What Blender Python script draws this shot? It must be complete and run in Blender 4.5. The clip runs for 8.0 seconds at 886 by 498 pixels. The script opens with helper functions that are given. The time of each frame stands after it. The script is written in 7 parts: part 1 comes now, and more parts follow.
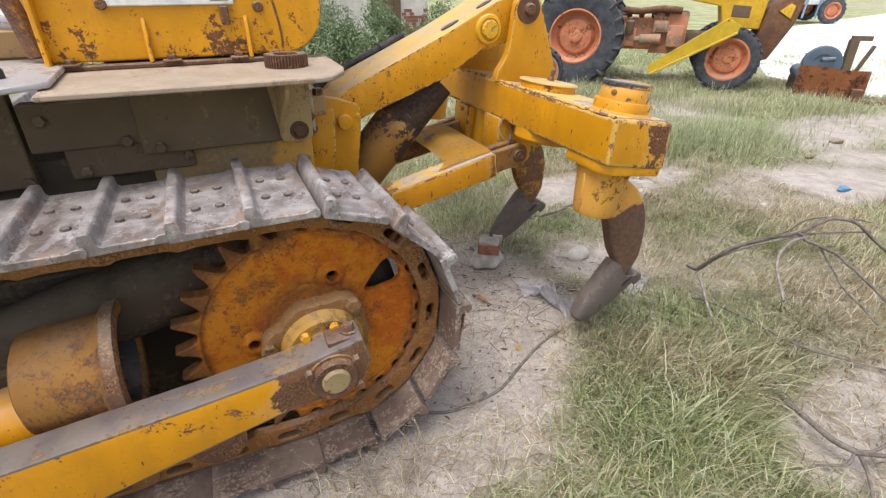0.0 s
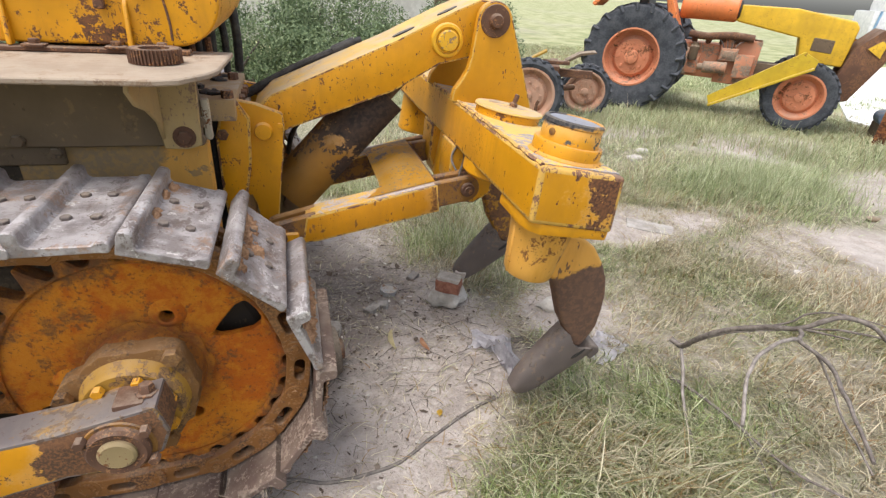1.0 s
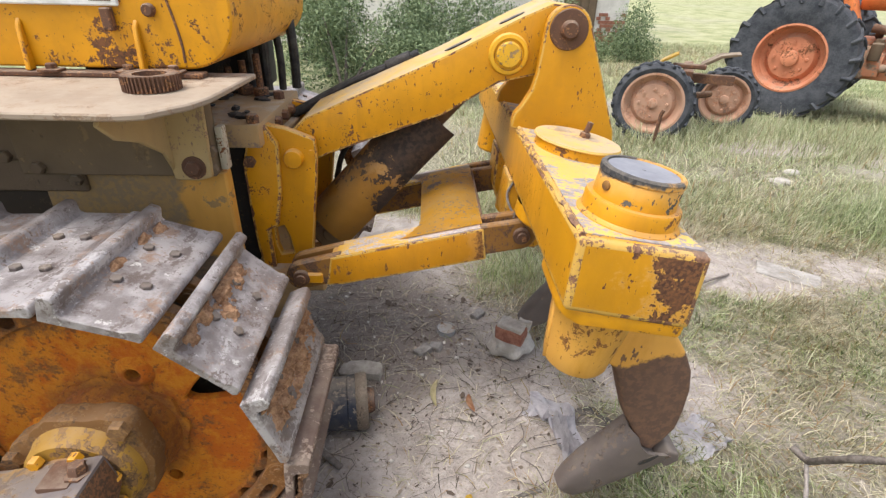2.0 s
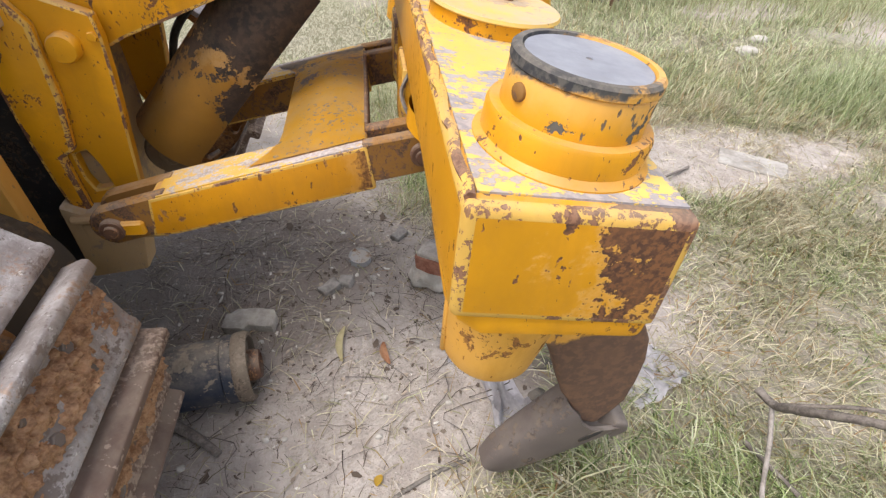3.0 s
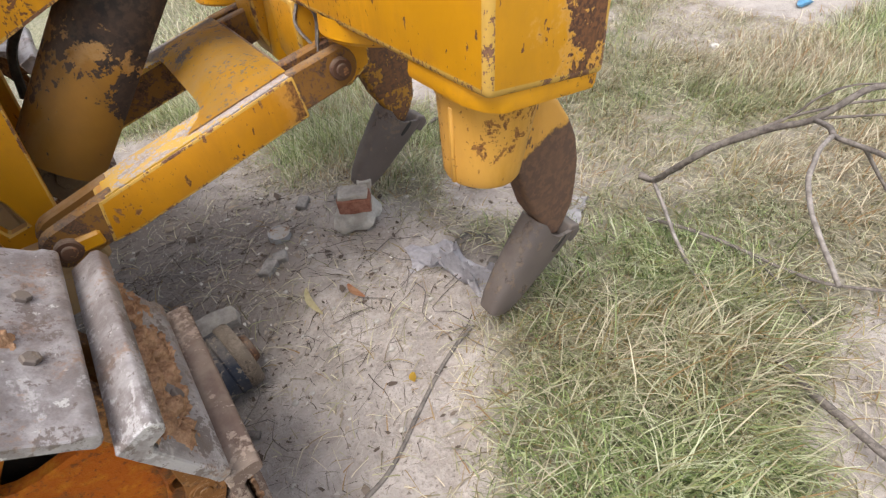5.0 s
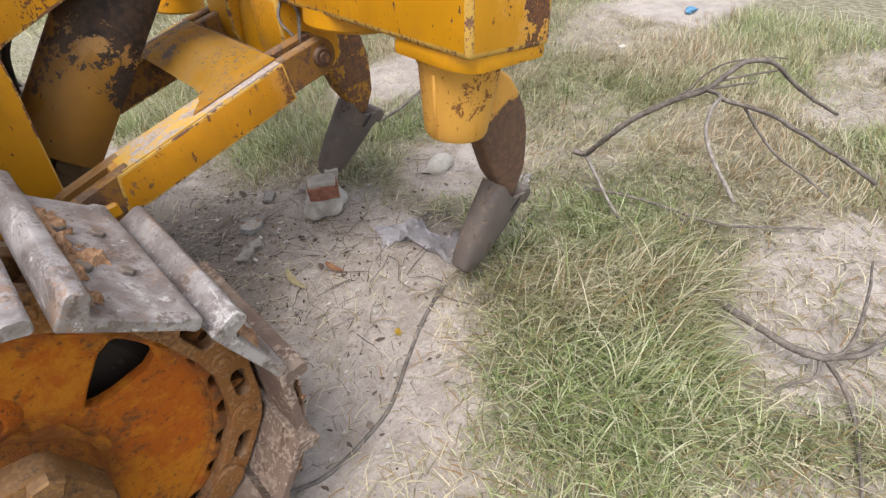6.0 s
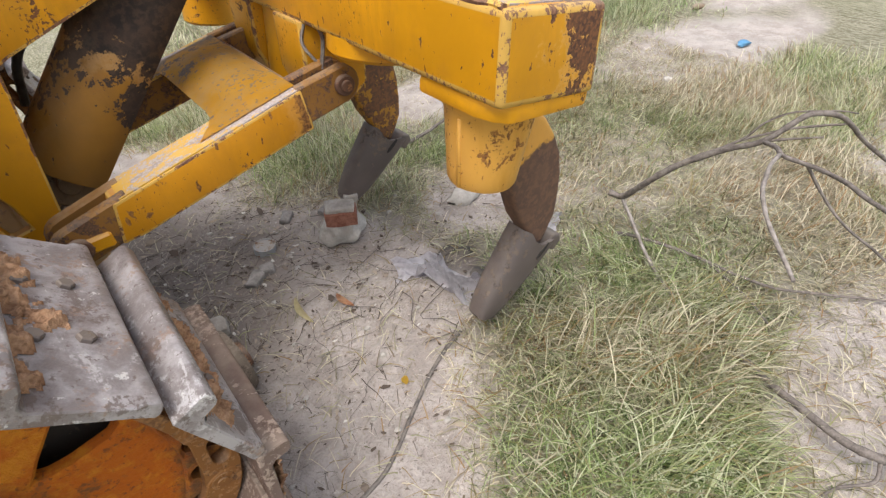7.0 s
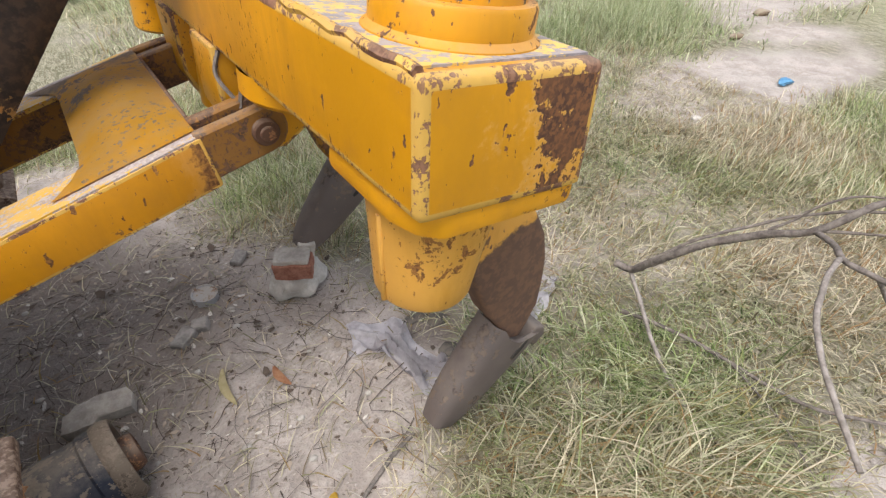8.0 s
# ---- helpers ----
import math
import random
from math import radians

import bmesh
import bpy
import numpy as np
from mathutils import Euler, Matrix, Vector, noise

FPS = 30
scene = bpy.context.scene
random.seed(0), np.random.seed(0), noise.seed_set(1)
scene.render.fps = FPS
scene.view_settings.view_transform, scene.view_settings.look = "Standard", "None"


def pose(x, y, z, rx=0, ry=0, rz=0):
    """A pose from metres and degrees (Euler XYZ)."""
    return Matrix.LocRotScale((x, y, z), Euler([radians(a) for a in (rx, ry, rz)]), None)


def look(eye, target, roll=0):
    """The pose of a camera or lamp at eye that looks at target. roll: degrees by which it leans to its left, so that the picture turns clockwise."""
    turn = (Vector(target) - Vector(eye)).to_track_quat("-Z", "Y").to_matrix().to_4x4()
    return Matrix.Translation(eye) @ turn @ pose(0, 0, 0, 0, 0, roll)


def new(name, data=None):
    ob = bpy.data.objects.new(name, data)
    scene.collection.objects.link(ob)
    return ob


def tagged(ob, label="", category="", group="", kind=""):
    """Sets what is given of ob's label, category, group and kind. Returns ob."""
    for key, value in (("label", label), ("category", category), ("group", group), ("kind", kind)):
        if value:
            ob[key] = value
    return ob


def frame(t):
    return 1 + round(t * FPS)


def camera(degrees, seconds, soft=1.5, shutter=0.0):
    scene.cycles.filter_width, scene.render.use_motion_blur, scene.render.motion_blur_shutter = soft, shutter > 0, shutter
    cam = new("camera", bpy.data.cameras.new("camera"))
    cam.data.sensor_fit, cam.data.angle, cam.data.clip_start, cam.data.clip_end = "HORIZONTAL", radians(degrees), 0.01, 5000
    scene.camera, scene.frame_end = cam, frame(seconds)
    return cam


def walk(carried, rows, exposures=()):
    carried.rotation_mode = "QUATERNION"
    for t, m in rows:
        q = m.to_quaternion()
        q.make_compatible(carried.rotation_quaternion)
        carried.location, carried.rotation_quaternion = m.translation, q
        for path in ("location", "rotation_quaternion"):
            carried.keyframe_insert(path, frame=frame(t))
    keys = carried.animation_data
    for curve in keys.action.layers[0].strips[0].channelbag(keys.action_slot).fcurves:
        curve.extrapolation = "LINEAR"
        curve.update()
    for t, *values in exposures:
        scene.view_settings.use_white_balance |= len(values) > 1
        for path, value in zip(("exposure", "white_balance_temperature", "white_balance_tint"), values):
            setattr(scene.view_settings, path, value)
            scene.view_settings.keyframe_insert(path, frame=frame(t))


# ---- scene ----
cam = camera(82.3, 8.0, 1.3)
METRES, EYE, TILT, LEAN, TURN = 3.5, 1.63, -28.0, 0.0, -24.0
ROWS = [
    (0.0, 0.0, 0.0, 0.0, -0.0, 0.0, 0.0),
    (0.5, 0.0842, 0.0339, 0.0157, 2.92, -0.17, -0.0),
    (0.7, 0.1111, 0.0607, 0.0214, 5.03, 0.13, -1.14),
    (1.0, 0.1491, 0.1049, 0.0552, 5.92, 0.17, -7.33),
    (1.2, 0.1667, 0.1204, 0.0739, 6.36, -0.08, -8.31),
    (2.3, 0.2165, 0.2601, 0.1365, 22.43, -2.74, -11.91),
    (2.5, 0.2282, 0.2924, 0.1394, 21.11, -6.11, -11.5),
    (2.8, 0.2202, 0.3401, 0.1467, 16.12, -10.34, -10.12),
    (3.0, 0.2043, 0.3703, 0.1552, 14.4, -14.16, -9.06),
    (3.5, 0.1684, 0.4083, 0.1609, 12.24, -18.35, -7.72),
    (4.0, 0.141, 0.3893, 0.1432, 7.81, -15.27, 2.24),
    (4.2, 0.1367, 0.3743, 0.1296, 0.52, -15.14, 6.67),
    (4.5, 0.1373, 0.343, 0.1049, -5.25, -15.66, 8.68),
    (4.7, 0.1340, 0.3241, 0.0977, -6.01, -15.60, 9.65),
    (5.8, 0.0619, 0.2378, 0.0641, -16.54, -15.20, 12.97),
    (6.0, 0.0582, 0.2319, 0.063, -16.85, -15.27, 13.17),
    (6.5, 0.0477, 0.2351, 0.0692, -15.06, -14.59, 10.25),
    (7.0, 0.0806, 0.2726, 0.0836, -13.0, -13.37, 9.77),
    (7.5, 0.1287, 0.3125, 0.1066, -11.13, -12.62, 6.37),
    (8.0, 0.1556, 0.3722, 0.1156, -10.34, -12.36, 6.15),
]
walk(cam, [(t, pose(0, 0, EYE, TILT, LEAN, TURN) @ pose(METRES * x, METRES * y, METRES * z, 90 + pitch, roll, yaw)) for t, x, y, z, yaw, pitch, roll in ROWS],
     [(0.0, 0.78), (1.0, 0.87), (2.5, 1.00), (3.0, 1.02), (3.5, 0.98), (4.0, 0.95), (4.5, 0.94), (6.0, 0.85), (8.0, 0.84)])

# ---- world and sun ----
world = bpy.data.worlds.new("sky")
scene.world = world
world.use_nodes = True
wt = world.node_tree
sky = wt.nodes.new("ShaderNodeTexSky")
sky.sky_type, sky.sun_disc = "NISHITA", False
sky.sun_elevation, sky.sun_rotation = radians(68), radians(241)
sky.air_density, sky.dust_density, sky.ozone_density = 1.0, 3.0, 0.7
haze = wt.nodes.new("ShaderNodeHueSaturation")      # thin high cloud takes the blue out of the sky
haze.inputs["Saturation"].default_value = 0.5
wt.links.new(sky.outputs[0], haze.inputs["Color"])
wt.links.new(haze.outputs[0], wt.nodes["Background"].inputs[0])
wt.nodes["Background"].inputs[1].default_value = 0.15
sun = new("sun", bpy.data.lights.new("sun", "SUN"))
sun.data.energy, sun.data.angle, sun.data.color = 1.45, radians(34), (1.0, 0.975, 0.94)
sun.matrix_world = look((-3.4, -2.1, 10), (0, 0, 0))


# ---- materials ----
class Graph:
    """Short way to write a node material."""

    def __init__(self, name):
        self.m = bpy.data.materials.new(name)
        self.m.use_nodes = True
        self.t = self.m.node_tree
        self.b = self.t.nodes["Principled BSDF"]
        self.oi = self.t.nodes.new("ShaderNodeObjectInfo")
        tc = self.t.nodes.new("ShaderNodeTexCoord")
        add = self.t.nodes.new("ShaderNodeVectorMath")
        add.operation = "MULTIPLY_ADD"
        self.t.links.new(self.oi.outputs["Random"], add.inputs[0])
        add.inputs[1].default_value = (13.7, 7.1, 5.3)
        self.t.links.new(tc.outputs["Object"], add.inputs[2])
        self.co = add.outputs[0]
        self.raw = tc.outputs["Object"]

    def put(self, socket, v):
        if isinstance(v, bpy.types.NodeSocket):
            self.t.links.new(v, socket)
        else:
            socket.default_value = v

    def noise(self, scale, detail=4, rough=0.6, stretch=None, dist=0.0, co=None):
        n = self.t.nodes.new("ShaderNodeTexNoise")
        n.inputs["Scale"].default_value, n.inputs["Detail"].default_value = scale, detail
        n.inputs["Roughness"].default_value, n.inputs["Distortion"].default_value = rough, dist
        c = co or self.co
        if stretch:
            mp = self.t.nodes.new("ShaderNodeMapping")
            mp.inputs["Scale"].default_value = stretch
            self.t.links.new(c, mp.inputs[0])
            c = mp.outputs[0]
        self.t.links.new(c, n.inputs["Vector"])
        return n.outputs[0]

    def math(self, op, a, b=0.0, c=0.0):
        n = self.t.nodes.new("ShaderNodeMath")
        n.operation = op
        for s, v in zip(n.inputs, (a, b, c)):
            self.put(s, v)
        return n.outputs[0]

    def step(self, v, lo, hi, a=0.0, b=1.0):
        n = self.t.nodes.new("ShaderNodeMapRange")
        n.interpolation_type = "SMOOTHSTEP"
        for s, x in zip(n.inputs[:5], (v, lo, hi, a, b)):
            self.put(s, x)
        return n.outputs[0]

    def mix(self, f, a, b):
        n = self.t.nodes.new("ShaderNodeMix")
        n.data_type = "RGBA"
        self.put(n.inputs[0], f)
        for s, v in ((n.inputs[6], a), (n.inputs[7], b)):
            self.put(s, v if isinstance(v, bpy.types.NodeSocket) else (*v, 1))
        return n.outputs[2]

    def up(self):
        n = self.t.nodes.new("ShaderNodeNewGeometry")
        s = self.t.nodes.new("ShaderNodeSeparateXYZ")
        self.t.links.new(n.outputs["Normal"], s.inputs[0])
        return s.outputs[2]

    def axis(self, i):
        s = self.t.nodes.new("ShaderNodeSeparateXYZ")
        self.t.links.new(self.raw, s.inputs[0])
        return s.outputs[i]

    def island(self):
        return self.t.nodes.new("ShaderNodeNewGeometry").outputs["Random Per Island"]

    def attr(self, name):
        n = self.t.nodes.new("ShaderNodeAttribute")
        n.attribute_name = name
        return n.outputs["Fac"]

    def flakes(self, scale, share, stretch=(1.25, 1.25, 0.5)):
        """Single ragged flakes knocked off, upright rather than round; share: how large and many."""
        warp = self.t.nodes.new("ShaderNodeVectorMath")
        warp.operation = "MULTIPLY_ADD"
        n = self.t.nodes.new("ShaderNodeTexNoise")
        n.inputs["Scale"].default_value, n.inputs["Detail"].default_value = scale * 3.0, 4
        self.t.links.new(self.co, n.inputs["Vector"])
        self.t.links.new(n.outputs["Color"], warp.inputs[0])
        warp.inputs[1].default_value = (0.5 / scale,) * 3
        self.t.links.new(self.co, warp.inputs[2])
        mp = self.t.nodes.new("ShaderNodeMapping")
        mp.inputs["Scale"].default_value = stretch
        mp.inputs["Rotation"].default_value = (0.12, 0.10, 0.0)
        self.t.links.new(warp.outputs[0], mp.inputs[0])
        v = self.t.nodes.new("ShaderNodeTexVoronoi")
        v.inputs["Scale"].default_value = scale
        self.t.links.new(mp.outputs[0], v.inputs["Vector"])
        sep = self.t.nodes.new("ShaderNodeSeparateColor")
        self.t.links.new(v.outputs["Color"], sep.inputs[0])
        size = self.math("MULTIPLY", self.math("SUBTRACT", sep.outputs[0], 1.0 - share), 0.6)
        return self.step(self.math("SUBTRACT", size, v.outputs["Distance"]), 0.0, 0.02)

    def bump(self, h, strength=0.4, distance=0.004):
        n = self.t.nodes.new("ShaderNodeBump")
        n.inputs["Strength"].default_value, n.inputs["Distance"].default_value = strength, distance
        self.t.links.new(h, n.inputs["Height"])
        self.t.links.new(n.outputs[0], self.b.inputs["Normal"])

    def out(self, colour, rough=0.6, metal=0.0, spec=0.5):
        self.put(self.b.inputs["Base Color"], colour if isinstance(colour, bpy.types.NodeSocket) else (*colour, 1))
        self.put(self.b.inputs["Roughness"], rough)
        self.put(self.b.inputs["Metallic"], metal)
        self.put(self.b.inputs["Specular IOR Level"], spec)
        return self.m


DUST = (0.42, 0.35, 0.27)


def worn(name, base, under=(0.085, 0.042, 0.024), rust=(0.20, 0.085, 0.035), chips=0.60, grain=24, dust=0.35, rough=0.45,
         streak=(1, 1, 1), metal=0.0, peel=None, side_dust=0.0, specks=0.675, ragged=0.16, spec=0.38, dents=0.0):
    """Paint or bare metal over a darker ground, chipped, with rust specks and dust on what faces up. peel: (axis, from, to)
    of a part of the thing that has lost its paint; the axis may be slanting, as weights of x and z."""
    g = Graph(name)
    big, mid, fine = g.noise(3.1, 5, 0.62), g.noise(grain, 8, 0.68, streak, 0.4), g.noise(grain * 5, 3, 0.6)
    v = g.math("ADD", g.math("MULTIPLY", big, 0.36), g.math("ADD", g.math("MULTIPLY", mid, 0.44), g.math("MULTIPLY", fine, 0.20)))
    chip = g.step(v, chips, chips + 0.016)
    speck = g.math("ADD", g.noise(grain * 5.0, 3, 0.6, (1.0, 1.0, 0.42)), g.math("MULTIPLY", g.math("SUBTRACT", g.noise(5.5, 3, 0.6), 0.5), 0.45))
    chip = g.math("MAXIMUM", chip, g.step(speck, specks, specks + 0.03, 0.0, 0.9))
    if dents:
        for scale, share, tall in ((11.0, dents * 0.9, 0.5), (24.0, dents, 0.34), (46.0, dents * 1.1, 0.4)):
            chip = g.math("MAXIMUM", chip, g.flakes(scale, share, (1.25, 1.25, tall)))
    if peel:
        along = g.axis(peel[0]) if isinstance(peel[0], int) else g.math("ADD", g.math("MULTIPLY", g.axis(0), peel[0][0]), g.math("MULTIPLY", g.axis(2), peel[0][1]))
        edge = g.math("ADD", along, g.math("MULTIPLY", g.math("SUBTRACT", g.noise(7, 6, 0.72), 0.5), ragged))
        chip = g.math("MAXIMUM", chip, g.step(edge, peel[1], peel[2]))
    tone = g.mix(g.step(big, 0.3, 0.7), [c * 0.80 for c in base], [min(1, c * 1.08) for c in base])
    tone = g.mix(g.step(g.noise(grain * 0.4, 6, 0.7), 0.49, 0.72, 0, 0.42), tone, [0.5 * c + 0.5 * r for c, r in zip(base, rust)])
    if peel:
        tone = g.mix(g.step(edge, peel[1] - 0.045, peel[1], 0, 0.45), tone, [0.6 * c + 0.4 * d for c, d in zip(base, (0.75, 0.52, 0.30))])
    # dirty runs down the sides
    runs = g.noise(9, 6, 0.7, (1.0, 1.0, 0.22), 0.3)
    tone = g.mix(g.step(runs, 0.47, 0.70, 0, 0.50), tone, [0.62 * c + 0.38 * r for c, r in zip(base, under)])
    low = g.mix(g.step(fine, 0.42, 0.62), under, rust)
    low = g.mix(g.step(g.noise(11, 5, 0.65), 0.46, 0.62, 0, 0.55), low, rust)
    colour = g.mix(chip, tone, low)
    cover = g.math("MULTIPLY", g.step(g.up(), 0.25, 0.95), g.step(g.noise(7, 6, 0.7), 0.35, 0.62))
    cover = g.math("MULTIPLY", cover, dust)
    if side_dust:
        cover = g.math("MAXIMUM", cover, g.step(g.noise(2.2, 6, 0.6), 0.25, 0.6, side_dust * 0.55, side_dust))
    colour = g.mix(cover, colour, DUST)
    r = g.step(g.math("MAXIMUM", chip, cover), 0, 1, rough, 0.85)
    g.bump(g.math("SUBTRACT", g.math("MULTIPLY", fine, 0.25), chip), 0.5, 0.0025)
    return g.out(colour, r, metal, spec)


YEL = (0.66, 0.295, 0.006)
yellow = worn("yellow_paint", YEL, chips=0.575, dust=0.40, specks=0.68, dents=0.24)
yellow_beam = worn("yellow_beam_paint", YEL, under=(0.075, 0.035, 0.022), rust=(0.20, 0.085, 0.035), chips=0.59, dust=0.3, peel=(0, 1.500, 1.516), specks=0.69, ragged=0.75, dents=0.40)
yellow_smooth = worn("yellow_paint_clean", YEL, chips=0.562, dust=0.30, rough=0.40, specks=0.675, dents=0.22)
yellow_scraped = worn("scraped_yellow_paint", (0.76, 0.50, 0.10), under=(0.24, 0.225, 0.245), rust=(0.37, 0.325, 0.32), chips=0.497, grain=13,
                      dust=0.28, rough=0.6, streak=(0.55, 1.6, 1), specks=0.62)
yellow_edge = worn("worn_yellow_edge", (0.68, 0.40, 0.08), under=(0.13, 0.062, 0.040), rust=(0.24, 0.12, 0.07), chips=0.503, grain=26, dust=0.25, rough=0.7, specks=0.62, dents=0.45)
yellow_topside = worn("dust_bleached_yellow", (0.68, 0.43, 0.10), under=(0.30, 0.20, 0.12), rust=(0.42, 0.28, 0.16), chips=0.56, grain=9, dust=0.75, rough=0.75, specks=0.66)
bridge_paint = worn("scuffed_bridge_paint", (0.68, 0.36, 0.018), under=(0.20, 0.16, 0.13), rust=(0.33, 0.25, 0.17), chips=0.548, grain=15, dust=0.28, rough=0.65, peel=(1, 2.58, 2.66), specks=0.645, ragged=0.34, dents=0.42)
arm_top = worn("scraped_arm_top", (0.66, 0.38, 0.04), under=(0.29, 0.25, 0.25), rust=(0.47, 0.41, 0.39), chips=0.510, grain=24, dust=0.35, rough=0.7, streak=(0.5, 1.4, 1), specks=0.63)
yellow_dusty = worn("dusty_yellow_paint", (0.42, 0.22, 0.03), chips=0.55, dust=0.85, rough=0.8, side_dust=0.5)
yellow_rusty = worn("rusty_yellow_paint", (0.27, 0.125, 0.025), under=(0.07, 0.042, 0.03), rust=(0.17, 0.085, 0.045), chips=0.50, dust=0.3, rough=0.75, specks=0.64)
hub_mat = worn("greasy_hub_casting", (0.20, 0.095, 0.028), under=(0.07, 0.042, 0.028), rust=(0.24, 0.125, 0.045), chips=0.495, grain=22, dust=0.10, rough=0.85)
steel = worn("grey_shoe_steel", (0.47, 0.445, 0.455), under=(0.24, 0.19, 0.17), rust=(0.36, 0.27, 0.22), chips=0.528, grain=13, dust=0.30, rough=0.40, specks=0.665, metal=0.2, spec=0.5)
bare_top = worn("bare_arm_top", (0.165, 0.140, 0.138), under=(0.40, 0.22, 0.04), rust=(0.13, 0.09, 0.07), chips=0.53, grain=12, dust=0.25, rough=0.45, streak=(0.4, 1, 1), metal=0.3)
rusty = worn("brown_rusty_steel", (0.125, 0.062, 0.038), under=(0.035, 0.024, 0.02), rust=(0.30, 0.14, 0.06), chips=0.52, grain=30, dust=0.4, rough=0.85)
dark_steel = worn("dark_brown_steel", (0.13, 0.104, 0.094), under=(0.06, 0.046, 0.04), rust=(0.18, 0.135, 0.105), chips=0.55, grain=9, dust=0.3, rough=0.55)
dark_grime = worn("old_black_grime", (0.062, 0.048, 0.037), under=(0.035, 0.027, 0.02), rust=(0.10, 0.068, 0.04), chips=0.53, grain=10, dust=0.15, rough=0.95)
black_metal = worn("black_oily_metal", (0.028, 0.026, 0.027), under=(0.02, 0.018, 0.016), rust=(0.10, 0.07, 0.05), chips=0.55, dust=0.35, rough=0.55)
grime = worn("dust_caked_metal", (0.15, 0.106, 0.068), under=(0.07, 0.05, 0.035), rust=(0.17, 0.12, 0.07), chips=0.55, grain=10, dust=0.6, rough=0.95)
shank_mat = worn("shank_paint", YEL, under=(0.115, 0.066, 0.046), rust=(0.165, 0.09, 0.055), chips=0.585, grain=9, dust=0.2, rough=0.6, peel=((-0.35, 1.0), -0.772, -0.790), ragged=0.16, dents=0.35)
shank_patchy = worn("patchy_shank_paint", (0.40, 0.19, 0.02), under=(0.10, 0.055, 0.036), rust=(0.19, 0.09, 0.04), chips=0.505, grain=11, dust=0.15, rough=0.65)
yellow_arm = worn("arm_paint", (0.64, 0.27, 0.006), under=(0.13, 0.055, 0.02), rust=(0.33, 0.15, 0.04), chips=0.557, dust=0.35, peel=(0, 1.155, 1.185), specks=0.645, ragged=0.30, dents=0.48)
yellow_sheet = worn("half_worn_yellow_sheet", (0.72, 0.39, 0.02), under=(0.16, 0.12, 0.10), rust=(0.34, 0.22, 0.10), chips=0.562, grain=11, dust=0.3, rough=0.6, specks=0.66)
orange = worn("orange_tractor_paint", (0.70, 0.20, 0.055), under=(0.10, 0.05, 0.03), chips=0.58, dust=0.5, rough=0.6, grain=14)
orange_rim = worn("faded_orange_rim", (0.60, 0.225, 0.115), under=(0.16, 0.07, 0.04), chips=0.55, dust=0.4, rough=0.7, grain=14)
hood_yellow = worn("faded_hood_yellow", (0.70, 0.42, 0.025), under=(0.14, 0.08, 0.04), chips=0.60, dust=0.5, rough=0.6)
blue_paint = worn("faded_blue_paint", (0.10, 0.145, 0.20), chips=0.55, dust=0.5, rough=0.7)


def rough_stuff(name, a, b, scale=14, rough=0.9, bump=0.6, dist=0.006, spec=0.3):
    g = Graph(name)
    n, f = g.noise(scale, 6, 0.65), g.noise(scale * 6, 4, 0.6)
    g.bump(g.math("ADD", n, g.math("MULTIPLY", f, 0.4)), bump, dist)
    return g.out(g.mix(g.step(g.math("ADD", g.math("MULTIPLY", n, 0.7), g.math("MULTIPLY", f, 0.3)), 0.35, 0.65), a, b), rough, 0.0, spec)


def casting():
    """Ochre paint almost eaten up by orange rust, with dark grease."""
    g = Graph("rust_eaten_casting")
    a, b, c, d = g.noise(4, 6, 0.7), g.noise(26, 7, 0.72), g.noise(85, 4, 0.65), g.noise(9, 6, 0.75)
    col = g.mix(g.step(g.math("ADD", g.math("MULTIPLY", a, 0.5), g.math("MULTIPLY", b, 0.5)), 0.44, 0.56), (0.56, 0.20, 0.015), (0.46, 0.115, 0.010))
    col = g.mix(g.step(g.math("ADD", g.math("MULTIPLY", c, 0.6), g.math("MULTIPLY", d, 0.4)), 0.535, 0.60, 0, 0.75), col, (0.16, 0.06, 0.02))
    col = g.mix(g.step(d, 0.52, 0.66, 0, 0.7), col, (0.17, 0.085, 0.03))
    # grease round the hub and along the toothed rim
    dx, dz = g.math("SUBTRACT", g.axis(0), 0.18), g.math("SUBTRACT", g.axis(2), 0.552)
    far = g.math("SQRT", g.math("ADD", g.math("MULTIPLY", dx, dx), g.math("MULTIPLY", dz, dz)))
    far = g.math("ADD", far, g.math("MULTIPLY", g.math("SUBTRACT", d, 0.5), 0.16))
    grease = g.math("MAXIMUM", g.step(far, 0.325, 0.405, 0, 0.9), g.step(far, 0.22, 0.14, 0, 0.7))
    col = g.mix(g.math("MULTIPLY", grease, g.step(b, 0.3, 0.55, 0.6, 1.0)), col, (0.125, 0.062, 0.03))
    g.bump(g.math("ADD", g.math("MULTIPLY", b, 0.6), g.math("MULTIPLY", c, 0.6)), 1.0, 0.009)
    return g.out(col, 0.88, 0, 0.25)


sprocket_mat = casting()


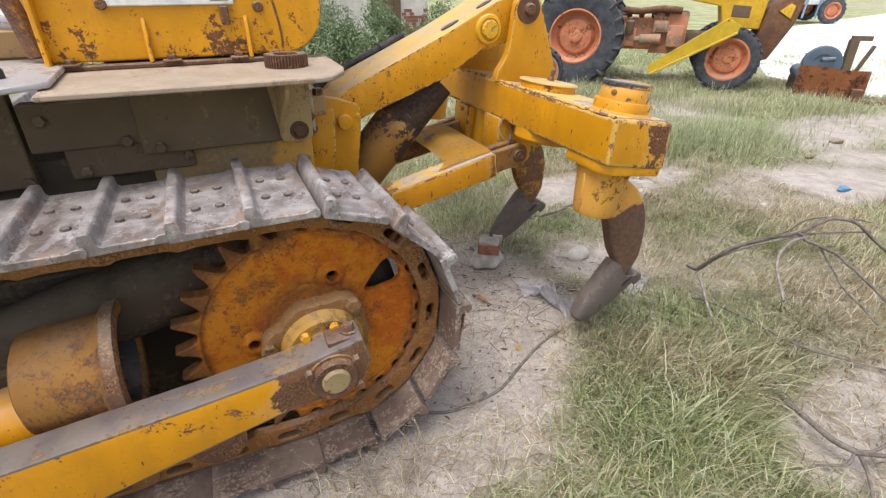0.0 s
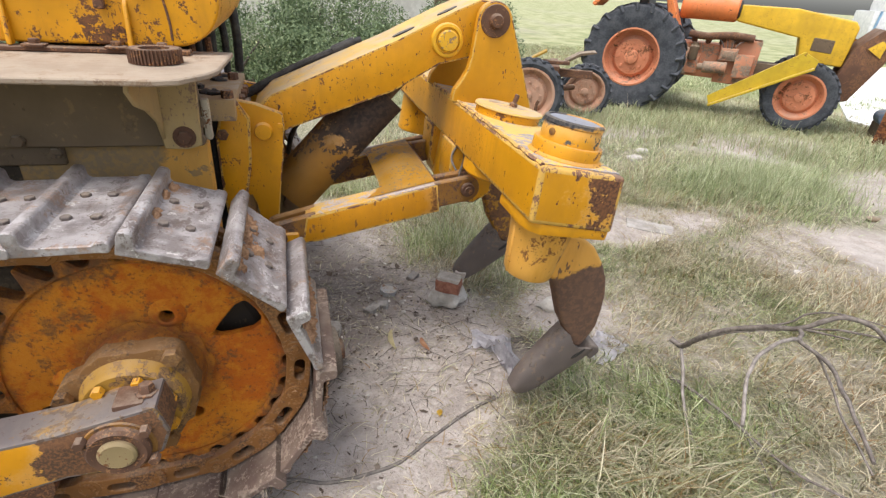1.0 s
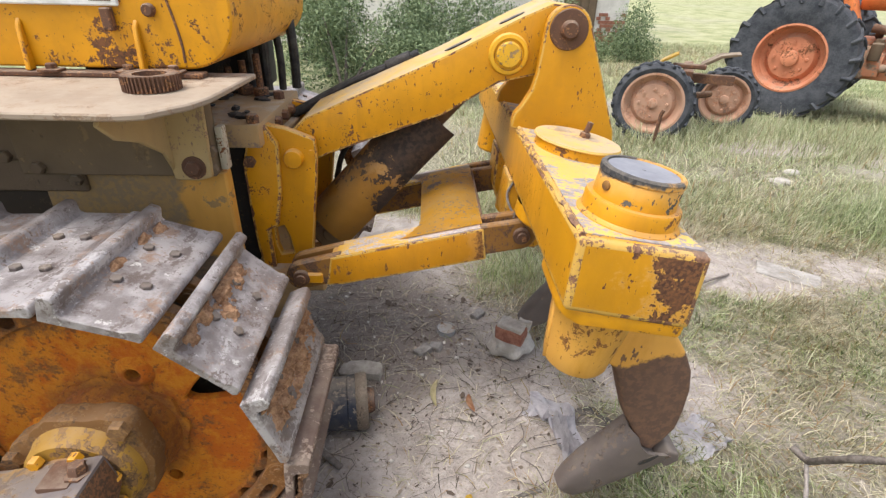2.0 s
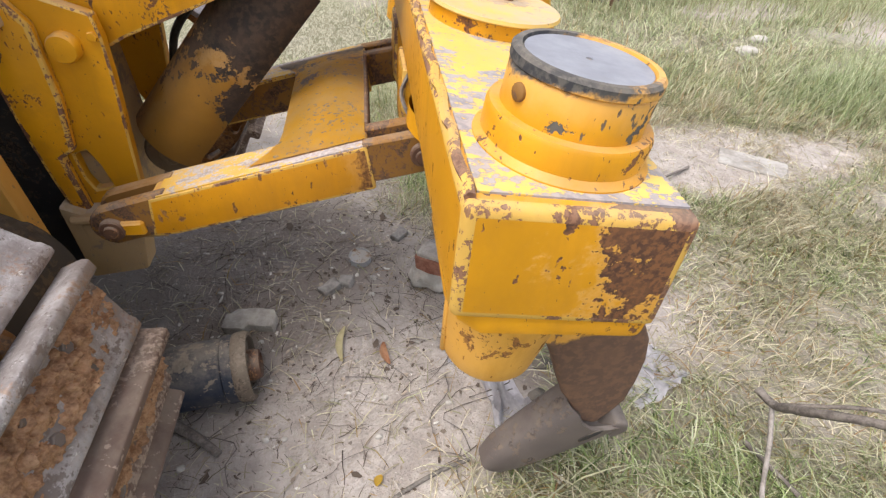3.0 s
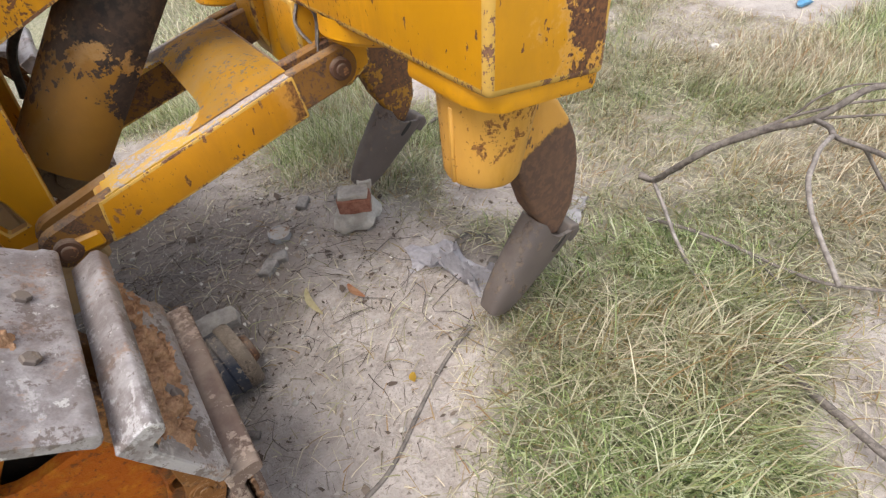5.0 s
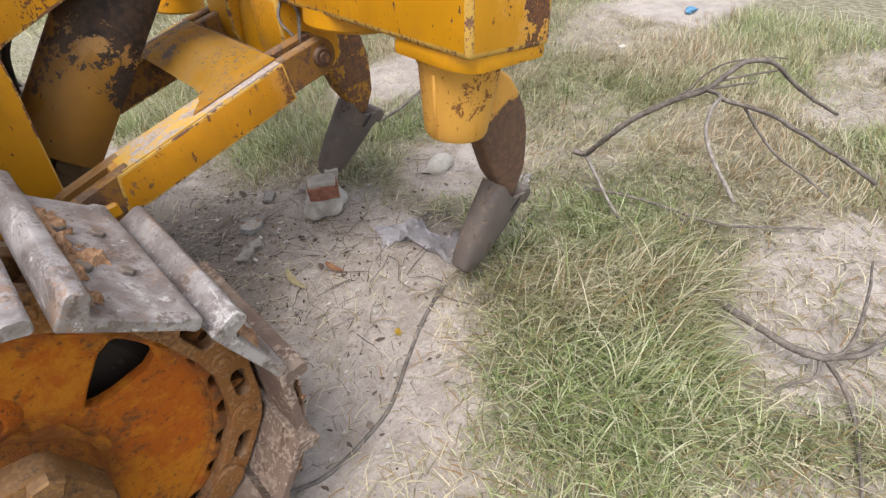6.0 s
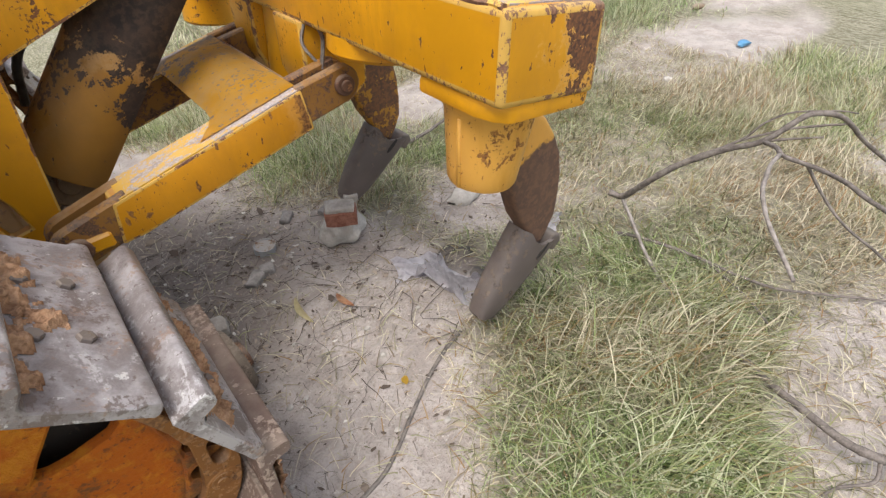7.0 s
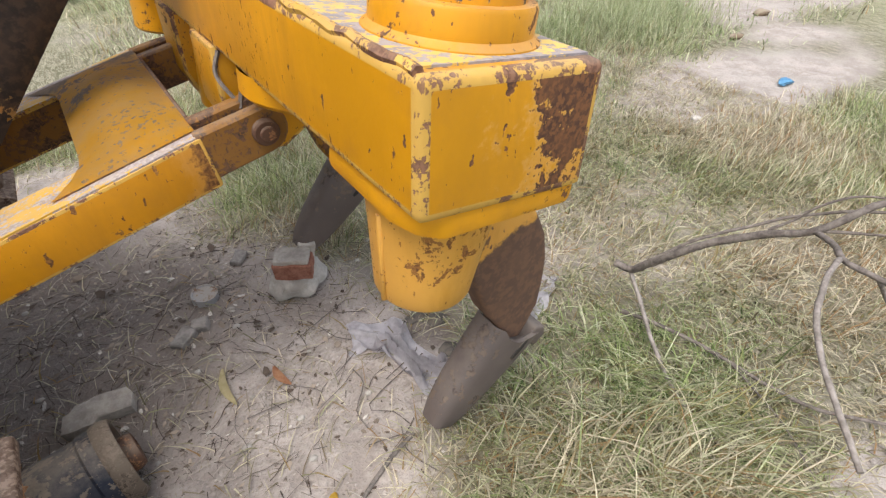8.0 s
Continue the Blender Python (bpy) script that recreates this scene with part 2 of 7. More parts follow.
def shoe_steel():
    """Bare track steel: warm grey, scuffed pale, stained brown."""
    g = Graph("bare_shoe_steel")
    big, mid, fine = g.noise(5, 6, 0.65), g.noise(20, 7, 0.7), g.noise(110, 4, 0.65)
    drag = g.noise(16, 6, 0.7, (1.0, 0.35, 1.0), 0.6)
    col = g.mix(g.step(g.math("ADD", g.math("MULTIPLY", big, 0.55), g.math("MULTIPLY", mid, 0.45)), 0.40, 0.60), (0.20, 0.172, 0.165), (0.37, 0.34, 0.335))
    col = g.mix(g.step(g.math("ADD", g.math("MULTIPLY", drag, 0.7), g.math("MULTIPLY", fine, 0.3)), 0.55, 0.62, 0, 0.7), col, (0.53, 0.50, 0.495))
    stain = g.math("ADD", g.math("MULTIPLY", g.noise(8, 6, 0.7), 0.7), g.math("MULTIPLY", fine, 0.3))
    col = g.mix(g.step(stain, 0.53, 0.60, 0, 0.8), col, (0.27, 0.17, 0.115))
    col = g.mix(g.step(g.noise(60, 5, 0.7), 0.60, 0.66, 0, 0.8), col, (0.12, 0.085, 0.07))
    scab = g.math("ADD", g.math("MULTIPLY", g.noise(13, 7, 0.75, (1.0, 0.5, 1.0)), 0.8), g.math("MULTIPLY", fine, 0.2))
    col = g.mix(g.step(scab, 0.545, 0.575, 0, 0.8), col, (0.13, 0.098, 0.085))
    col = g.mix(g.step(g.noise(24, 6, 0.75), 0.625, 0.65, 0, 0.75), col, (0.60, 0.575, 0.545))
    g.bump(g.math("ADD", g.math("MULTIPLY", mid, 0.7), g.math("MULTIPLY", fine, 0.4)), 0.7, 0.005)
    return g.out(col, g.step(mid, 0.3, 0.7, 0.36, 0.60), 0.15, 0.5)


shoe_mat = shoe_steel()
shoe_muddy = worn("mud_stained_shoe", (0.175, 0.118, 0.094), under=(0.10, 0.06, 0.045), rust=(0.33, 0.25, 0.20), chips=0.505, grain=16, dust=0.3, rough=0.9)
rubber = rough_stuff("old_tyre_rubber", (0.035, 0.039, 0.047), (0.085, 0.088, 0.096), 8, 0.8)
mud = rough_stuff("caked_orange_earth", (0.19, 0.095, 0.05), (0.50, 0.30, 0.175), 26, 0.95, 1.0, 0.01)
concrete = rough_stuff("pale_stone", (0.34, 0.31, 0.27), (0.55, 0.51, 0.46), 10)
dull_stone = rough_stuff("dusty_stone", (0.27, 0.24, 0.21), (0.44, 0.40, 0.35), 12)
grey_block = rough_stuff("grey_block", (0.16, 0.145, 0.13), (0.33, 0.30, 0.275), 16)
brick_mat = rough_stuff("red_brick", (0.20, 0.075, 0.048), (0.34, 0.16, 0.11), 26)
cloth_mat = rough_stuff("dirty_grey_cloth", (0.46, 0.43, 0.45), (0.70, 0.67, 0.69), 11, 0.9, 0.8, 0.01)
bark = rough_stuff("dry_bark", (0.095, 0.078, 0.068), (0.235, 0.20, 0.175), 30, 0.9, 0.8, 0.004)
weed_mat = rough_stuff("dry_weed_stem", (0.24, 0.19, 0.14), (0.46, 0.38, 0.30), 40)
pale_bark = rough_stuff("peeled_grey_bark", (0.17, 0.145, 0.125), (0.34, 0.30, 0.27), 26)
pale_twig = rough_stuff("bleached_twig", (0.30, 0.25, 0.20), (0.46, 0.41, 0.35), 30)
wire_mat = rough_stuff("dusty_black_cable", (0.10, 0.088, 0.078), (0.22, 0.19, 0.165), 30, 0.8)
hose_mat = rough_stuff("black_hose", (0.018, 0.018, 0.02), (0.06, 0.055, 0.05), 20, 0.6)
white_metal = rough_stuff("chalky_white_metal", (0.55, 0.55, 0.54), (0.75, 0.74, 0.72), 10, 0.6, 0.2)
plaster = rough_stuff("old_plaster", (0.50, 0.47, 0.43), (0.72, 0.69, 0.64), 1.6, 0.95)
dark_glass = rough_stuff("grey_lid_plate", (0.20, 0.20, 0.225), (0.30, 0.30, 0.33), 5, 0.5, 0.15)
leaf_pale = rough_stuff("pale_dry_leaf", (0.52, 0.46, 0.24), (0.66, 0.58, 0.36), 20, 0.8)
leaf_orange = rough_stuff("orange_dry_leaf", (0.42, 0.19, 0.10), (0.56, 0.33, 0.19), 20, 0.8)
blue_plastic = rough_stuff("blue_plastic", (0.06, 0.20, 0.36), (0.14, 0.32, 0.48), 12, 0.5)
blue_body = worn("chipped_dark_blue_paint", (0.016, 0.022, 0.040), under=(0.14, 0.115, 0.09), rust=(0.22, 0.18, 0.14), chips=0.545, grain=12, dust=0.5, rough=0.6)

# ---- mesh helpers ----


def link(name, bm, mats, parent=None, label="", smooth=35):
    """One bmesh as one mesh object, with smooth shading below an angle in degrees."""
    me = bpy.data.meshes.new(name)
    bmesh.ops.recalc_face_normals(bm, faces=bm.faces[:])
    bm.to_mesh(me)
    bm.free()
    for m in mats if isinstance(mats, (list, tuple)) else [mats]:
        me.materials.append(m)
    if smooth:
        me.shade_smooth()
        me.set_sharp_from_angle(angle=radians(smooth))
    ob = new(name, me)
    ob.parent = parent
    if label:
        tagged(ob, label)
    return ob


def part(name, bm, mats, parent, label="", smooth=35):
    return link(name, bm, mats, parent, label, smooth)


def thing(name, label, category, group="", m=None):
    ob = new(name)
    ob.empty_display_size = 0.1
    if m is not None:
        ob.matrix_basis = m
    return tagged(ob, label, category, group)


def B():
    return bmesh.new()


def soften(bm, w=0.006, seg=1, mat=-1, angle=40):
    bmesh.ops.recalc_face_normals(bm, faces=bm.faces[:])
    bm.normal_update()
    es = [e for e in bm.edges if len(e.link_faces) == 2 and e.calc_face_angle() > radians(angle)]
    made = bmesh.ops.bevel(bm, geom=es, offset=w, segments=seg, affect="EDGES", profile=0.6, clamp_overlap=True)
    if mat >= 0:
        for f in made["faces"]:
            f.material_index = mat
    return bm


def box(bm, x0, x1, y0, y1, z0, z1, m=None, mi=0):
    vs = [bm.verts.new((x, y, z)) for z in (z0, z1) for y in (y0, y1) for x in (x0, x1)]
    if m is not None:
        bmesh.ops.transform(bm, matrix=m, verts=vs)
    for f in ((0, 2, 3, 1), (4, 5, 7, 6), (0, 1, 5, 4), (2, 6, 7, 3), (0, 4, 6, 2), (1, 3, 7, 5)):
        bm.faces.new([vs[i] for i in f]).material_index = mi
    return bm


def prism(bm, prof, y0, y1, axis="y", m=None, mi=0):
    """A polygon of (x, z) drawn out along y; with axis z of (x, y) along z, with axis x of (y, z) along x."""
    def at(p, h):
        return {"y": (p[0], h, p[1]), "z": (p[0], p[1], h), "x": (h, p[0], p[1])}[axis]
    a, b = [bm.verts.new(at(p, y0)) for p in prof], [bm.verts.new(at(p, y1)) for p in prof]
    n = len(prof)
    fs = [bm.faces.new(a), bm.faces.new(b[::-1])]
    for i in range(n):
        fs.append(bm.faces.new((a[i], b[i], b[(i + 1) % n], a[(i + 1) % n])))
    for f in fs:
        f.material_index = mi
    if m is not None:
        bmesh.ops.transform(bm, matrix=m, verts=a + b)
    return bm


def lathe(bm, prof, seg=24, m=None, mi=0, arc=(0, 360)):
    """Turns a profile of (radius, height) about z."""
    full = arc[1] - arc[0] >= 360
    rings = []
    steps = seg if full else seg + 1
    for i in range(steps):
        a = radians(arc[0] + (arc[1] - arc[0]) * i / seg)
        rings.append([bm.verts.new((r * math.cos(a), r * math.sin(a), h)) for r, h in prof])
    for i in range(seg):
        p, q = rings[i], rings[(i + 1) % steps]
        for j in range(len(prof) - 1):
            try:
                bm.faces.new((p[j], q[j], q[j + 1], p[j + 1])).material_index = mi
            except ValueError:
                pass
    vs = [v for r in rings for v in r]
    if full:
        bmesh.ops.remove_doubles(bm, verts=vs, dist=1e-5)
        vs = [v for v in vs if v.is_valid]
    if m is not None:
        bmesh.ops.transform(bm, matrix=m, verts=vs)
    return bm


def between(p, q):
    """The pose whose z axis runs from p to q."""
    d = Vector(q) - Vector(p)
    return Matrix.Translation(p) @ d.to_track_quat("Z", "Y").to_matrix().to_4x4()


def rod(bm, p, q, r, r2=None, seg=16, mi=0, round_end=0.0):
    h = (Vector(q) - Vector(p)).length
    r2 = r if r2 is None else r2
    e = round_end or min(r, r2) * 0.12
    return lathe(bm, [(0, 0), (r - e, 0), (r, e), (r2, h - e), (r2 - e, h), (0, h)], seg, between(p, q), mi)


def pipe(bm, pts, radii, seg=8, mi=0):
    """A round tube along points."""
    pts = [Vector(p) for p in pts]
    n = len(pts)
    rings = []
    side = None
    for i, p in enumerate(pts):
        d = (pts[min(i + 1, n - 1)] - pts[max(i - 1, 0)]).normalized()
        side = d.cross(Vector((0.3, 0.2, 1))).normalized() if side is None else (side - d * side.dot(d)).normalized()
        up = d.cross(side)
        r = radii[i] if isinstance(radii, (list, tuple)) else radii
        rings.append([bm.verts.new(p + r * (math.cos(a) * side + math.sin(a) * up)) for a in (2 * math.pi * k / seg for k in range(seg))])
    for a, b in zip(rings, rings[1:]):
        for k in range(seg):
            bm.faces.new((a[k], a[(k + 1) % seg], b[(k + 1) % seg], b[k])).material_index = mi
    bm.faces.new(rings[0][::-1]).material_index = mi
    bm.faces.new(rings[-1]).material_index = mi
    return bm


def curve(pts, k=6):
    """Points on a smooth line through the given ones."""
    P = [Vector(p) for p in pts]
    P = [2 * P[0] - P[1]] + P + [2 * P[-1] - P[-2]]
    res = []
    for i in range(1, len(P) - 2):
        for j in range(k):
            t = j / k
            a, b, c, d = P[i - 1:i + 3]
            res.append(0.5 * (2 * b + (c - a) * t + (2 * a - 5 * b + 4 * c - d) * t * t + (3 * b - a - 3 * c + d) * t ** 3))
    return res + [P[-2]]


BOLTS = {}


def bolts(name, poses, r, h, material, parent):
    """Hex bolts as parts of their own, on one shared mesh."""
    key = (name, round(r, 4), round(h, 4), material.name)
    for m in poses:
        if key not in BOLTS:
            bm = B()
            hexbolt(bm, None, r, h)
            BOLTS[key] = link(name, bm, material)
            ob = BOLTS[key]
        else:
            ob = new(name, BOLTS[key].data)
        ob.parent, ob.matrix_basis = parent, m


def hexbolt(bm, m, r=0.016, h=0.012, mi=0):
    lathe(bm, [(0, h), (r * 0.85, h), (r, h * 0.8), (r, 0)], 6, m, mi)


def lump(bm, c, size, seed=0, sub=2, rough=0.35, mi=0):
    """An uneven stone or clod."""
    r = bmesh.ops.create_icosphere(bm, subdivisions=sub, radius=1)
    for v in r["verts"]:
        k = 1 + rough * noise.noise(v.co * 1.7 + Vector((seed * 3.1, seed * 1.7, seed)))
        v.co = Vector(c) + Vector((v.co.x * size[0], v.co.y * size[1], v.co.z * size[2])) * k
    for f in {f for v in r["verts"] for f in v.link_faces}:
        f.material_index = mi
    return bm


def holed(bm, outer, holes, y0, y1, m=None, mi=0):
    """A flat plate of (x, z) outline with holes, between y0 and y1."""
    es, vs = [], []
    for loop in [outer] + holes:
        a = [bm.verts.new((p[0], y0, p[1])) for p in loop]
        vs += a
        es += [bm.edges.new((a[i], a[(i + 1) % len(a)])) for i in range(len(a))]
    fs = [g for g in bmesh.ops.triangle_fill(bm, use_beauty=True, edges=es)["geom"] if isinstance(g, bmesh.types.BMFace)]
    ex = bmesh.ops.extrude_face_region(bm, geom=fs)["geom"]
    top = [v for v in ex if isinstance(v, bmesh.types.BMVert)]
    bmesh.ops.translate(bm, verts=top, vec=(0, y1 - y0, 0))
    for f in {f for v in vs + top for f in v.link_faces}:
        f.material_index = mi
    if m is not None:
        bmesh.ops.transform(bm, matrix=m, verts=vs + top)
    return bm


def ring(cx, cz, r, n=16, a0=0):
    return [(cx + r * math.cos(radians(a0) + 2 * math.pi * i / n), cz + r * math.sin(radians(a0) + 2 * math.pi * i / n)) for i in range(n)]


# ---- ground ----
def blob(x, y, cx, cy, rx, ry):
    d = ((x - cx) / rx) ** 2 + ((y - cy) / ry) ** 2
    return np.clip(1.6 - d, 0, 1)


def wave(x, y, f, s):
    return (np.sin(f * x + 1.3 * s + 1.7 * np.sin(0.7 * f * y + s)) + np.sin(f * 1.13 * y + 2.1 * s + 1.5 * np.sin(0.8 * f * x - s))) / 2


DIRT = [(0.2, 2.2, 1.3, 1.3), (2.28, 0.62, 0.50, 0.27), (0.95, 1.36, 0.12, 0.10), (5.2, 2.6, 1.3, 0.5), (3.0, 3.35, 0.9, 0.35), (2.05, 2.3, 0.25, 0.22),
        (6.6, 5.4, 0.9, 0.5), (0.5, 3.6, 0.9, 0.5), (7.2, 3.6, 1.4, 0.6), (4.2, 1.0, 0.6, 0.3), (0.1, 1.2, 0.5, 0.25), (5.0, 6.1, 0.7, 0.3), (1.3, 0.3, 0.35, 0.3)]
EDGE_Y = np.array([-1, 1.2, 1.42, 1.54, 1.71, 1.8, 2.1, 2.5, 3.0, 3.6, 4.2])
EDGE_X = np.array([-1.2, 0.2, 0.84, 1.08, 1.40, 1.72, 1.76, 1.62, 1.25, 0.6, -1.0])


def turf(x, y):
    """How thick the grass stands, 0 to 1."""
    v = 0.74 + 0.22 * wave(x, y, 1.1, 0.4) + 0.18 * wave(x, y, 3.3, 1.9) + 0.10 * wave(x, y, 9.0, 0.8)
    for c in DIRT:
        v = v - 0.9 * blob(x, y, *c) * (0.8 + 0.35 * wave(x, y, 4.0, c[0]))
    fray = 0.45 * (wave(x, y, 1.9, 0.7) + 0.5 * wave(x, y, 5.1, 0.2)) * np.clip(-0.6 - x, 0, 1)
    inside = np.clip((np.interp(y, EDGE_Y, EDGE_X) - x + 0.05 * wave(x, y, 11, 0.3) + 0.07 * wave(x, y, 5.3, 2.0)) / 0.20, 0, 1) * (y + fray > 1.3) * (y + fray < 4.2)
    v = v - 1.2 * inside
    v = v + 0.28 * blob(x, y, 1.65, 1.25, 0.45, 0.42) + 0.5 * blob(x, y, 5.1, 3.9, 0.8, 0.45)
    return np.clip(v, 0, 1)


def axis_steps(a, b, step, far):
    mid = np.arange(a, b, step)
    out, s = [b], step
    while out[-1] < far:
        s *= 1.35
        out.append(out[-1] + s)
    low, s = [a], step
    while low[-1] > -far:
        s *= 1.35
        low.append(low[-1] - s)
    return np.array(low[:0:-1] + list(mid) + out)


def rise(x, y):
    near = np.exp(-((x - 2) ** 2 + (y - 2) ** 2) / 60)
    return near * (0.012 * wave(x, y, 2.3, 0.7) + 0.010 * wave(x, y, 6.0, 2.2) + 0.005 * wave(x, y, 17.0, 1.1)) + 0.03 * wave(x, y, 0.5, 3.0) * (1 - near)


def build_ground():
    xs, ys = axis_steps(-0.8, 6.0, 0.045, 260), axis_steps(-0.3, 6.5, 0.045, 260)
    X, Y = np.meshgrid(xs, ys)
    Z = rise(X, Y)
    nx, ny = len(xs), len(ys)
    idx = np.arange(nx * ny).reshape(ny, nx)
    faces = np.stack([idx[:-1, :-1], idx[:-1, 1:], idx[1:, 1:], idx[1:, :-1]], -1).reshape(-1, 4)
    me = bpy.data.meshes.new("ground")
    me.from_pydata(np.stack([X, Y, Z], -1).reshape(-1, 3).tolist(), [], faces.tolist())
    me.attributes.new("turf", "FLOAT", "POINT").data.foreach_set("value", turf(X, Y).reshape(-1).astype(np.float32))
    # damp soil plus painted-in shade under dozer and arms, and by the tooth
    damp_shade = np.clip(blob(X, Y, 0.35, 2.65, 0.75, 0.75) + 0.3 * blob(X, Y, 1.2, 2.75, 0.35, 0.28) + 0.9 * blob(X, Y, 1.72, 2.03, 0.13, 0.11), 0, 1)
    me.attributes.new("damp_shade", "FLOAT", "POINT").data.foreach_set("value", damp_shade.reshape(-1).astype(np.float32))
    me.attributes.new("meadow", "FLOAT", "POINT").data.foreach_set("value", np.clip((np.hypot(X - 2, Y - 2) - 4) / 5, 0, 1).reshape(-1).astype(np.float32))
    me.shade_smooth()
    g = Graph("trodden_earth")
    t = g.attr("turf")
    big, mid, fine = g.noise(0.9, 6, 0.6), g.noise(7, 7, 0.7), g.noise(70, 5, 0.7)
    soil = g.mix(g.step(mid, 0.35, 0.66), (0.355, 0.305, 0.270), (0.515, 0.455, 0.412))
    worn_smooth = g.step(g.noise(2.6, 4, 0.55), 0.42, 0.58)
    soil = g.mix(g.math("MULTIPLY", g.step(fine, 0.53, 0.66, 0, 0.45), g.math("SUBTRACT", 1.0, g.math("MULTIPLY", worn_smooth, 0.8))), soil, (0.17, 0.135, 0.11))
    soil = g.mix(g.step(g.noise(190, 3, 0.7), 0.60, 0.70, 0, 0.22), soil, (0.14, 0.105, 0.085))
    # darkens the soil colour for damp and for the shade under the machine
    soil = g.mix(g.step(g.math("MULTIPLY", g.attr("damp_shade"), g.step(mid, 0.3, 0.6, 0.55, 1.0)), 0.2, 0.9, 0, 0.66), soil, (0.16, 0.128, 0.108))
    soil = g.mix(g.step(big, 0.5, 0.7, 0, 0.5), soil, (0.485, 0.445, 0.405))
    litter = g.noise(42, 5, 0.7, (1, 0.25, 1), 1.5)
    grassy = g.mix(g.step(litter, 0.38, 0.66), (0.15, 0.14, 0.085), (0.40, 0.365, 0.27))
    grassy = g.mix(g.math("MULTIPLY", g.attr("meadow"), 0.8), grassy, g.mix(g.step(g.noise(1.3, 6, 0.7), 0.36, 0.64), (0.25, 0.29, 0.12), (0.47, 0.46, 0.27)))
    soil = g.mix(g.step(litter, 0.60, 0.68, 0, 0.5), soil, (0.34, 0.28, 0.19))
    k = g.step(g.math("ADD", t, g.math("MULTIPLY", g.math("SUBTRACT", mid, 0.5), 0.7)), 0.2, 0.75)
    g.bump(g.math("ADD", g.math("MULTIPLY", mid, 1.6), g.math("MULTIPLY", fine, 0.4)), 1.0, 0.024)
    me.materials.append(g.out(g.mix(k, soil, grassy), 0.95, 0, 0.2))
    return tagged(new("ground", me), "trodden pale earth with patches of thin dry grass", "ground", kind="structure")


build_ground()


def blades(name, x, y, length, width, lean, dry, label, seed, flow=None, mat=None):
    """Many bent blades of grass as one object."""
    rng = np.random.default_rng(seed)
    n = len(x)
    a = rng.uniform(0, 2 * np.pi, n) if flow is None else flow + rng.normal(0, 1.15, n)
    side = np.stack([-np.sin(a), np.cos(a)], -1)
    d = np.stack([np.cos(a), np.sin(a)], -1)
    z0 = rise(x, y) - 0.004
    V = np.zeros((n, 7, 3))
    for j, (s, w) in enumerate(((0.0, 1.0), (0.4, 0.85), (0.75, 0.55))):
        c = np.stack([x, y], -1) + d * (length * lean * s ** 1.7)[:, None]
        h = z0 + length * (s * np.sqrt(np.clip(1 - (lean * 0.8) ** 2, 0.05, 1)) - 0.35 * lean * s ** 3)
        for k, sg in ((0, -1), (1, 1)):
            V[:, 2 * j + k, :2] = c + side * (sg * width * w)[:, None]
            V[:, 2 * j + k, 2] = h
    V[:, 6, :2] = np.stack([x, y], -1) + d * (length * lean)[:, None]
    V[:, 6, 2] = z0 + length * (np.sqrt(np.clip(1 - (lean * 0.8) ** 2, 0.05, 1)) - 0.35 * lean)
    base = (np.arange(n) * 7)[:, None]
    quads = np.concatenate([base + np.array([[0, 1, 3, 2]]), base + np.array([[2, 3, 5, 4]])], 0)
    tris = base + np.array([[4, 5, 6]])
    me = bpy.data.meshes.new(name)
    me.vertices.add(n * 7)
    me.vertices.foreach_set("co", V.reshape(-1).astype(np.float32))
    nl = quads.size + tris.size
    me.loops.add(nl)
    me.loops.foreach_set("vertex_index", np.concatenate([quads.reshape(-1), tris.reshape(-1)]).astype(np.int32))
    me.polygons.add(len(quads) + len(tris))
    me.polygons.foreach_set("loop_start", np.concatenate([np.arange(len(quads)) * 4, quads.size + np.arange(len(tris)) * 3]).astype(np.int32))
    me.attributes.new("dry", "FLOAT", "POINT").data.foreach_set("value", np.repeat(dry, 7).astype(np.float32))
    me.update(calc_edges=True)
    me.materials.append(mat or grass_mat)
    return tagged(new(name, me), label, "grass", kind="stuff")


def grass_material(name, lush):
    g = Graph(name)
    r = g.island()
    green = g.mix(r, lush[0], lush[1])
    green = g.mix(g.step(r, 0.78, 0.85), green, (0.62, 0.65, 0.43))
    straw = g.mix(g.math("FRACT", g.math("MULTIPLY", r, 5.7)), (0.17, 0.13, 0.08), (0.80, 0.71, 0.53))
    straw = g.mix(g.math("GREATER_THAN", g.math("FRACT", g.math("MULTIPLY", r, 11.3)), 0.84), straw, (0.34, 0.21, 0.10))
    c = g.mix(g.attr("dry"), green, straw)
    m = g.out(c, 0.65, 0, 0.25)
    tr = g.t.nodes.new("ShaderNodeBsdfTranslucent")
    g.t.links.new(c, tr.inputs[0])
    mx = g.t.nodes.new("ShaderNodeMixShader")
    mx.inputs[0].default_value = 0.33
    g.t.links.new(g.b.outputs[0], mx.inputs[1])
    g.t.links.new(tr.outputs[0], mx.inputs[2])
    g.t.links.new(mx.outputs[0], g.t.nodes["Material Output"].inputs[0])
    return m


grass_mat = grass_material("grass_blades", ((0.055, 0.092, 0.026), (0.52, 0.62, 0.26)))
# farther grass is paler: distant haze and glare put into the blade colour
meadow_mat = grass_material("haze_paled_meadow_blades", ((0.22, 0.28, 0.12), (0.50, 0.56, 0.32)))


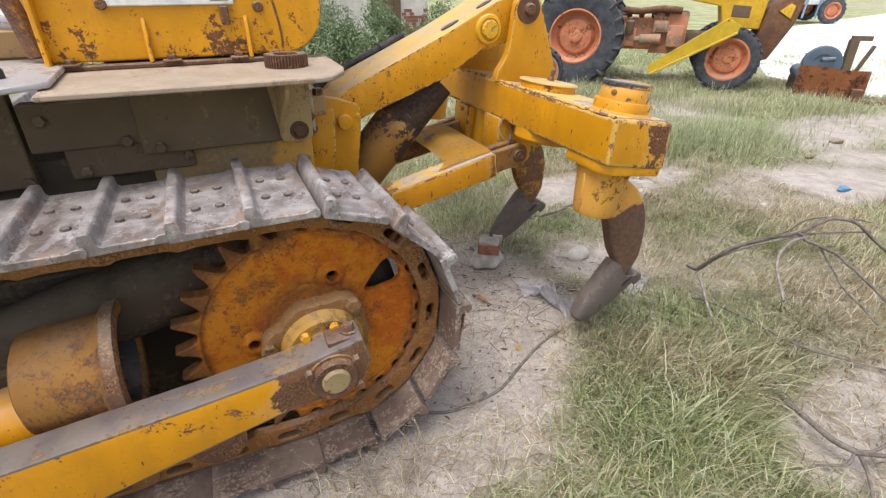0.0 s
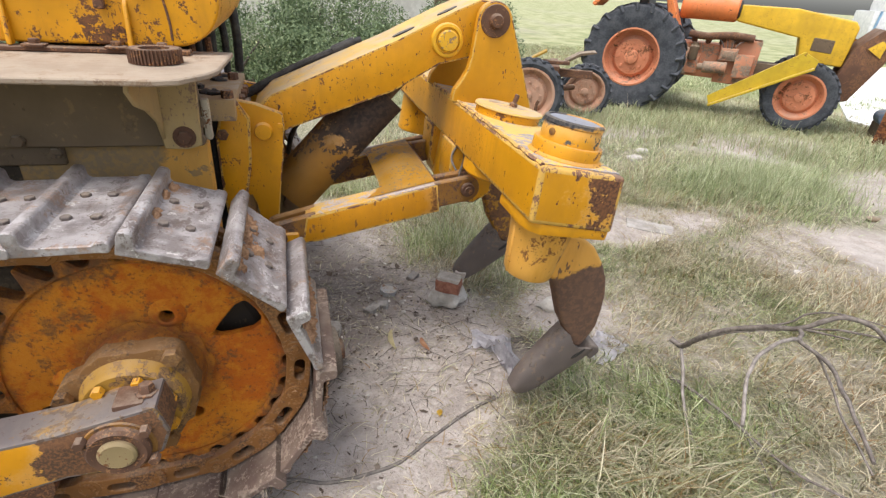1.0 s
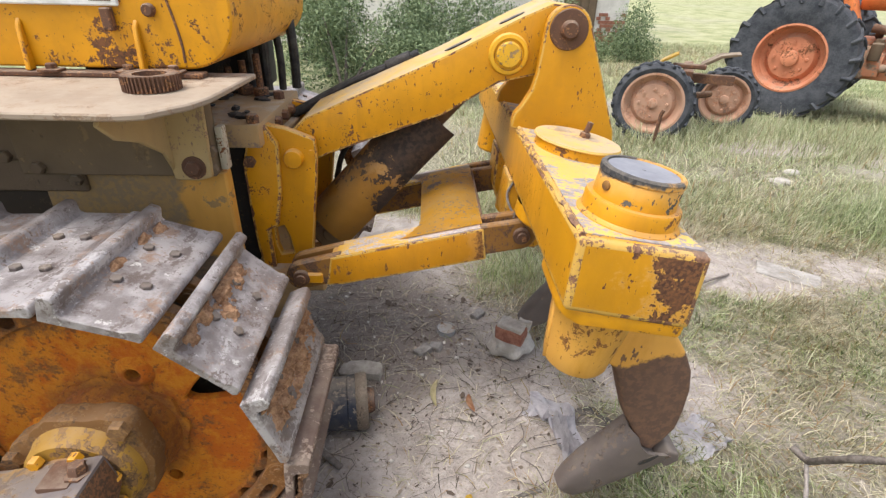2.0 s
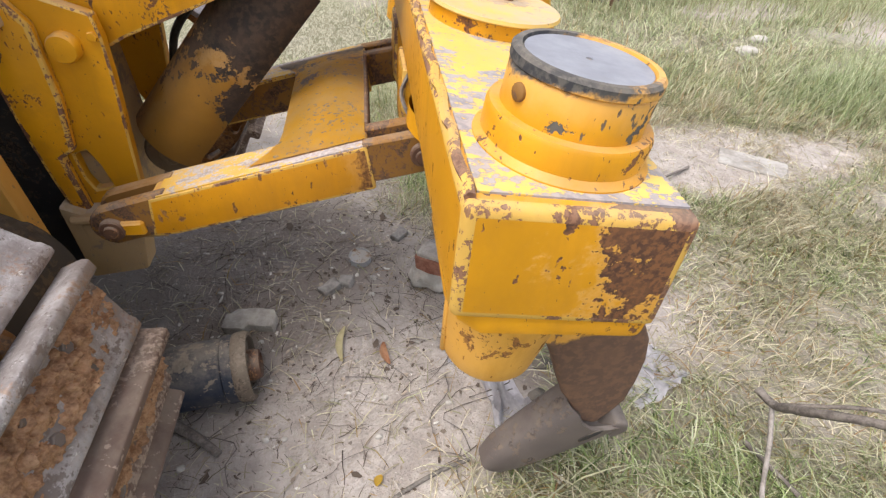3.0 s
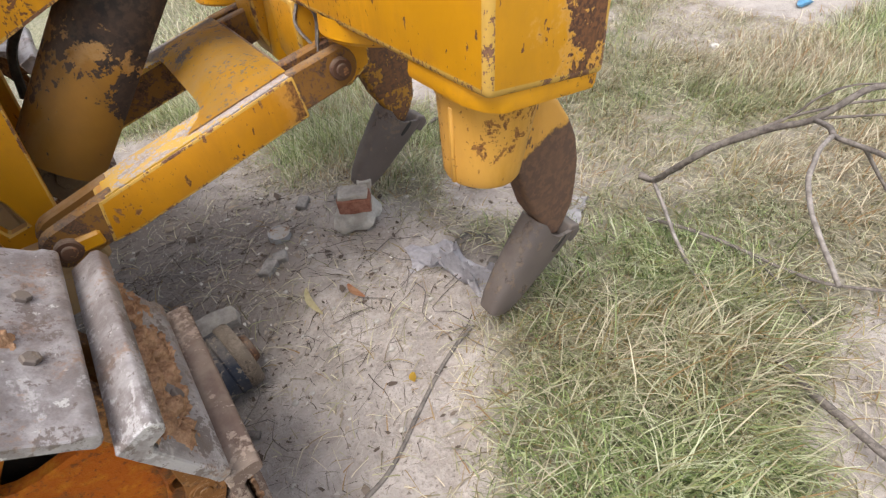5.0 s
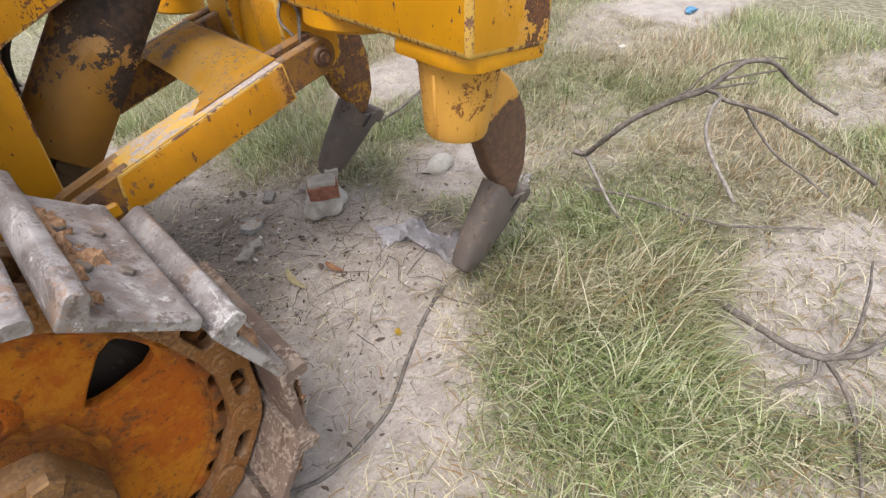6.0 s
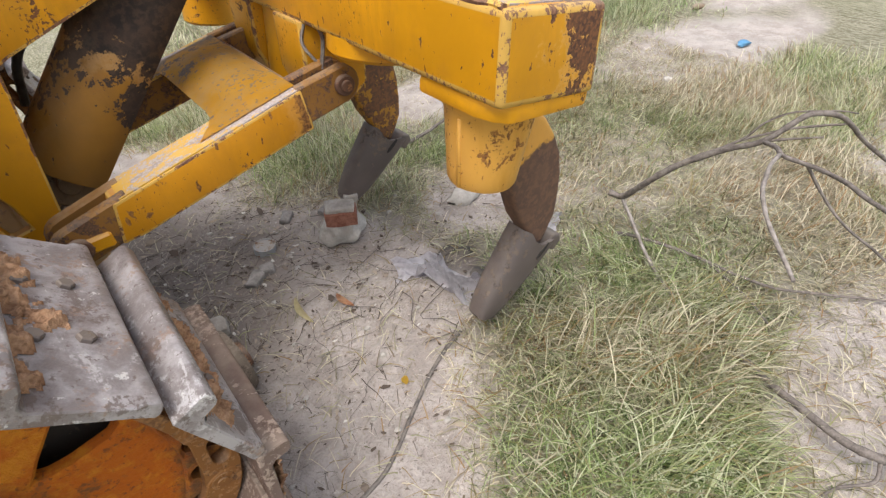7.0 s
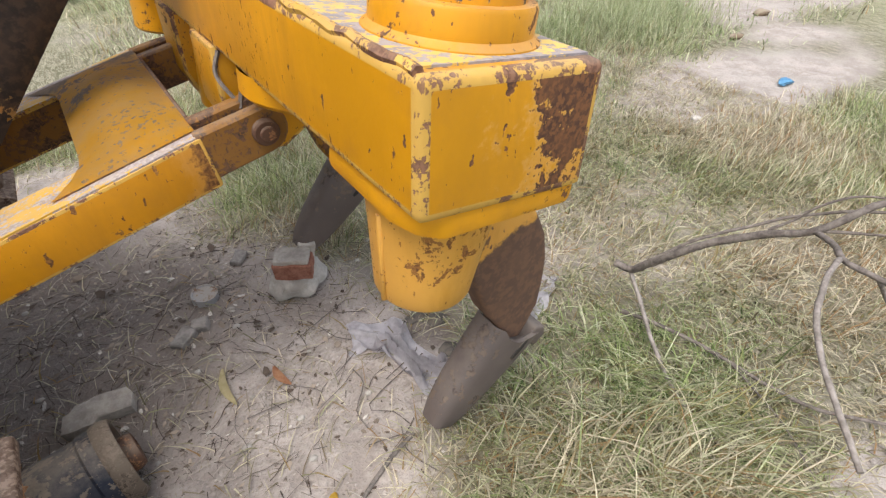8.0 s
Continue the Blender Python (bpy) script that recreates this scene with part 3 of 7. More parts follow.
def sow(n, x0, x1, y0, y1, seed, clump=0.05, per=14, power=1.4):
    """Places for blades in tufts, thicker where the turf is thick."""
    rng = np.random.default_rng(seed)
    cx, cy = rng.uniform(x0, x1, n // per * 2), rng.uniform(y0, y1, n // per * 2)
    keep = rng.uniform(0, 1, len(cx)) < turf(cx, cy) ** power
    cx, cy = cx[keep], cy[keep]
    x, y = np.repeat(cx, per), np.repeat(cy, per)
    x, y = x + rng.normal(0, clump, len(x)), y + rng.normal(0, clump, len(x))
    fade = np.minimum(np.minimum(x - x0, x1 - x), np.minimum(y - y0, y1 - y)) / 0.8
    # nothing grows inside the chassis strip or under the wall of the far house
    ok = (turf(x, y) > 0.06) & (rng.uniform(0, 1, len(x)) < fade)
    return x[ok], y[ok], np.repeat(rng.uniform(0, 1, len(cx)), per)[ok], rng


def build_grass():
    x, y, tuft, rng = sow(250000, -0.9, 5.2, -1.0, 5.0, 3, 0.040, 18, 1.9)
    k = len(x)
    dry = np.clip(0.38 + 0.85 * (tuft - 0.5) + 0.26 * wave(x, y, 1.7, 2.0) + 0.34 * wave(x, y, 4.6, 0.9) + 0.04 * blob(x, y, 2.9, 1.3, 0.6, 0.6) - 0.22 * blob(x, y, 1.75, 1.25, 0.55, 0.5)
                  + rng.normal(0, 0.24, k) + 0.2 * (1 - turf(x, y)), 0, 1)
    ln = (0.045 + 0.115 * tuft) * rng.uniform(0.5, 1.35, k) * (0.45 + 0.75 * turf(x, y)) * (1 + 0.35 * blob(x, y, 1.75, 1.3, 0.6, 0.5))
    blades("short_grass", x, y, ln, rng.uniform(0.0010, 0.0031, k), rng.uniform(0.40, 1.12, k), dry, "short half-dry green and straw grass on bare earth", 5,
           2.0 * wave(x, y, 1.3, 0.6) + 1.2 * wave(x, y, 4.2, 1.7) + 2.2 * (tuft - 0.5) - 0.9)
    x, y, tuft, rng = sow(135000, 1.0, 15, 2.6, 17, 11, 0.10, 16, 1.2)
    ok = (y > 4.0) | (x > 4.2)
    x, y, tuft = x[ok], y[ok], tuft[ok]
    k = len(x)
    dry = np.clip(0.26 + 0.6 * (tuft - 0.5) + 0.3 * wave(x, y, 0.9, 1.0) + rng.normal(0, 0.22, k), 0, 1)
    ln = (0.06 + 0.12 * tuft) * rng.uniform(0.5, 1.3, k) * (0.5 + 0.6 * turf(x, y))
    blades("meadow_grass", x, y, ln, rng.uniform(0.0024, 0.0058, k), rng.uniform(0.45, 1.1, k), dry, "rough half-dry meadow grass between the machines", 6, None, meadow_mat)
    rng = np.random.default_rng(21)
    k = 4200
    x, y = rng.normal(5.1, 0.55, k), rng.normal(3.95, 0.30, k)
    blades("tall_weed", x, y, rng.uniform(0.10, 0.34, k), rng.uniform(0.0012, 0.0026, k), rng.uniform(0.2, 0.9, k), np.clip(rng.normal(0.18, 0.15, k), 0, 1),
           "tall fine pale green weeds in a loose stand", 7, None, meadow_mat)
    # rank grass round the wheels of the machines behind
    rng = np.random.default_rng(41)
    at = ((3.60, 6.30, 0.35), (4.35, 6.55, 0.35), (5.2, 6.75, 0.5), (6.6, 5.0, 0.35), (5.9, 5.9, 0.5), (4.8, 6.3, 0.5), (6.3, 6.2, 0.6), (7.6, 4.4, 0.4))
    x = np.concatenate([rng.normal(cx, s, 900) for cx, cy, s in at])
    y = np.concatenate([rng.normal(cy, 0.7 * s, 900) for cx, cy, s in at])
    k = len(x)
    blades("rank_grass", x, y, rng.uniform(0.10, 0.32, k), rng.uniform(0.0020, 0.0042, k), rng.uniform(0.2, 0.95, k), np.clip(rng.normal(0.35, 0.25, k), 0, 1),
           "rank pale grass grown up round old wheels", 10, None, meadow_mat)
    # dead straw lying on the earth
    rng = np.random.default_rng(31)
    k = 60000
    x, y = rng.uniform(0.0, 4.6, k), rng.uniform(0.0, 4.4, k)
    ok = (turf(x, y) > 0.03) | (rng.uniform(0, 1, k) < 0.16 + 0.5 * (y < 1.35))
    x, y = x[ok], y[ok]
    k = len(x)
    blades("straw_litter", x, y, rng.uniform(0.02, 0.12, k), rng.uniform(0.0010, 0.0027, k), rng.uniform(1.0, 1.2, k), np.clip(rng.normal(0.85, 0.15, k), 0, 1),
           "dry straw and grass litter lying on the earth", 8)
    # dead brown stems and splinters, thick over the bare earth too
    g = Graph("dead_stems")
    r = g.island()
    stem_mat = g.out(g.mix(g.math("FRACT", g.math("MULTIPLY", r, 7.7)), (0.075, 0.055, 0.042), (0.56, 0.50, 0.43)), 0.85, 0, 0.2)
    k = 52000
    x, y = rng.uniform(0.1, 4.4, k), rng.uniform(0.2, 3.8, k)
    ok = rng.uniform(0, 1, k) < 0.10 + 0.5 * np.clip(wave(x, y, 5.0, 1.4) + 0.3, 0, 1) + 0.4 * blob(x, y, 0.9, 2.8, 0.7, 0.5)
    x, y = x[ok], y[ok]
    k = len(x)
    blades("dead_stems", x, y, rng.gamma(2.2, 0.012, k) + 0.005, rng.uniform(0.0006, 0.0018, k), rng.uniform(1.0, 1.2, k), np.ones(k), "dead brown stems and splinters strewn on the earth", 9, None, stem_mat)


build_grass()


def build_crumbs():
    """Small clods, chips of bark and grit strewn over the bare earth, as one object."""
    rng = np.random.default_rng(51)
    k = 10000
    x, y = rng.uniform(0.2, 4.2, k), rng.uniform(0.4, 3.6, k)
    ok = turf(x, y) < rng.uniform(0.1, 0.7, k)
    x, y = x[ok], y[ok]
    k = len(x)
    z = rise(x, y)
    s = np.clip(rng.gamma(2.0, 0.0017, k) + 0.0010, 0, 0.0060)
    form = np.array([(1, 0, 0.1), (-0.6, 0.9, 0), (-0.5, -0.9, 0.1), (0.1, 0.1, 1.0), (0, 0, -0.4)])
    F = np.array([(0, 1, 3), (1, 2, 3), (2, 0, 3), (1, 0, 4), (2, 1, 4), (0, 2, 4)])
    a = rng.uniform(0, 6.28, k)
    P = form[None] * (1 + 0.5 * rng.normal(0, 1, (k, 5, 3))) * s[:, None, None]
    c, n = np.cos(a)[:, None], np.sin(a)[:, None]
    V = np.stack([P[:, :, 0] * c - P[:, :, 1] * n, P[:, :, 0] * n + P[:, :, 1] * c, P[:, :, 2] * 0.7], -1) + np.stack([x, y, z + 0.001], -1)[:, None]
    me = bpy.data.meshes.new("grit")
    me.from_pydata(V.reshape(-1, 3).tolist(), [], (F[None] + 5 * np.arange(k)[:, None, None]).reshape(-1, 3).tolist())
    g = Graph("grit")
    me.materials.append(g.out(g.mix(g.step(g.island(), 0.15, 0.85), (0.23, 0.19, 0.16), (0.50, 0.445, 0.395)), 0.9, 0, 0.2))
    tagged(new("grit", me), "grit, clods and bark chips strewn over bare earth", "grit", kind="stuff")


build_crumbs()


def build_strewn():
    """Dry rootlets and flakes of dead leaf under the ripper, each kind as one object."""
    rng = random.Random(61)
    V, F = [], []

    def strand(x, y, a, ln, r):
        n, turn = 5, rng.uniform(-0.5, 0.5)
        rings = []
        for i in range(n + 1):
            f = i / n
            z = rise(np.array([x]), np.array([y]))[0] + 0.003 + r + 0.006 * math.sin(math.pi * f) * rng.random()
            w = r * (1 - 0.7 * f)
            b = len(V)
            V.extend([(x - w * math.sin(a), y + w * math.cos(a), z - w * 0.5), (x + w * math.sin(a), y - w * math.cos(a), z - w * 0.5), (x, y, z + w)])
            rings.append(b)
            x, y = x + ln / n * math.cos(a), y + ln / n * math.sin(a)
            a += turn * 0.4 + rng.uniform(-0.35, 0.35)
            if i == 2 and r > 0.0011 and rng.random() < 0.6:
                strand_later.append((x, y, a + rng.choice((-0.7, 0.7)), ln * 0.5, r * 0.7))
        for b, c in zip(rings, rings[1:]):
            for k in range(3):
                q = (k + 1) % 3
                F.append((b + k, b + q, c + q, c + k))

    strand_later = []
    for k in range(620):
        if k % 3:
            x, y = rng.gauss(0.95, 0.42), rng.gauss(2.62, 0.36)
        else:
            x, y = rng.uniform(0.5, 2.1), rng.uniform(1.6, 3.0)
        strand(x, y, rng.uniform(0, 6.28), rng.uniform(0.04, 0.17), rng.uniform(0.0007, 0.0018))
    for args in strand_later:
        strand(*args)
    me = bpy.data.meshes.new("rootlets")
    me.from_pydata(V, [], F)
    g = Graph("dry_rootlets")
    me.materials.append(g.out(g.mix(g.step(g.island(), 0.35, 0.75), (0.085, 0.064, 0.050), (0.46, 0.40, 0.34)), 0.9, 0, 0.2))
    tagged(new("rootlets", me), "dry rootlets and thin twigs strewn on the earth", "rootlets", kind="stuff")

    V, F = [], []
    for k in range(1500):
        x, y = (rng.gauss(1.0, 0.5), rng.gauss(2.5, 0.45)) if k % 2 else (rng.uniform(0.4, 2.3), rng.uniform(1.4, 3.2))
        z = rise(np.array([x]), np.array([y]))[0] + 0.003
        a, s = rng.uniform(0, 6.28), 0.003 + rng.gammavariate(2.0, 0.0026)
        b = len(V)
        for u, v in ((1, 0), (0.3, 0.55), (-0.8, 0.35), (-1, -0.2), (0.1, -0.5)):
            u, v = s * u * rng.uniform(0.7, 1.3), s * v * rng.uniform(0.6, 1.3)
            V.append((x + u * math.cos(a) - v * math.sin(a), y + u * math.sin(a) + v * math.cos(a), z + rng.uniform(0, 0.5) * s))
        F.extend([(b, b + 1, b + 4), (b + 1, b + 2, b + 4), (b + 2, b + 3, b + 4)])
    me = bpy.data.meshes.new("leaf_flakes")
    me.from_pydata(V, [], F)
    g = Graph("leaf_flakes")
    r = g.island()
    c = g.mix(g.step(r, 0.2, 0.7), (0.10, 0.075, 0.058), (0.40, 0.33, 0.26))
    me.materials.append(g.out(g.mix(g.math("GREATER_THAN", r, 0.93), c, (0.62, 0.58, 0.52)), 0.85, 0, 0.2))
    tagged(new("leaf_flakes", me), "small brown and pale flakes of dead leaf", "leaf litter", kind="stuff")


build_strewn()

# ---- bulldozer ----
CX, CZ, PIN_R, PITCH = 0.18, 0.552, 0.412, 0.187
dozer = thing("bulldozer", "old yellow crawler bulldozer, dusty and rusting, parked on earth", "bulldozer")
N_SHOE, ARC_STEP = 42, 0.1891
RUN = (N_SHOE * ARC_STEP - 2 * math.pi * PIN_R) / 2


def on_loop(s):
    """A place on the chain's loop, s metres past the top of the rear sprocket."""
    half = math.pi * PIN_R
    s %= 2 * RUN + 2 * half
    if s < half:
        a = math.pi / 2 - s / PIN_R
        return Vector((CX + PIN_R * math.cos(a), 0, CZ + PIN_R * math.sin(a)))
    s -= half
    if s < RUN:
        return Vector((CX - s, 0, CZ - PIN_R))
    s -= RUN
    if s < half:
        a = -math.pi / 2 - s / PIN_R
        return Vector((CX - RUN + PIN_R * math.cos(a), 0, CZ + PIN_R * math.sin(a)))
    return Vector((CX - RUN + s - half, 0, CZ + PIN_R))


def shoe_mesh():
    bm = B()
    w = 0.23
    prof = [(-0.100, 0.066), (-0.104, 0.116), (-0.099, 0.127), (-0.076, 0.128), (-0.070, 0.120), (-0.066, 0.096), (-0.056, 0.089), (0.062, 0.090), (0.072, 0.096), (0.092, 0.097), (0.099, 0.090),
            (0.100, 0.074), (0.094, 0.068), (0.070, 0.070), (-0.06, 0.066)]
    # uneven ends, as worn shoes have
    a = [bm.verts.new((x, -w + 0.004 * noise.noise(Vector((x * 40, z * 30, 1))), z)) for x, z in prof]
    b = [bm.verts.new((x, w + 0.004 * noise.noise(Vector((x * 40, z * 30, 9))), z)) for x, z in prof]
    bm.faces.new(a), bm.faces.new(b[::-1])
    for i in range(len(prof)):
        j = (i + 1) % len(prof)
        bm.faces.new((a[i], b[i], b[j], a[j]))
    soften(bm, 0.0025, 1)
    me = link("track_shoe", bm, shoe_mat)
    return me


link_mat = worn("muddy_link_casting", (0.27, 0.115, 0.03), under=(0.10, 0.05, 0.028), rust=(0.33, 0.16, 0.06), chips=0.50, grain=22, dust=0.3, rough=0.9)


def link_mesh():
    bm = B()
    out = [(0.0935 + 0.040 * math.cos(radians(a)), 0.014 + 0.038 * math.sin(radians(a))) for a in range(-80, 81, 20)]
    out += [(0.06, 0.058), (-0.06, 0.058)]
    out += [(-0.0935 + 0.040 * math.cos(radians(a)), 0.014 + 0.038 * math.sin(radians(a))) for a in range(100, 261, 20)]
    out += [(-0.05, -0.016), (0.05, -0.016)]
    slot = [(0.024 + 0.017 * math.cos(radians(a)), 0.026 + 0.017 * math.sin(radians(a))) for a in range(-90, 91, 30)] + \
           [(-0.024 + 0.017 * math.cos(radians(a)), 0.026 + 0.017 * math.sin(radians(a))) for a in range(90, 271, 30)]
    holed(bm, out, [slot], -0.017, 0.017)
    rod(bm, (0.0935, -0.021, 0.012), (0.0935, 0.02, 0.012), 0.026, seg=14)
    rod(bm, (0.0935, -0.025, 0.012), (0.0935, -0.02, 0.012), 0.013, seg=12)
    soften(bm, 0.005, 1, angle=60)
    return link("track_link", bm, link_mat)


def build_track(name, yc, near):
    track = thing(name, "", "")
    track.parent = dozer
    shoe0, link0 = shoe_mesh(), link_mesh()
    stained = shoe0.data.copy()
    stained.materials[0] = shoe_muddy
    first = True
    s0 = PIN_R * radians(4.35)
    for i in range(N_SHOE):
        p, q = on_loop(s0 + i * ARC_STEP), on_loop(s0 + (i + 1) * ARC_STEP)
        u = (q - p).normalized()
        n = Vector((-u.z, 0, u.x))
        c = (p + q) / 2
        m = Matrix(((u.x, 0, n.x, c.x), (0, 1, 0, yc), (u.z, 0, n.z, c.z), (0, 0, 0, 1)))
        # loose shoes sit a little askew
        m = m @ pose(0, 0.006 * math.sin(i * 2.3), 0.003 * math.sin(i * 5.1), 0, 1.2 * math.sin(i * 3.7), 0.5 * math.sin(i * 1.9))
        shoe = shoe0 if first else new("track_shoe", shoe0.data if i < 3 or i > 11 else stained)
        shoe.parent, shoe.matrix_basis = track, m
        spots = [m @ Matrix.Translation((x, y, 0.088)) @ pose(0, 0, 0, 0, 0, x * 900 + 17 * i) for x in (-0.030, 0.034) for y in (-0.075, 0.075)]
        bolts("shoe_bolt", spots, 0.0135, 0.010, dark_steel, track)
        for k, dy in enumerate((-0.078, 0.045)):
            lk = link0 if first and k == 0 else new("track_link", link0.data)
            lk.parent = track
            lk.matrix_basis = m @ Matrix.Translation((0, dy, 0))
        first = False
    if near:
        for i, spots in ((0, ((-0.062, 0.10, 0.012), (-0.06, -0.02, 0.014), (-0.05, 0.17, 0.012))), (1, ((-0.058, -0.15, 0.016), (-0.055, -0.07, 0.020), (-0.05, 0.03, 0.024), (-0.045, 0.10, 0.024), (0.0, -0.03, 0.012))),
                         (2, ((-0.02, -0.11, 0.05), (0.0, 0.02, 0.055), (-0.03, 0.12, 0.045))), (3, ((-0.02, -0.20, 0.09), (0.0, -0.02, 0.09), (-0.01, 0.14, 0.09))), (4, ((-0.02, -0.20, 0.09), (0.0, -0.02, 0.09), (-0.01, 0.14, 0.09)))):
            p, q = on_loop(s0 + i * ARC_STEP), on_loop(s0 + (i + 1) * ARC_STEP)
            u = (q - p).normalized()
            n = Vector((-u.z, 0, u.x))
            c = (p + q) / 2
            m = Matrix(((u.x, 0, n.x, c.x), (0, 1, 0, yc), (u.z, 0, n.z, c.z), (0, 0, 0, 1)))
            bm = B()
            nx, ny = 34, 92
            grid = {}
            for gx in range(nx + 1):
                for gy in range(ny + 1):
                    x, y = -0.066 + 0.122 * gx / nx, -0.225 + 0.45 * gy / ny
                    near_spot = max(1 - math.hypot((x - sx) / (1.3 * sr), (y - sy) / (1.9 * sr)) for sx, sy, sr in spots)
                    v = Vector((x * 26 + i * 7, y * 26, i * 3.0))
                    h = 0.55 * near_spot - 0.02 + 0.55 * noise.noise(v) + 0.35 * noise.noise(v * 2.6) + 0.22 * noise.noise(v * 6.5)
                    grid[gx, gy] = (x, y, h)
            made = {}

            def corner(key):
                if key not in made:
                    x, y, h = grid[key]
                    made[key] = bm.verts.new((x, y, 0.087 + 0.015 * min(1, max(0, h) * 2.0) ** 0.6 * (1 + 0.9 * noise.noise(Vector((x * 70, y * 70, 2))) + 0.4 * noise.noise(Vector((x * 190, y * 190, 5))))))
                return made[key]

            for gx in range(nx):
                for gy in range(ny):
                    keys = ((gx, gy), (gx + 1, gy), (gx + 1, gy + 1), (gx, gy + 1))
                    if max(grid[q][2] for q in keys) > 0:
                        bm.faces.new([corner(q) for q in keys])
            bmesh.ops.transform(bm, matrix=m, verts=bm.verts[:])
            tagged(part("caked_earth", bm, mud, track, "orange caked earth on the shoe", 60), kind="stuff")
    return track


def sprocket_disc(yc, parent):
    bm = B()
    window = [(CX + r * math.cos(radians(a)), CZ + r * math.sin(radians(a))) for r, a in
              ((0.208, 28.5), (0.222, 24), (0.25, 21), (0.315, 18.8), (0.345, 20.5), (0.358, 24.5), (0.360, 31), (0.354, 36.5), (0.32, 37.5), (0.25, 33.5))]
    holes = [window, [(2 * CX - x, 2 * CZ - z) for x, z in window]]
    for k in range(3):
        a = radians(68 + 116 * k)
        holes.append(ring(CX + 0.206 * math.cos(a), CZ + 0.206 * math.sin(a), 0.021, 14))
    rim, teeth = [], 27
    for k in range(teeth):
        w = 0.005 * math.sin(k * 3.3)
        for da, r in ((-0.5, 0.373), (-0.38, 0.376), (-0.24, 0.392), (-0.12, 0.424 + w), (-0.05, 0.446 + w), (0.02, 0.452 + w), (0.09, 0.436 + w), (0.20, 0.404), (0.34, 0.377)):
            a = 2 * math.pi * (k + 0.3 + da) / teeth
            rim.append((CX + r * math.cos(a), CZ + r * math.sin(a)))
    holed(bm, ring(CX, CZ, 0.370, 60), holes, yc - 0.018, yc + 0.018)
    holed(bm, rim, [ring(CX, CZ, 0.364, 60)], yc - 0.030, yc + 0.026)
    soften(bm, 0.006, 1, angle=50)
    m = pose(CX, yc, CZ, 90, 0, 0)
    disc = part("sprocket", bm, sprocket_mat, parent, "toothed drive sprocket with orange rust over yellow paint", 30)
    # raised pads round the bolt holes
    for k in range(3):
        bm = B()
        a = radians(68 + 116 * k)
        lathe(bm, [(0.021, -0.01), (0.021, 0.012), (0.027, 0.014), (0.038, 0.010), (0.052, -0.004)], 18, pose(CX + 0.206 * math.cos(a), yc - 0.02, CZ + 0.206 * math.sin(a), 90, 0, 0))
        part("pad", bm, sprocket_mat, disc)
    # scalloped casting round the hub
    bm = B()
    prism(bm, [(CX + (0.166 + 0.014 * abs(math.cos(5.5 * a)) + 0.003 * math.sin(13 * a)) * math.cos(a), CZ + (0.166 + 0.014 * abs(math.cos(5.5 * a)) + 0.003 * math.sin(13 * a)) * math.sin(a)) for a in (2 * math.pi * i / 72 for i in range(72))], yc - 0.028, yc - 0.012)
    soften(bm, 0.008, 2, angle=50)
    part("scalloped_ring", bm, sprocket_mat, disc)
    # dished centre towards the outboard bearing
    bm = B()
    lathe(bm, [(0.158, 0.012), (0.156, 0.05), (0.148, 0.070), (0.150, 0.11), (0.118, 0.13), (0.0, 0.13)], 40, m)
    part("centre", bm, sprocket_mat, disc)
    return disc


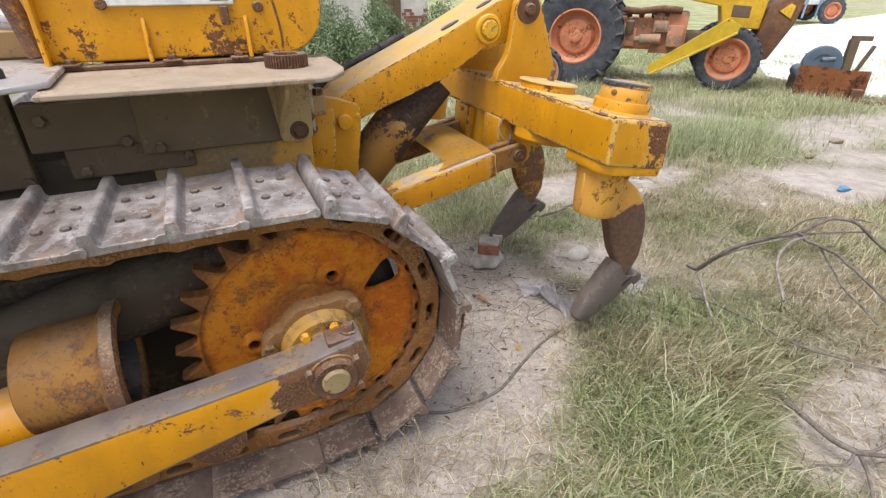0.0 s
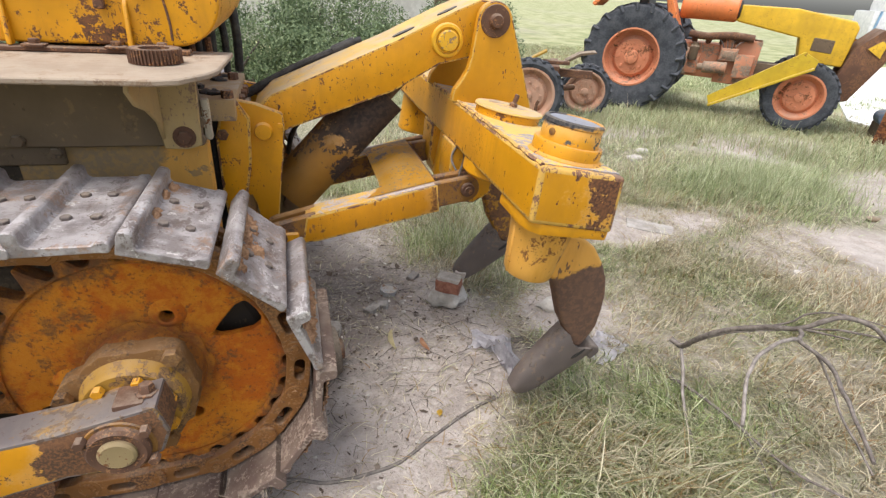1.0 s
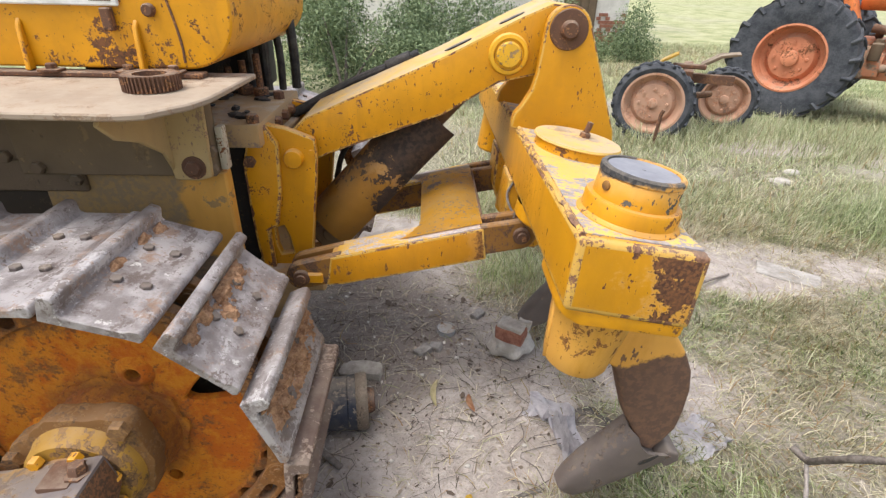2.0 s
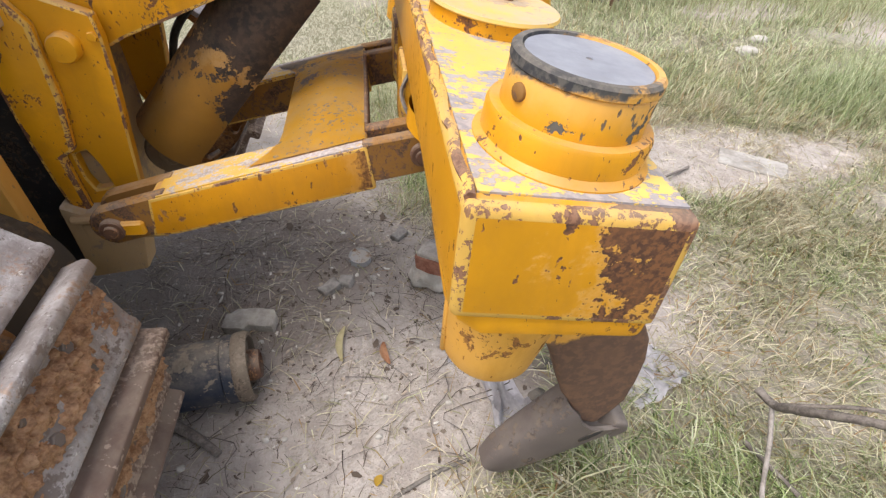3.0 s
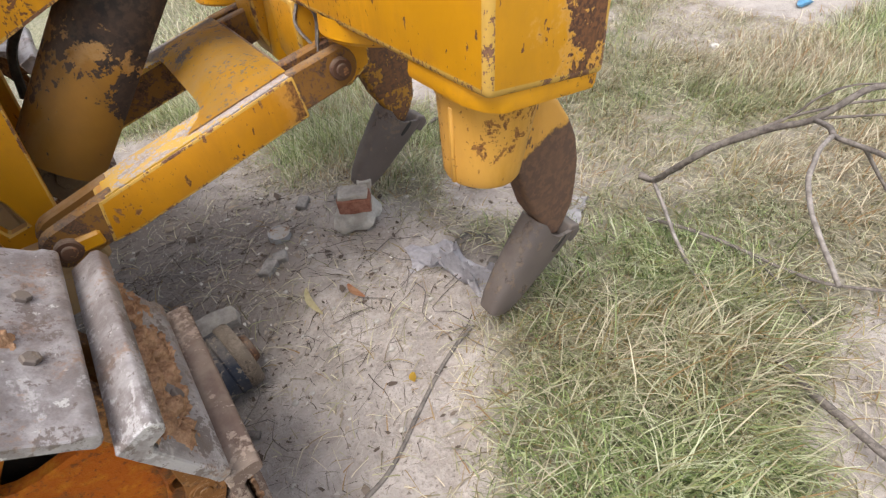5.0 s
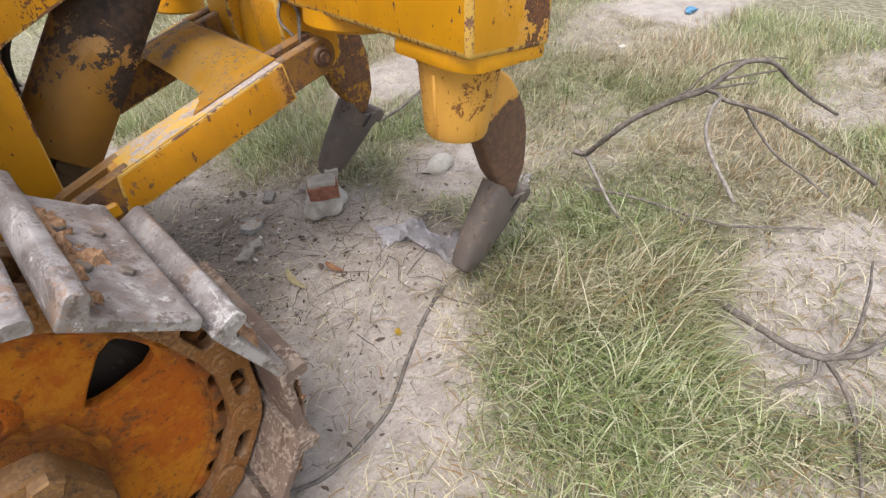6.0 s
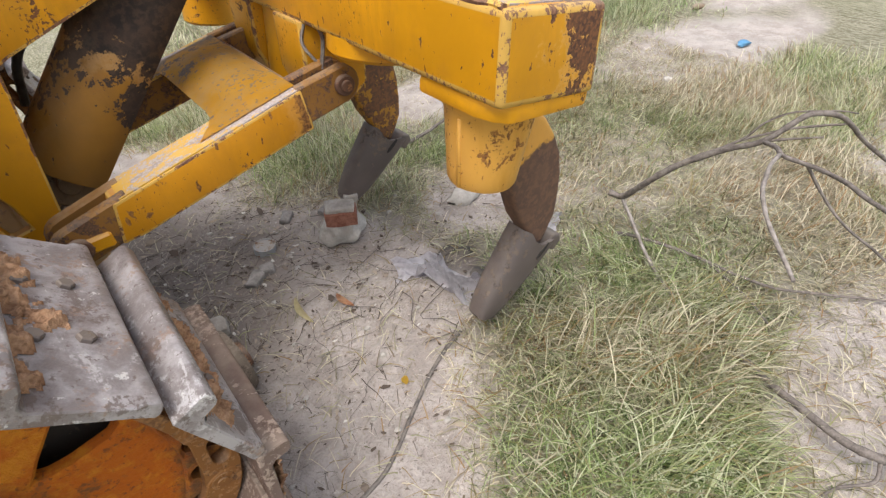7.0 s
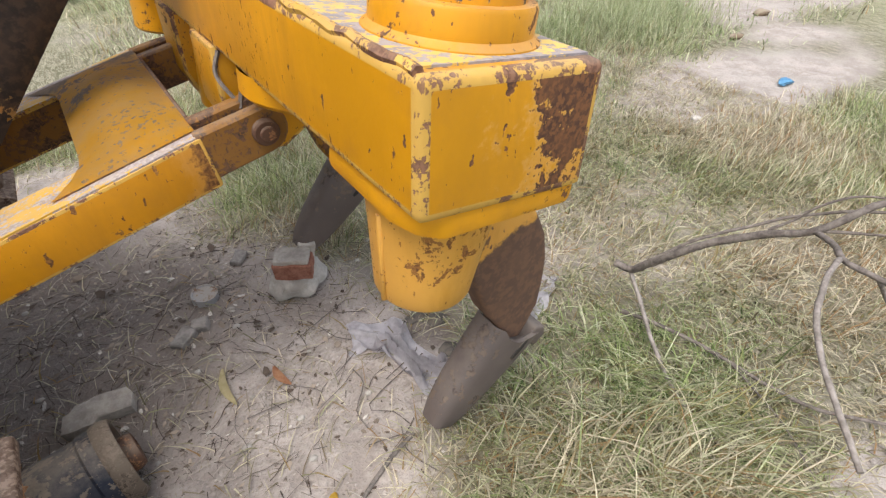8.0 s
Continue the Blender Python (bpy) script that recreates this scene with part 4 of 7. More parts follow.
def build_outboard(parent):
    """The bearing outside the sprocket and the long arm that carries it."""
    bm = B()
    top = lambda x: 0.625 + 0.098 * x
    low = lambda x: 0.482 + 0.225 * x
    xs = [0.275, 0.05, -0.2, -0.5, -0.9, -1.4]
    ends = [(x, top(x) + max(0, x) * 0.12) for x in xs] + [(x, max(low(x), top(x) - 0.30)) for x in xs[:0:-1]] + [(0.16, 0.495), (0.27, 0.535), (0.295, 0.60)]
    prism(bm, ends, 1.20, 1.31)
    soften(bm, 0.008, 2, 1)
    for f in bm.faces:
        f.normal_update()
        if f.normal.z > 0.8 or f.normal.z < -2:
            f.material_index = 1
    part("support_arm", bm, [worn("support_arm_paint", (0.64, 0.275, 0.006), under=(0.09, 0.05, 0.03), rust=(0.22, 0.10, 0.045), chips=0.576, dust=0.3, rough=0.5, peel=(0, 0.0, 0.012), specks=0.68, dents=0.3, ragged=0.30), bare_top], parent,
         "long yellow support arm, rusted at its end, with bare worn top edge")
    bm = B()
    lathe(bm, [(0.0, 0.0), (0.080, 0.0), (0.088, -0.01), (0.088, -0.125), (0.0, -0.125)], 36, pose(0.178, 1.196, 0.572, 90))
    brg = part("bearing_block", bm, yellow_rusty, parent, "rusted round bearing at the end of the arm")
    bm = B()
    m = pose(0.178, 1.196, 0.572, 90, 0, 0)
    lathe(bm, [(0.030, -0.01), (0.030, 0.012), (0.064, 0.020), (0.072, 0.012), (0.072, -0.01)], 28, m)
    part("retaining_ring", bm, rusty, brg)
    bm = B()
    lathe(bm, [(0.0, 0.026), (0.036, 0.027), (0.043, 0.022), (0.045, 0.0)], 28, m)
    part("pin", bm, worn("grease_pin", (0.34, 0.25, 0.125), under=(0.16, 0.11, 0.07), chips=0.515, dust=0.3, rough=0.5), brg, "bare pale pin end")
    bm = B()
    box(bm, 0.208, 0.278, 1.225, 1.300, 0.648, 0.668, pose(0, 0, 0, 0, -3))
    soften(bm, 0.006, 2)
    part("bolt_pad", bm, rusty, brg)
    bolts("bolt", [pose(0.245, 1.262, 0.680, -10)], 0.019, 0.026, rusty, brg)
    bolts("washer", [pose(0.245, 1.262, 0.678, -10)], 0.028, 0.006, rusty, brg)
    bolts("bolt", [pose(x, 1.197, z, 90) for x, z in ((0.105, 0.615), (0.245, 0.625), (0.250, 0.530))], 0.014, 0.022, rusty, brg)
    # flange with lugs behind the block
    bm = B()
    lobes = []
    for i in range(48):
        a = 2 * math.pi * i / 48
        r = 0.156 + 0.030 * max(0, math.cos(a * 3 - 2.5)) ** 2 + 0.004 * math.sin(7 * a) + 0.003 * math.sin(17 * a)
        lobes.append((0.18 + r * math.cos(a), 0.575 + r * math.sin(a)))
    prism(bm, lobes, 1.365, 1.425)
    soften(bm, 0.008, 2, angle=50)
    hub = part("hub", bm, hub_mat, parent, "cast hub cover with lugs and bolts")
    bm = B()
    lathe(bm, [(0.0, 0.06), (0.060, 0.06), (0.063, 0.052), (0.118, 0.050), (0.126, 0.042), (0.130, 0.02), (0.138, -0.002)], 40, pose(0.18, 1.37, 0.575, 90))
    part("hub_cap", bm, worn("hub_cap_paint", (0.38, 0.20, 0.025), under=(0.09, 0.05, 0.03), rust=(0.26, 0.14, 0.05), chips=0.495, grain=20, dust=0.2, rough=0.7), hub, "yellow hub cap, chipped and greasy")
    spots = [radians(20 + 52 * k) for k in range(7)]
    bolts("hub_bolt", [pose(0.18 + 0.105 * math.cos(a), 1.312, 0.575 + 0.105 * math.sin(a), 90) for a in spots], 0.016, 0.02, yellow, hub)
    bolts("lug_bolt", [pose(0.18 + 0.168 * math.cos(radians(a)), 1.366, 0.575 + 0.168 * math.sin(radians(a)), 90) for a in (50, 170, 290)], 0.026, 0.022, hub_mat, hub)


guard_mat = worn("caked_guard", (0.066, 0.045, 0.029), under=(0.035, 0.025, 0.017), rust=(0.10, 0.066, 0.04), chips=0.53, grain=9, dust=0.14, rough=0.95)
housing_mat = worn("rusty_housing_paint", (0.29, 0.135, 0.028), under=(0.10, 0.055, 0.03), rust=(0.24, 0.10, 0.03), chips=0.505, grain=16, dust=0.15, rough=0.85, specks=0.63)


def build_frame_side(parent):
    """Roller frame, its housing and the guards seen through the track."""
    bm = B()
    box(bm, -2.4, -0.45, 1.42, 1.64, 0.26, 0.47)
    soften(bm, 0.02, 2)
    part("roller_frame", bm, dark_grime, parent)
    # added dark backing, stands in for the deep shade behind the sprocket
    bm = B()
    box(bm, -2.4, 0.02, 1.76, 1.80, 0.08, 0.80)
    box(bm, -2.4, -0.02, 1.66, 1.76, 0.08, 0.20)
    soften(bm, 0.008)
    part("inner_guard", bm, dark_grime, parent, "dark plate added inside the track frame to blacken the gap")
    # short round housing of the recoil spring, open towards the sprocket
    bm = B()
    lathe(bm, [(0.0, -0.27), (0.120, -0.27), (0.150, -0.255), (0.160, -0.20), (0.164, -0.06), (0.175, -0.050), (0.186, -0.044), (0.186, 0.0), (0.172, 0.004), (0.156, 0.0), (0.150, -0.01), (0.146, -0.22), (0, -0.22)], 40,
          pose(-0.375, 1.50, 0.60, 0, 90, 0))
    hs = part("spring_housing", bm, housing_mat, parent, "round rusty yellow housing with a dark open end")
    bm = B()
    lathe(bm, [(0.154, -0.006), (0.1455, -0.02), (0.1425, -0.212), (0.0, -0.212)], 36, pose(-0.375, 1.50, 0.60, 0, 90, 0))
    part("bore", bm, black_metal, hs, "black lining inside the housing")
    bm = B()
    lathe(bm, [(0.187, -0.040), (0.196, -0.036), (0.196, -0.004), (0.187, 0.0)], 40, pose(-0.375, 1.50, 0.60, 0, 90, 0))
    part("end_ring", bm, rusty, hs, "rusty clamping ring")
    bm = B()
    rod(bm, (-0.60, 1.49, 0.50), (-1.6, 1.49, 0.46), 0.105, seg=28)
    part("recoil_tube", bm, yellow, parent, "yellow tube ahead of the housing")
    bm = B()
    pipe(bm, curve([(0.10, 1.71, 0.745), (-0.15, 1.70, 0.735), (-0.45, 1.66, 0.70), (-0.80, 1.62, 0.62), (-1.3, 1.60, 0.52)], 5), 0.125, 28)
    part("dust_guard", bm, guard_mat, parent, "dust-caked curved guard")
    for k in range(5):
        bm = B()
        x = -0.2 - 0.42 * k
        lathe(bm, [(0, -0.12), (0.09, -0.12), (0.09, -0.06), (0.07, -0.05), (0.07, 0.05), (0.09, 0.06), (0.09, 0.12), (0, 0.12)], 20, pose(x, 1.53, 0.245, 90))
        part("track_roller", bm, rusty, parent)


dusty_sheet = worn("dusty_side_sheet", (0.175, 0.125, 0.075), under=(0.10, 0.07, 0.042), rust=(0.23, 0.155, 0.08), chips=0.54, grain=8, dust=0.6, rough=0.95)


def build_body(parent):
    bm = B()
    box(bm, -2.6, 0.20, 2.10, 2.86, 0.42, 1.075)
    soften(bm, 0.012, 2)
    hull = part("housing", bm, dark_grime, parent, "dust-covered steering clutch housing")
    bm = B()
    box(bm, -0.25, 0.342, 2.086, 2.145, 0.42, 1.072)
    soften(bm, 0.014, 3)
    part("corner_panel", bm, worn("peeled_corner_paint", (0.62, 0.29, 0.012), under=(0.25, 0.18, 0.105), rust=(0.34, 0.215, 0.09), chips=0.535, grain=10, dust=0.6, rough=0.6, peel=(0, 0.215, 0.18)), hull,
         "yellow corner panel with peeling paint")
    bm = B()
    rod(bm, (CX, 1.60, CZ), (CX, 1.74, CZ), 0.345, 0.33, 36)
    rod(bm, (CX, 1.73, CZ), (CX, 2.12, CZ), 0.24, 0.22, 36)
    part("final_drive", bm, dark_grime, parent)
    # overlapping side sheets under the fender
    sheets = [(-1.4, -0.60, 1.00, 1.33, 2.055, 0), (-0.585, -0.22, 1.115, 1.275, 2.05, -1.5), (-0.50, -0.10, 1.005, 1.118, 2.07, 0), (-0.26, 0.335, 1.075, 1.345, 2.035, 0)]
    for x0, x1, z0, z1, y, tilt in sheets:
        bm = B()
        box(bm, x0, x1, y, y + 0.06, z0, z1)
        soften(bm, 0.005, 1)
        part("side_sheet", bm, dusty_sheet if x1 > 0.2 else grime, hull)
    bolts("bolt", [pose(x, y, z, 90) for x, z, y in ((-0.62, 1.02, 2.055), (-0.53, 1.22, 2.05), (-0.30, 1.13, 2.05), (-0.12, 1.05, 2.07), (-0.2, 1.10, 2.035), (0.27, 1.21, 2.035), (0.33, 1.10, 2.035),
                                                     (0.335, 1.16, 2.035), (-0.70, 1.18, 2.055), (-0.45, 1.03, 2.07))], 0.020, 0.018, grime, hull)
    bm = B()
    box(bm, 0.338, 0.362, 2.07, 2.11, 1.085, 1.225)
    soften(bm, 0.008, 2)
    part("cover_strip", bm, worn("pale_strip", (0.50, 0.44, 0.34), chips=0.54, dust=0.5, rough=0.8), hull, "pale bare strip on the housing's corner")
    # rear case between the towers
    bm = B()
    box(bm, -0.05, 0.435, 2.19, 2.77, 1.12, 1.20)
    soften(bm, 0.008, 2)
    case = part("rear_case", bm, yellow_dusty, parent, "rear case with a dusty flange")
    bm = B()
    box(bm, -0.05, 0.405, 2.27, 2.74, 0.40, 1.12)
    soften(bm, 0.01)
    part("case_body", bm, black_metal, case)
    bm = B()
    rng = random.Random(4)
    for k in range(46):
        x, y = rng.uniform(-0.02, 0.38), rng.uniform(2.24, 2.74)
        lump(bm, (x, y, 1.205), (rng.uniform(0.010, 0.035), rng.uniform(0.008, 0.02), rng.uniform(0.006, 0.016)), k, 1, 0.5)
    tagged(part("debris", bm, black_metal, case, "black clods and scraps lying on the case"), kind="stuff")
    bolts("bolt", [pose(0.434, y, 1.16, 0, 90) for y in (2.30, 2.40, 2.50, 2.60, 2.70)], 0.020, 0.022, rusty, case)
    bolts("stud", [pose(x, y, 1.198) for x, y in ((0.41, 2.22), (0.40, 2.60), (0.10, 2.22))], 0.022, 0.03, rusty, case)


def build_fender(parent):
    bm = B()
    prism(bm, [(-0.43, 1.665), (0.30, 1.645), (0.36, 1.665), (0.42, 1.76), (0.44, 1.84), (0.45, 2.20), (-0.43, 2.20)], 1.345, 1.362, "z")
    soften(bm, 0.004, 1)
    f = part("fender", bm, worn("pale_dusty_fender", (0.36, 0.28, 0.21), under=(0.18, 0.12, 0.085), rust=(0.30, 0.21, 0.14), chips=0.53, dust=0.5, rough=0.9), parent, "dusty pale fender plate with chipped edges")
    bm = B()
    prism(bm, [(-1.7, 1.70), (-0.50, 1.68), (-0.40, 1.75), (-0.43, 2.3), (-1.7, 2.3)], 1.366, 1.384, "z")
    soften(bm, 0.004, 1)
    part("front_fender", bm, steel, parent, "grey bare steel fender plate")
    bm = B()
    prism(bm, [(1.72, 1.345), (2.10, 1.345), (2.10, 1.08), (2.02, 1.085), (1.97, 1.17), (1.86, 1.235), (1.76, 1.27), (1.70, 1.32)], 0.215, 0.228, "x")
    prism(bm, [(0.18, 1.345), (0.345, 1.345), (0.335, 1.085), (0.29, 1.072), (0.22, 1.075)], 2.006, 2.022)
    soften(bm, 0.003, 1)
    part("fender_bracket", bm, worn("torn_bracket", (0.45, 0.29, 0.07), chips=0.545, dust=0.6, rough=0.85, side_dust=0.4), f, "torn rusty bracket plate")
    bm = B()
    hexbolt(bm, pose(0.285, 2.006, 1.115, 90), 0.024, 0.02)
    lathe(bm, [(0.0, 0.006), (0.036, 0.006), (0.036, 0)], 18, pose(0.285, 2.006, 1.115, 90))
    part("bolt", bm, rusty, f)


def build_tank(parent):
    bm = B()
    prism(bm, [(-0.47, 1.385)] + [(0.285 + 0.15 * math.sin(radians(a)), 1.535 - 0.15 * math.cos(radians(a))) for a in range(0, 91, 10)] + [(0.435, 2.15), (-0.47, 2.15)], 2.105, 3.05)
    soften(bm, 0.014, 3, angle=60)
    tank = part("fuel_tank", bm, yellow_smooth, parent, "yellow painted tank with rust spots and rounded corner")
    bm = B()
    box(bm, -0.49, 0.33, 2.075, 2.13, 1.363, 1.378)
    soften(bm, 0.003)
    part("base_flange", bm, rusty, tank)
    for x in (-0.17, 0.155):
        bm = B()
        prism(bm, [(2.106, 1.38), (2.075, 1.38), (2.09, 1.50), (2.106, 1.52)], x, x + 0.014, "x")
        soften(bm, 0.003)
        part("rib", bm, yellow, tank)
    bm = B()
    box(bm, -0.465, -0.45, 2.06, 2.11, 1.38, 1.75)
    soften(bm, 0.003)
    part("end_rib", bm, yellow, tank)
    for x in (-0.40, -0.10, 0.12, 0.25):
        bm = B()
        box(bm, x - 0.03, x + 0.03, 2.060, 2.104, 1.378, 1.386)
        soften(bm, 0.002)
        part("clamp", bm, rusty, tank)
    bolts("tank_bolt", [pose(x, 2.085, 1.386) for x in (-0.40, -0.10, 0.12, 0.25)], 0.016, 0.014, rusty, tank)
    for x, z in ((-0.27, 1.56), (0.21, 1.545)):
        bm = B()
        lathe(bm, [(0, 0.02), (0.014, 0.02), (0.018, 0.014), (0.018, 0)], 12, pose(x, 2.104, z, 90))
        part("boss", bm, rusty, tank)
    bm = B()
    box(bm, 0.081, 0.109, 2.078, 2.106, 1.49, 1.55)
    soften(bm, 0.004)
    part("catch", bm, rusty, tank)
    bm = B()
    box(bm, -0.262, 0.132, 2.092, 2.103, 1.553, 1.98)
    soften(bm, 0.004)
    plate = part("cover_plate", bm, white_metal, tank, "pale grey plate on the tank's side")
    for x0, x1, z in ((0.055, 0.115, 1.566), (0.060, 0.110, 1.574), (-0.20, -0.10, 1.578)):
        bm = B()
        box(bm, x0, x1, 2.0905, 2.0925, z, z + 0.003)
        part("printed_bar", bm, grime, plate)
    # ragged weld seam and crack marks
    bm = B()
    pipe(bm, curve([(0.255, 2.104, 1.60), (0.27, 2.104, 1.53), (0.28, 2.104, 1.46), (0.28, 2.104, 1.405)]), 0.004, 6)
    part("weld_seam", bm, rusty, tank)
    # levers, pipes and plates ahead of the tank
    bm = B()
    pipe(bm, curve([(-0.60, 2.2, 1.90), (-0.57, 2.2, 1.70), (-0.53, 2.2, 1.55), (-0.50, 2.18, 1.40)]), [0.03] * 19, 8)
    part("lever", bm, yellow_rusty, parent, "rusty bent lever")
    bm = B()
    rod(bm, (-1.3, 2.32, 1.56), (-0.56, 2.26, 1.52), 0.022)
    rod(bm, (-0.60, 2.24, 1.52), (-0.52, 2.22, 1.51), 0.034)
    part("control_rod", bm, steel, parent)
    bm = B()
    box(bm, -1.7, -0.52, 2.32, 2.36, 1.38, 1.48)
    box(bm, -1.7, -0.52, 2.45, 2.9, 1.38, 1.75)
    soften(bm, 0.01)
    part("floor_plate", bm, yellow_dusty, parent)
    bm = B()
    hexbolt(bm, pose(-0.55, 1.86, 1.384), 0.03, 0.028)
    hexbolt(bm, pose(-0.62, 1.74, 1.384), 0.022, 0.010)
    part("bolt", bm, black_metal, parent)


def build_rear_gear(parent):
    """Valve block, hoses and levers on the rear case, under and behind the tank."""
    bm = B()
    box(bm, -0.40, 0.16, 2.70, 3.02, 1.20, 1.60)
    box(bm, 0.02, 0.30, 2.78, 2.98, 1.20, 1.44)
    soften(bm, 0.02, 2)
    block = part("valve_block", bm, black_metal, parent, "oily black valve block behind the tank")
    for k in range(4):
        bm = B()
        x, y = 0.24 + 0.05 * k, 2.76 + 0.045 * k
        pipe(bm, curve([(x - 0.05, y + 0.05, 1.75), (x + 0.015 * math.sin(k * 2.1), y, 1.55), (x + 0.02, y - 0.02, 1.36), (x + 0.015, y - 0.01, 1.19)], 5), 0.016 + 0.004 * (k % 2), 10)
        part("hose", bm, hose_mat, block, "greasy black hose")
    bm = B()
    for k in range(3):
        rod(bm, (0.18 + 0.07 * k, 2.70 - 0.03 * k, 1.20), (0.17 + 0.07 * k, 2.72 - 0.03 * k, 1.30 + 0.03 * k), 0.014, seg=10)
        rod(bm, (0.18 + 0.07 * k, 2.70 - 0.03 * k, 1.20), (0.18 + 0.07 * k, 2.70 - 0.03 * k, 1.235), 0.030, seg=12)
    part("fitting", bm, rusty, block, "rusty pipe fittings")


near_track = build_track("near_track", 1.57, True)
far_track = build_track("far_track", 3.39, False)
sprocket_disc(1.53, dozer)
build_outboard(dozer)
build_frame_side(dozer)
build_body(dozer)
build_fender(dozer)
build_tank(dozer)
build_rear_gear(dozer)


def build_gear():
    bm = B()
    n = 44
    prof = []
    for i in range(n * 2):
        a = 2 * math.pi * (i + 0.0) / (n * 2)
        for da, r in ((0.0, 0.073 if i % 2 else 0.067), (math.pi / n * 0.8, 0.073 if i % 2 else 0.067)):
            prof.append((0.26 + r * math.cos(a + da), 1.925 + r * math.sin(a + da)))
    holed(bm, prof, [ring(0.26, 1.925, 0.042, 24)], 1.364, 1.404, Matrix(((1, 0, 0, 0), (0, 0, 1, 0), (0, 1, 0, 0), (0, 0, 0, 1))))
    lathe(bm, [(0.042, 0.032), (0.056, 0.036), (0.058, 0.041), (0.066, 0.041)], 32, Matrix.Translation((0.26, 1.925, 1.364)))
    ob = link("gear_ring", bm, rusty)
    return tagged(ob, "small rusty toothed gear ring lying on the fender", "gear")


build_gear()

# ---- ripper ----
ripper = thing("ripper", "yellow hydraulic ripper with curved shanks behind the bulldozer", "ripper")
BEAM = [(1.294, 1.012), (1.304, 1.190), (1.590, 1.146), (1.584, 0.960)]
BX, BZ = 1.45, 1.1675                      # on the beam's top, and its slope
TILT_B = math.atan2(0.044, 0.286)


def on_beam(u, y, h=0.0):
    """A pose on the beam's sloping top: u along the slope from its middle, h above it."""
    return Matrix.Translation((BX, y, BZ)) @ Matrix.Rotation(TILT_B, 4, "Y") @ Matrix.Translation((u, 0, h))


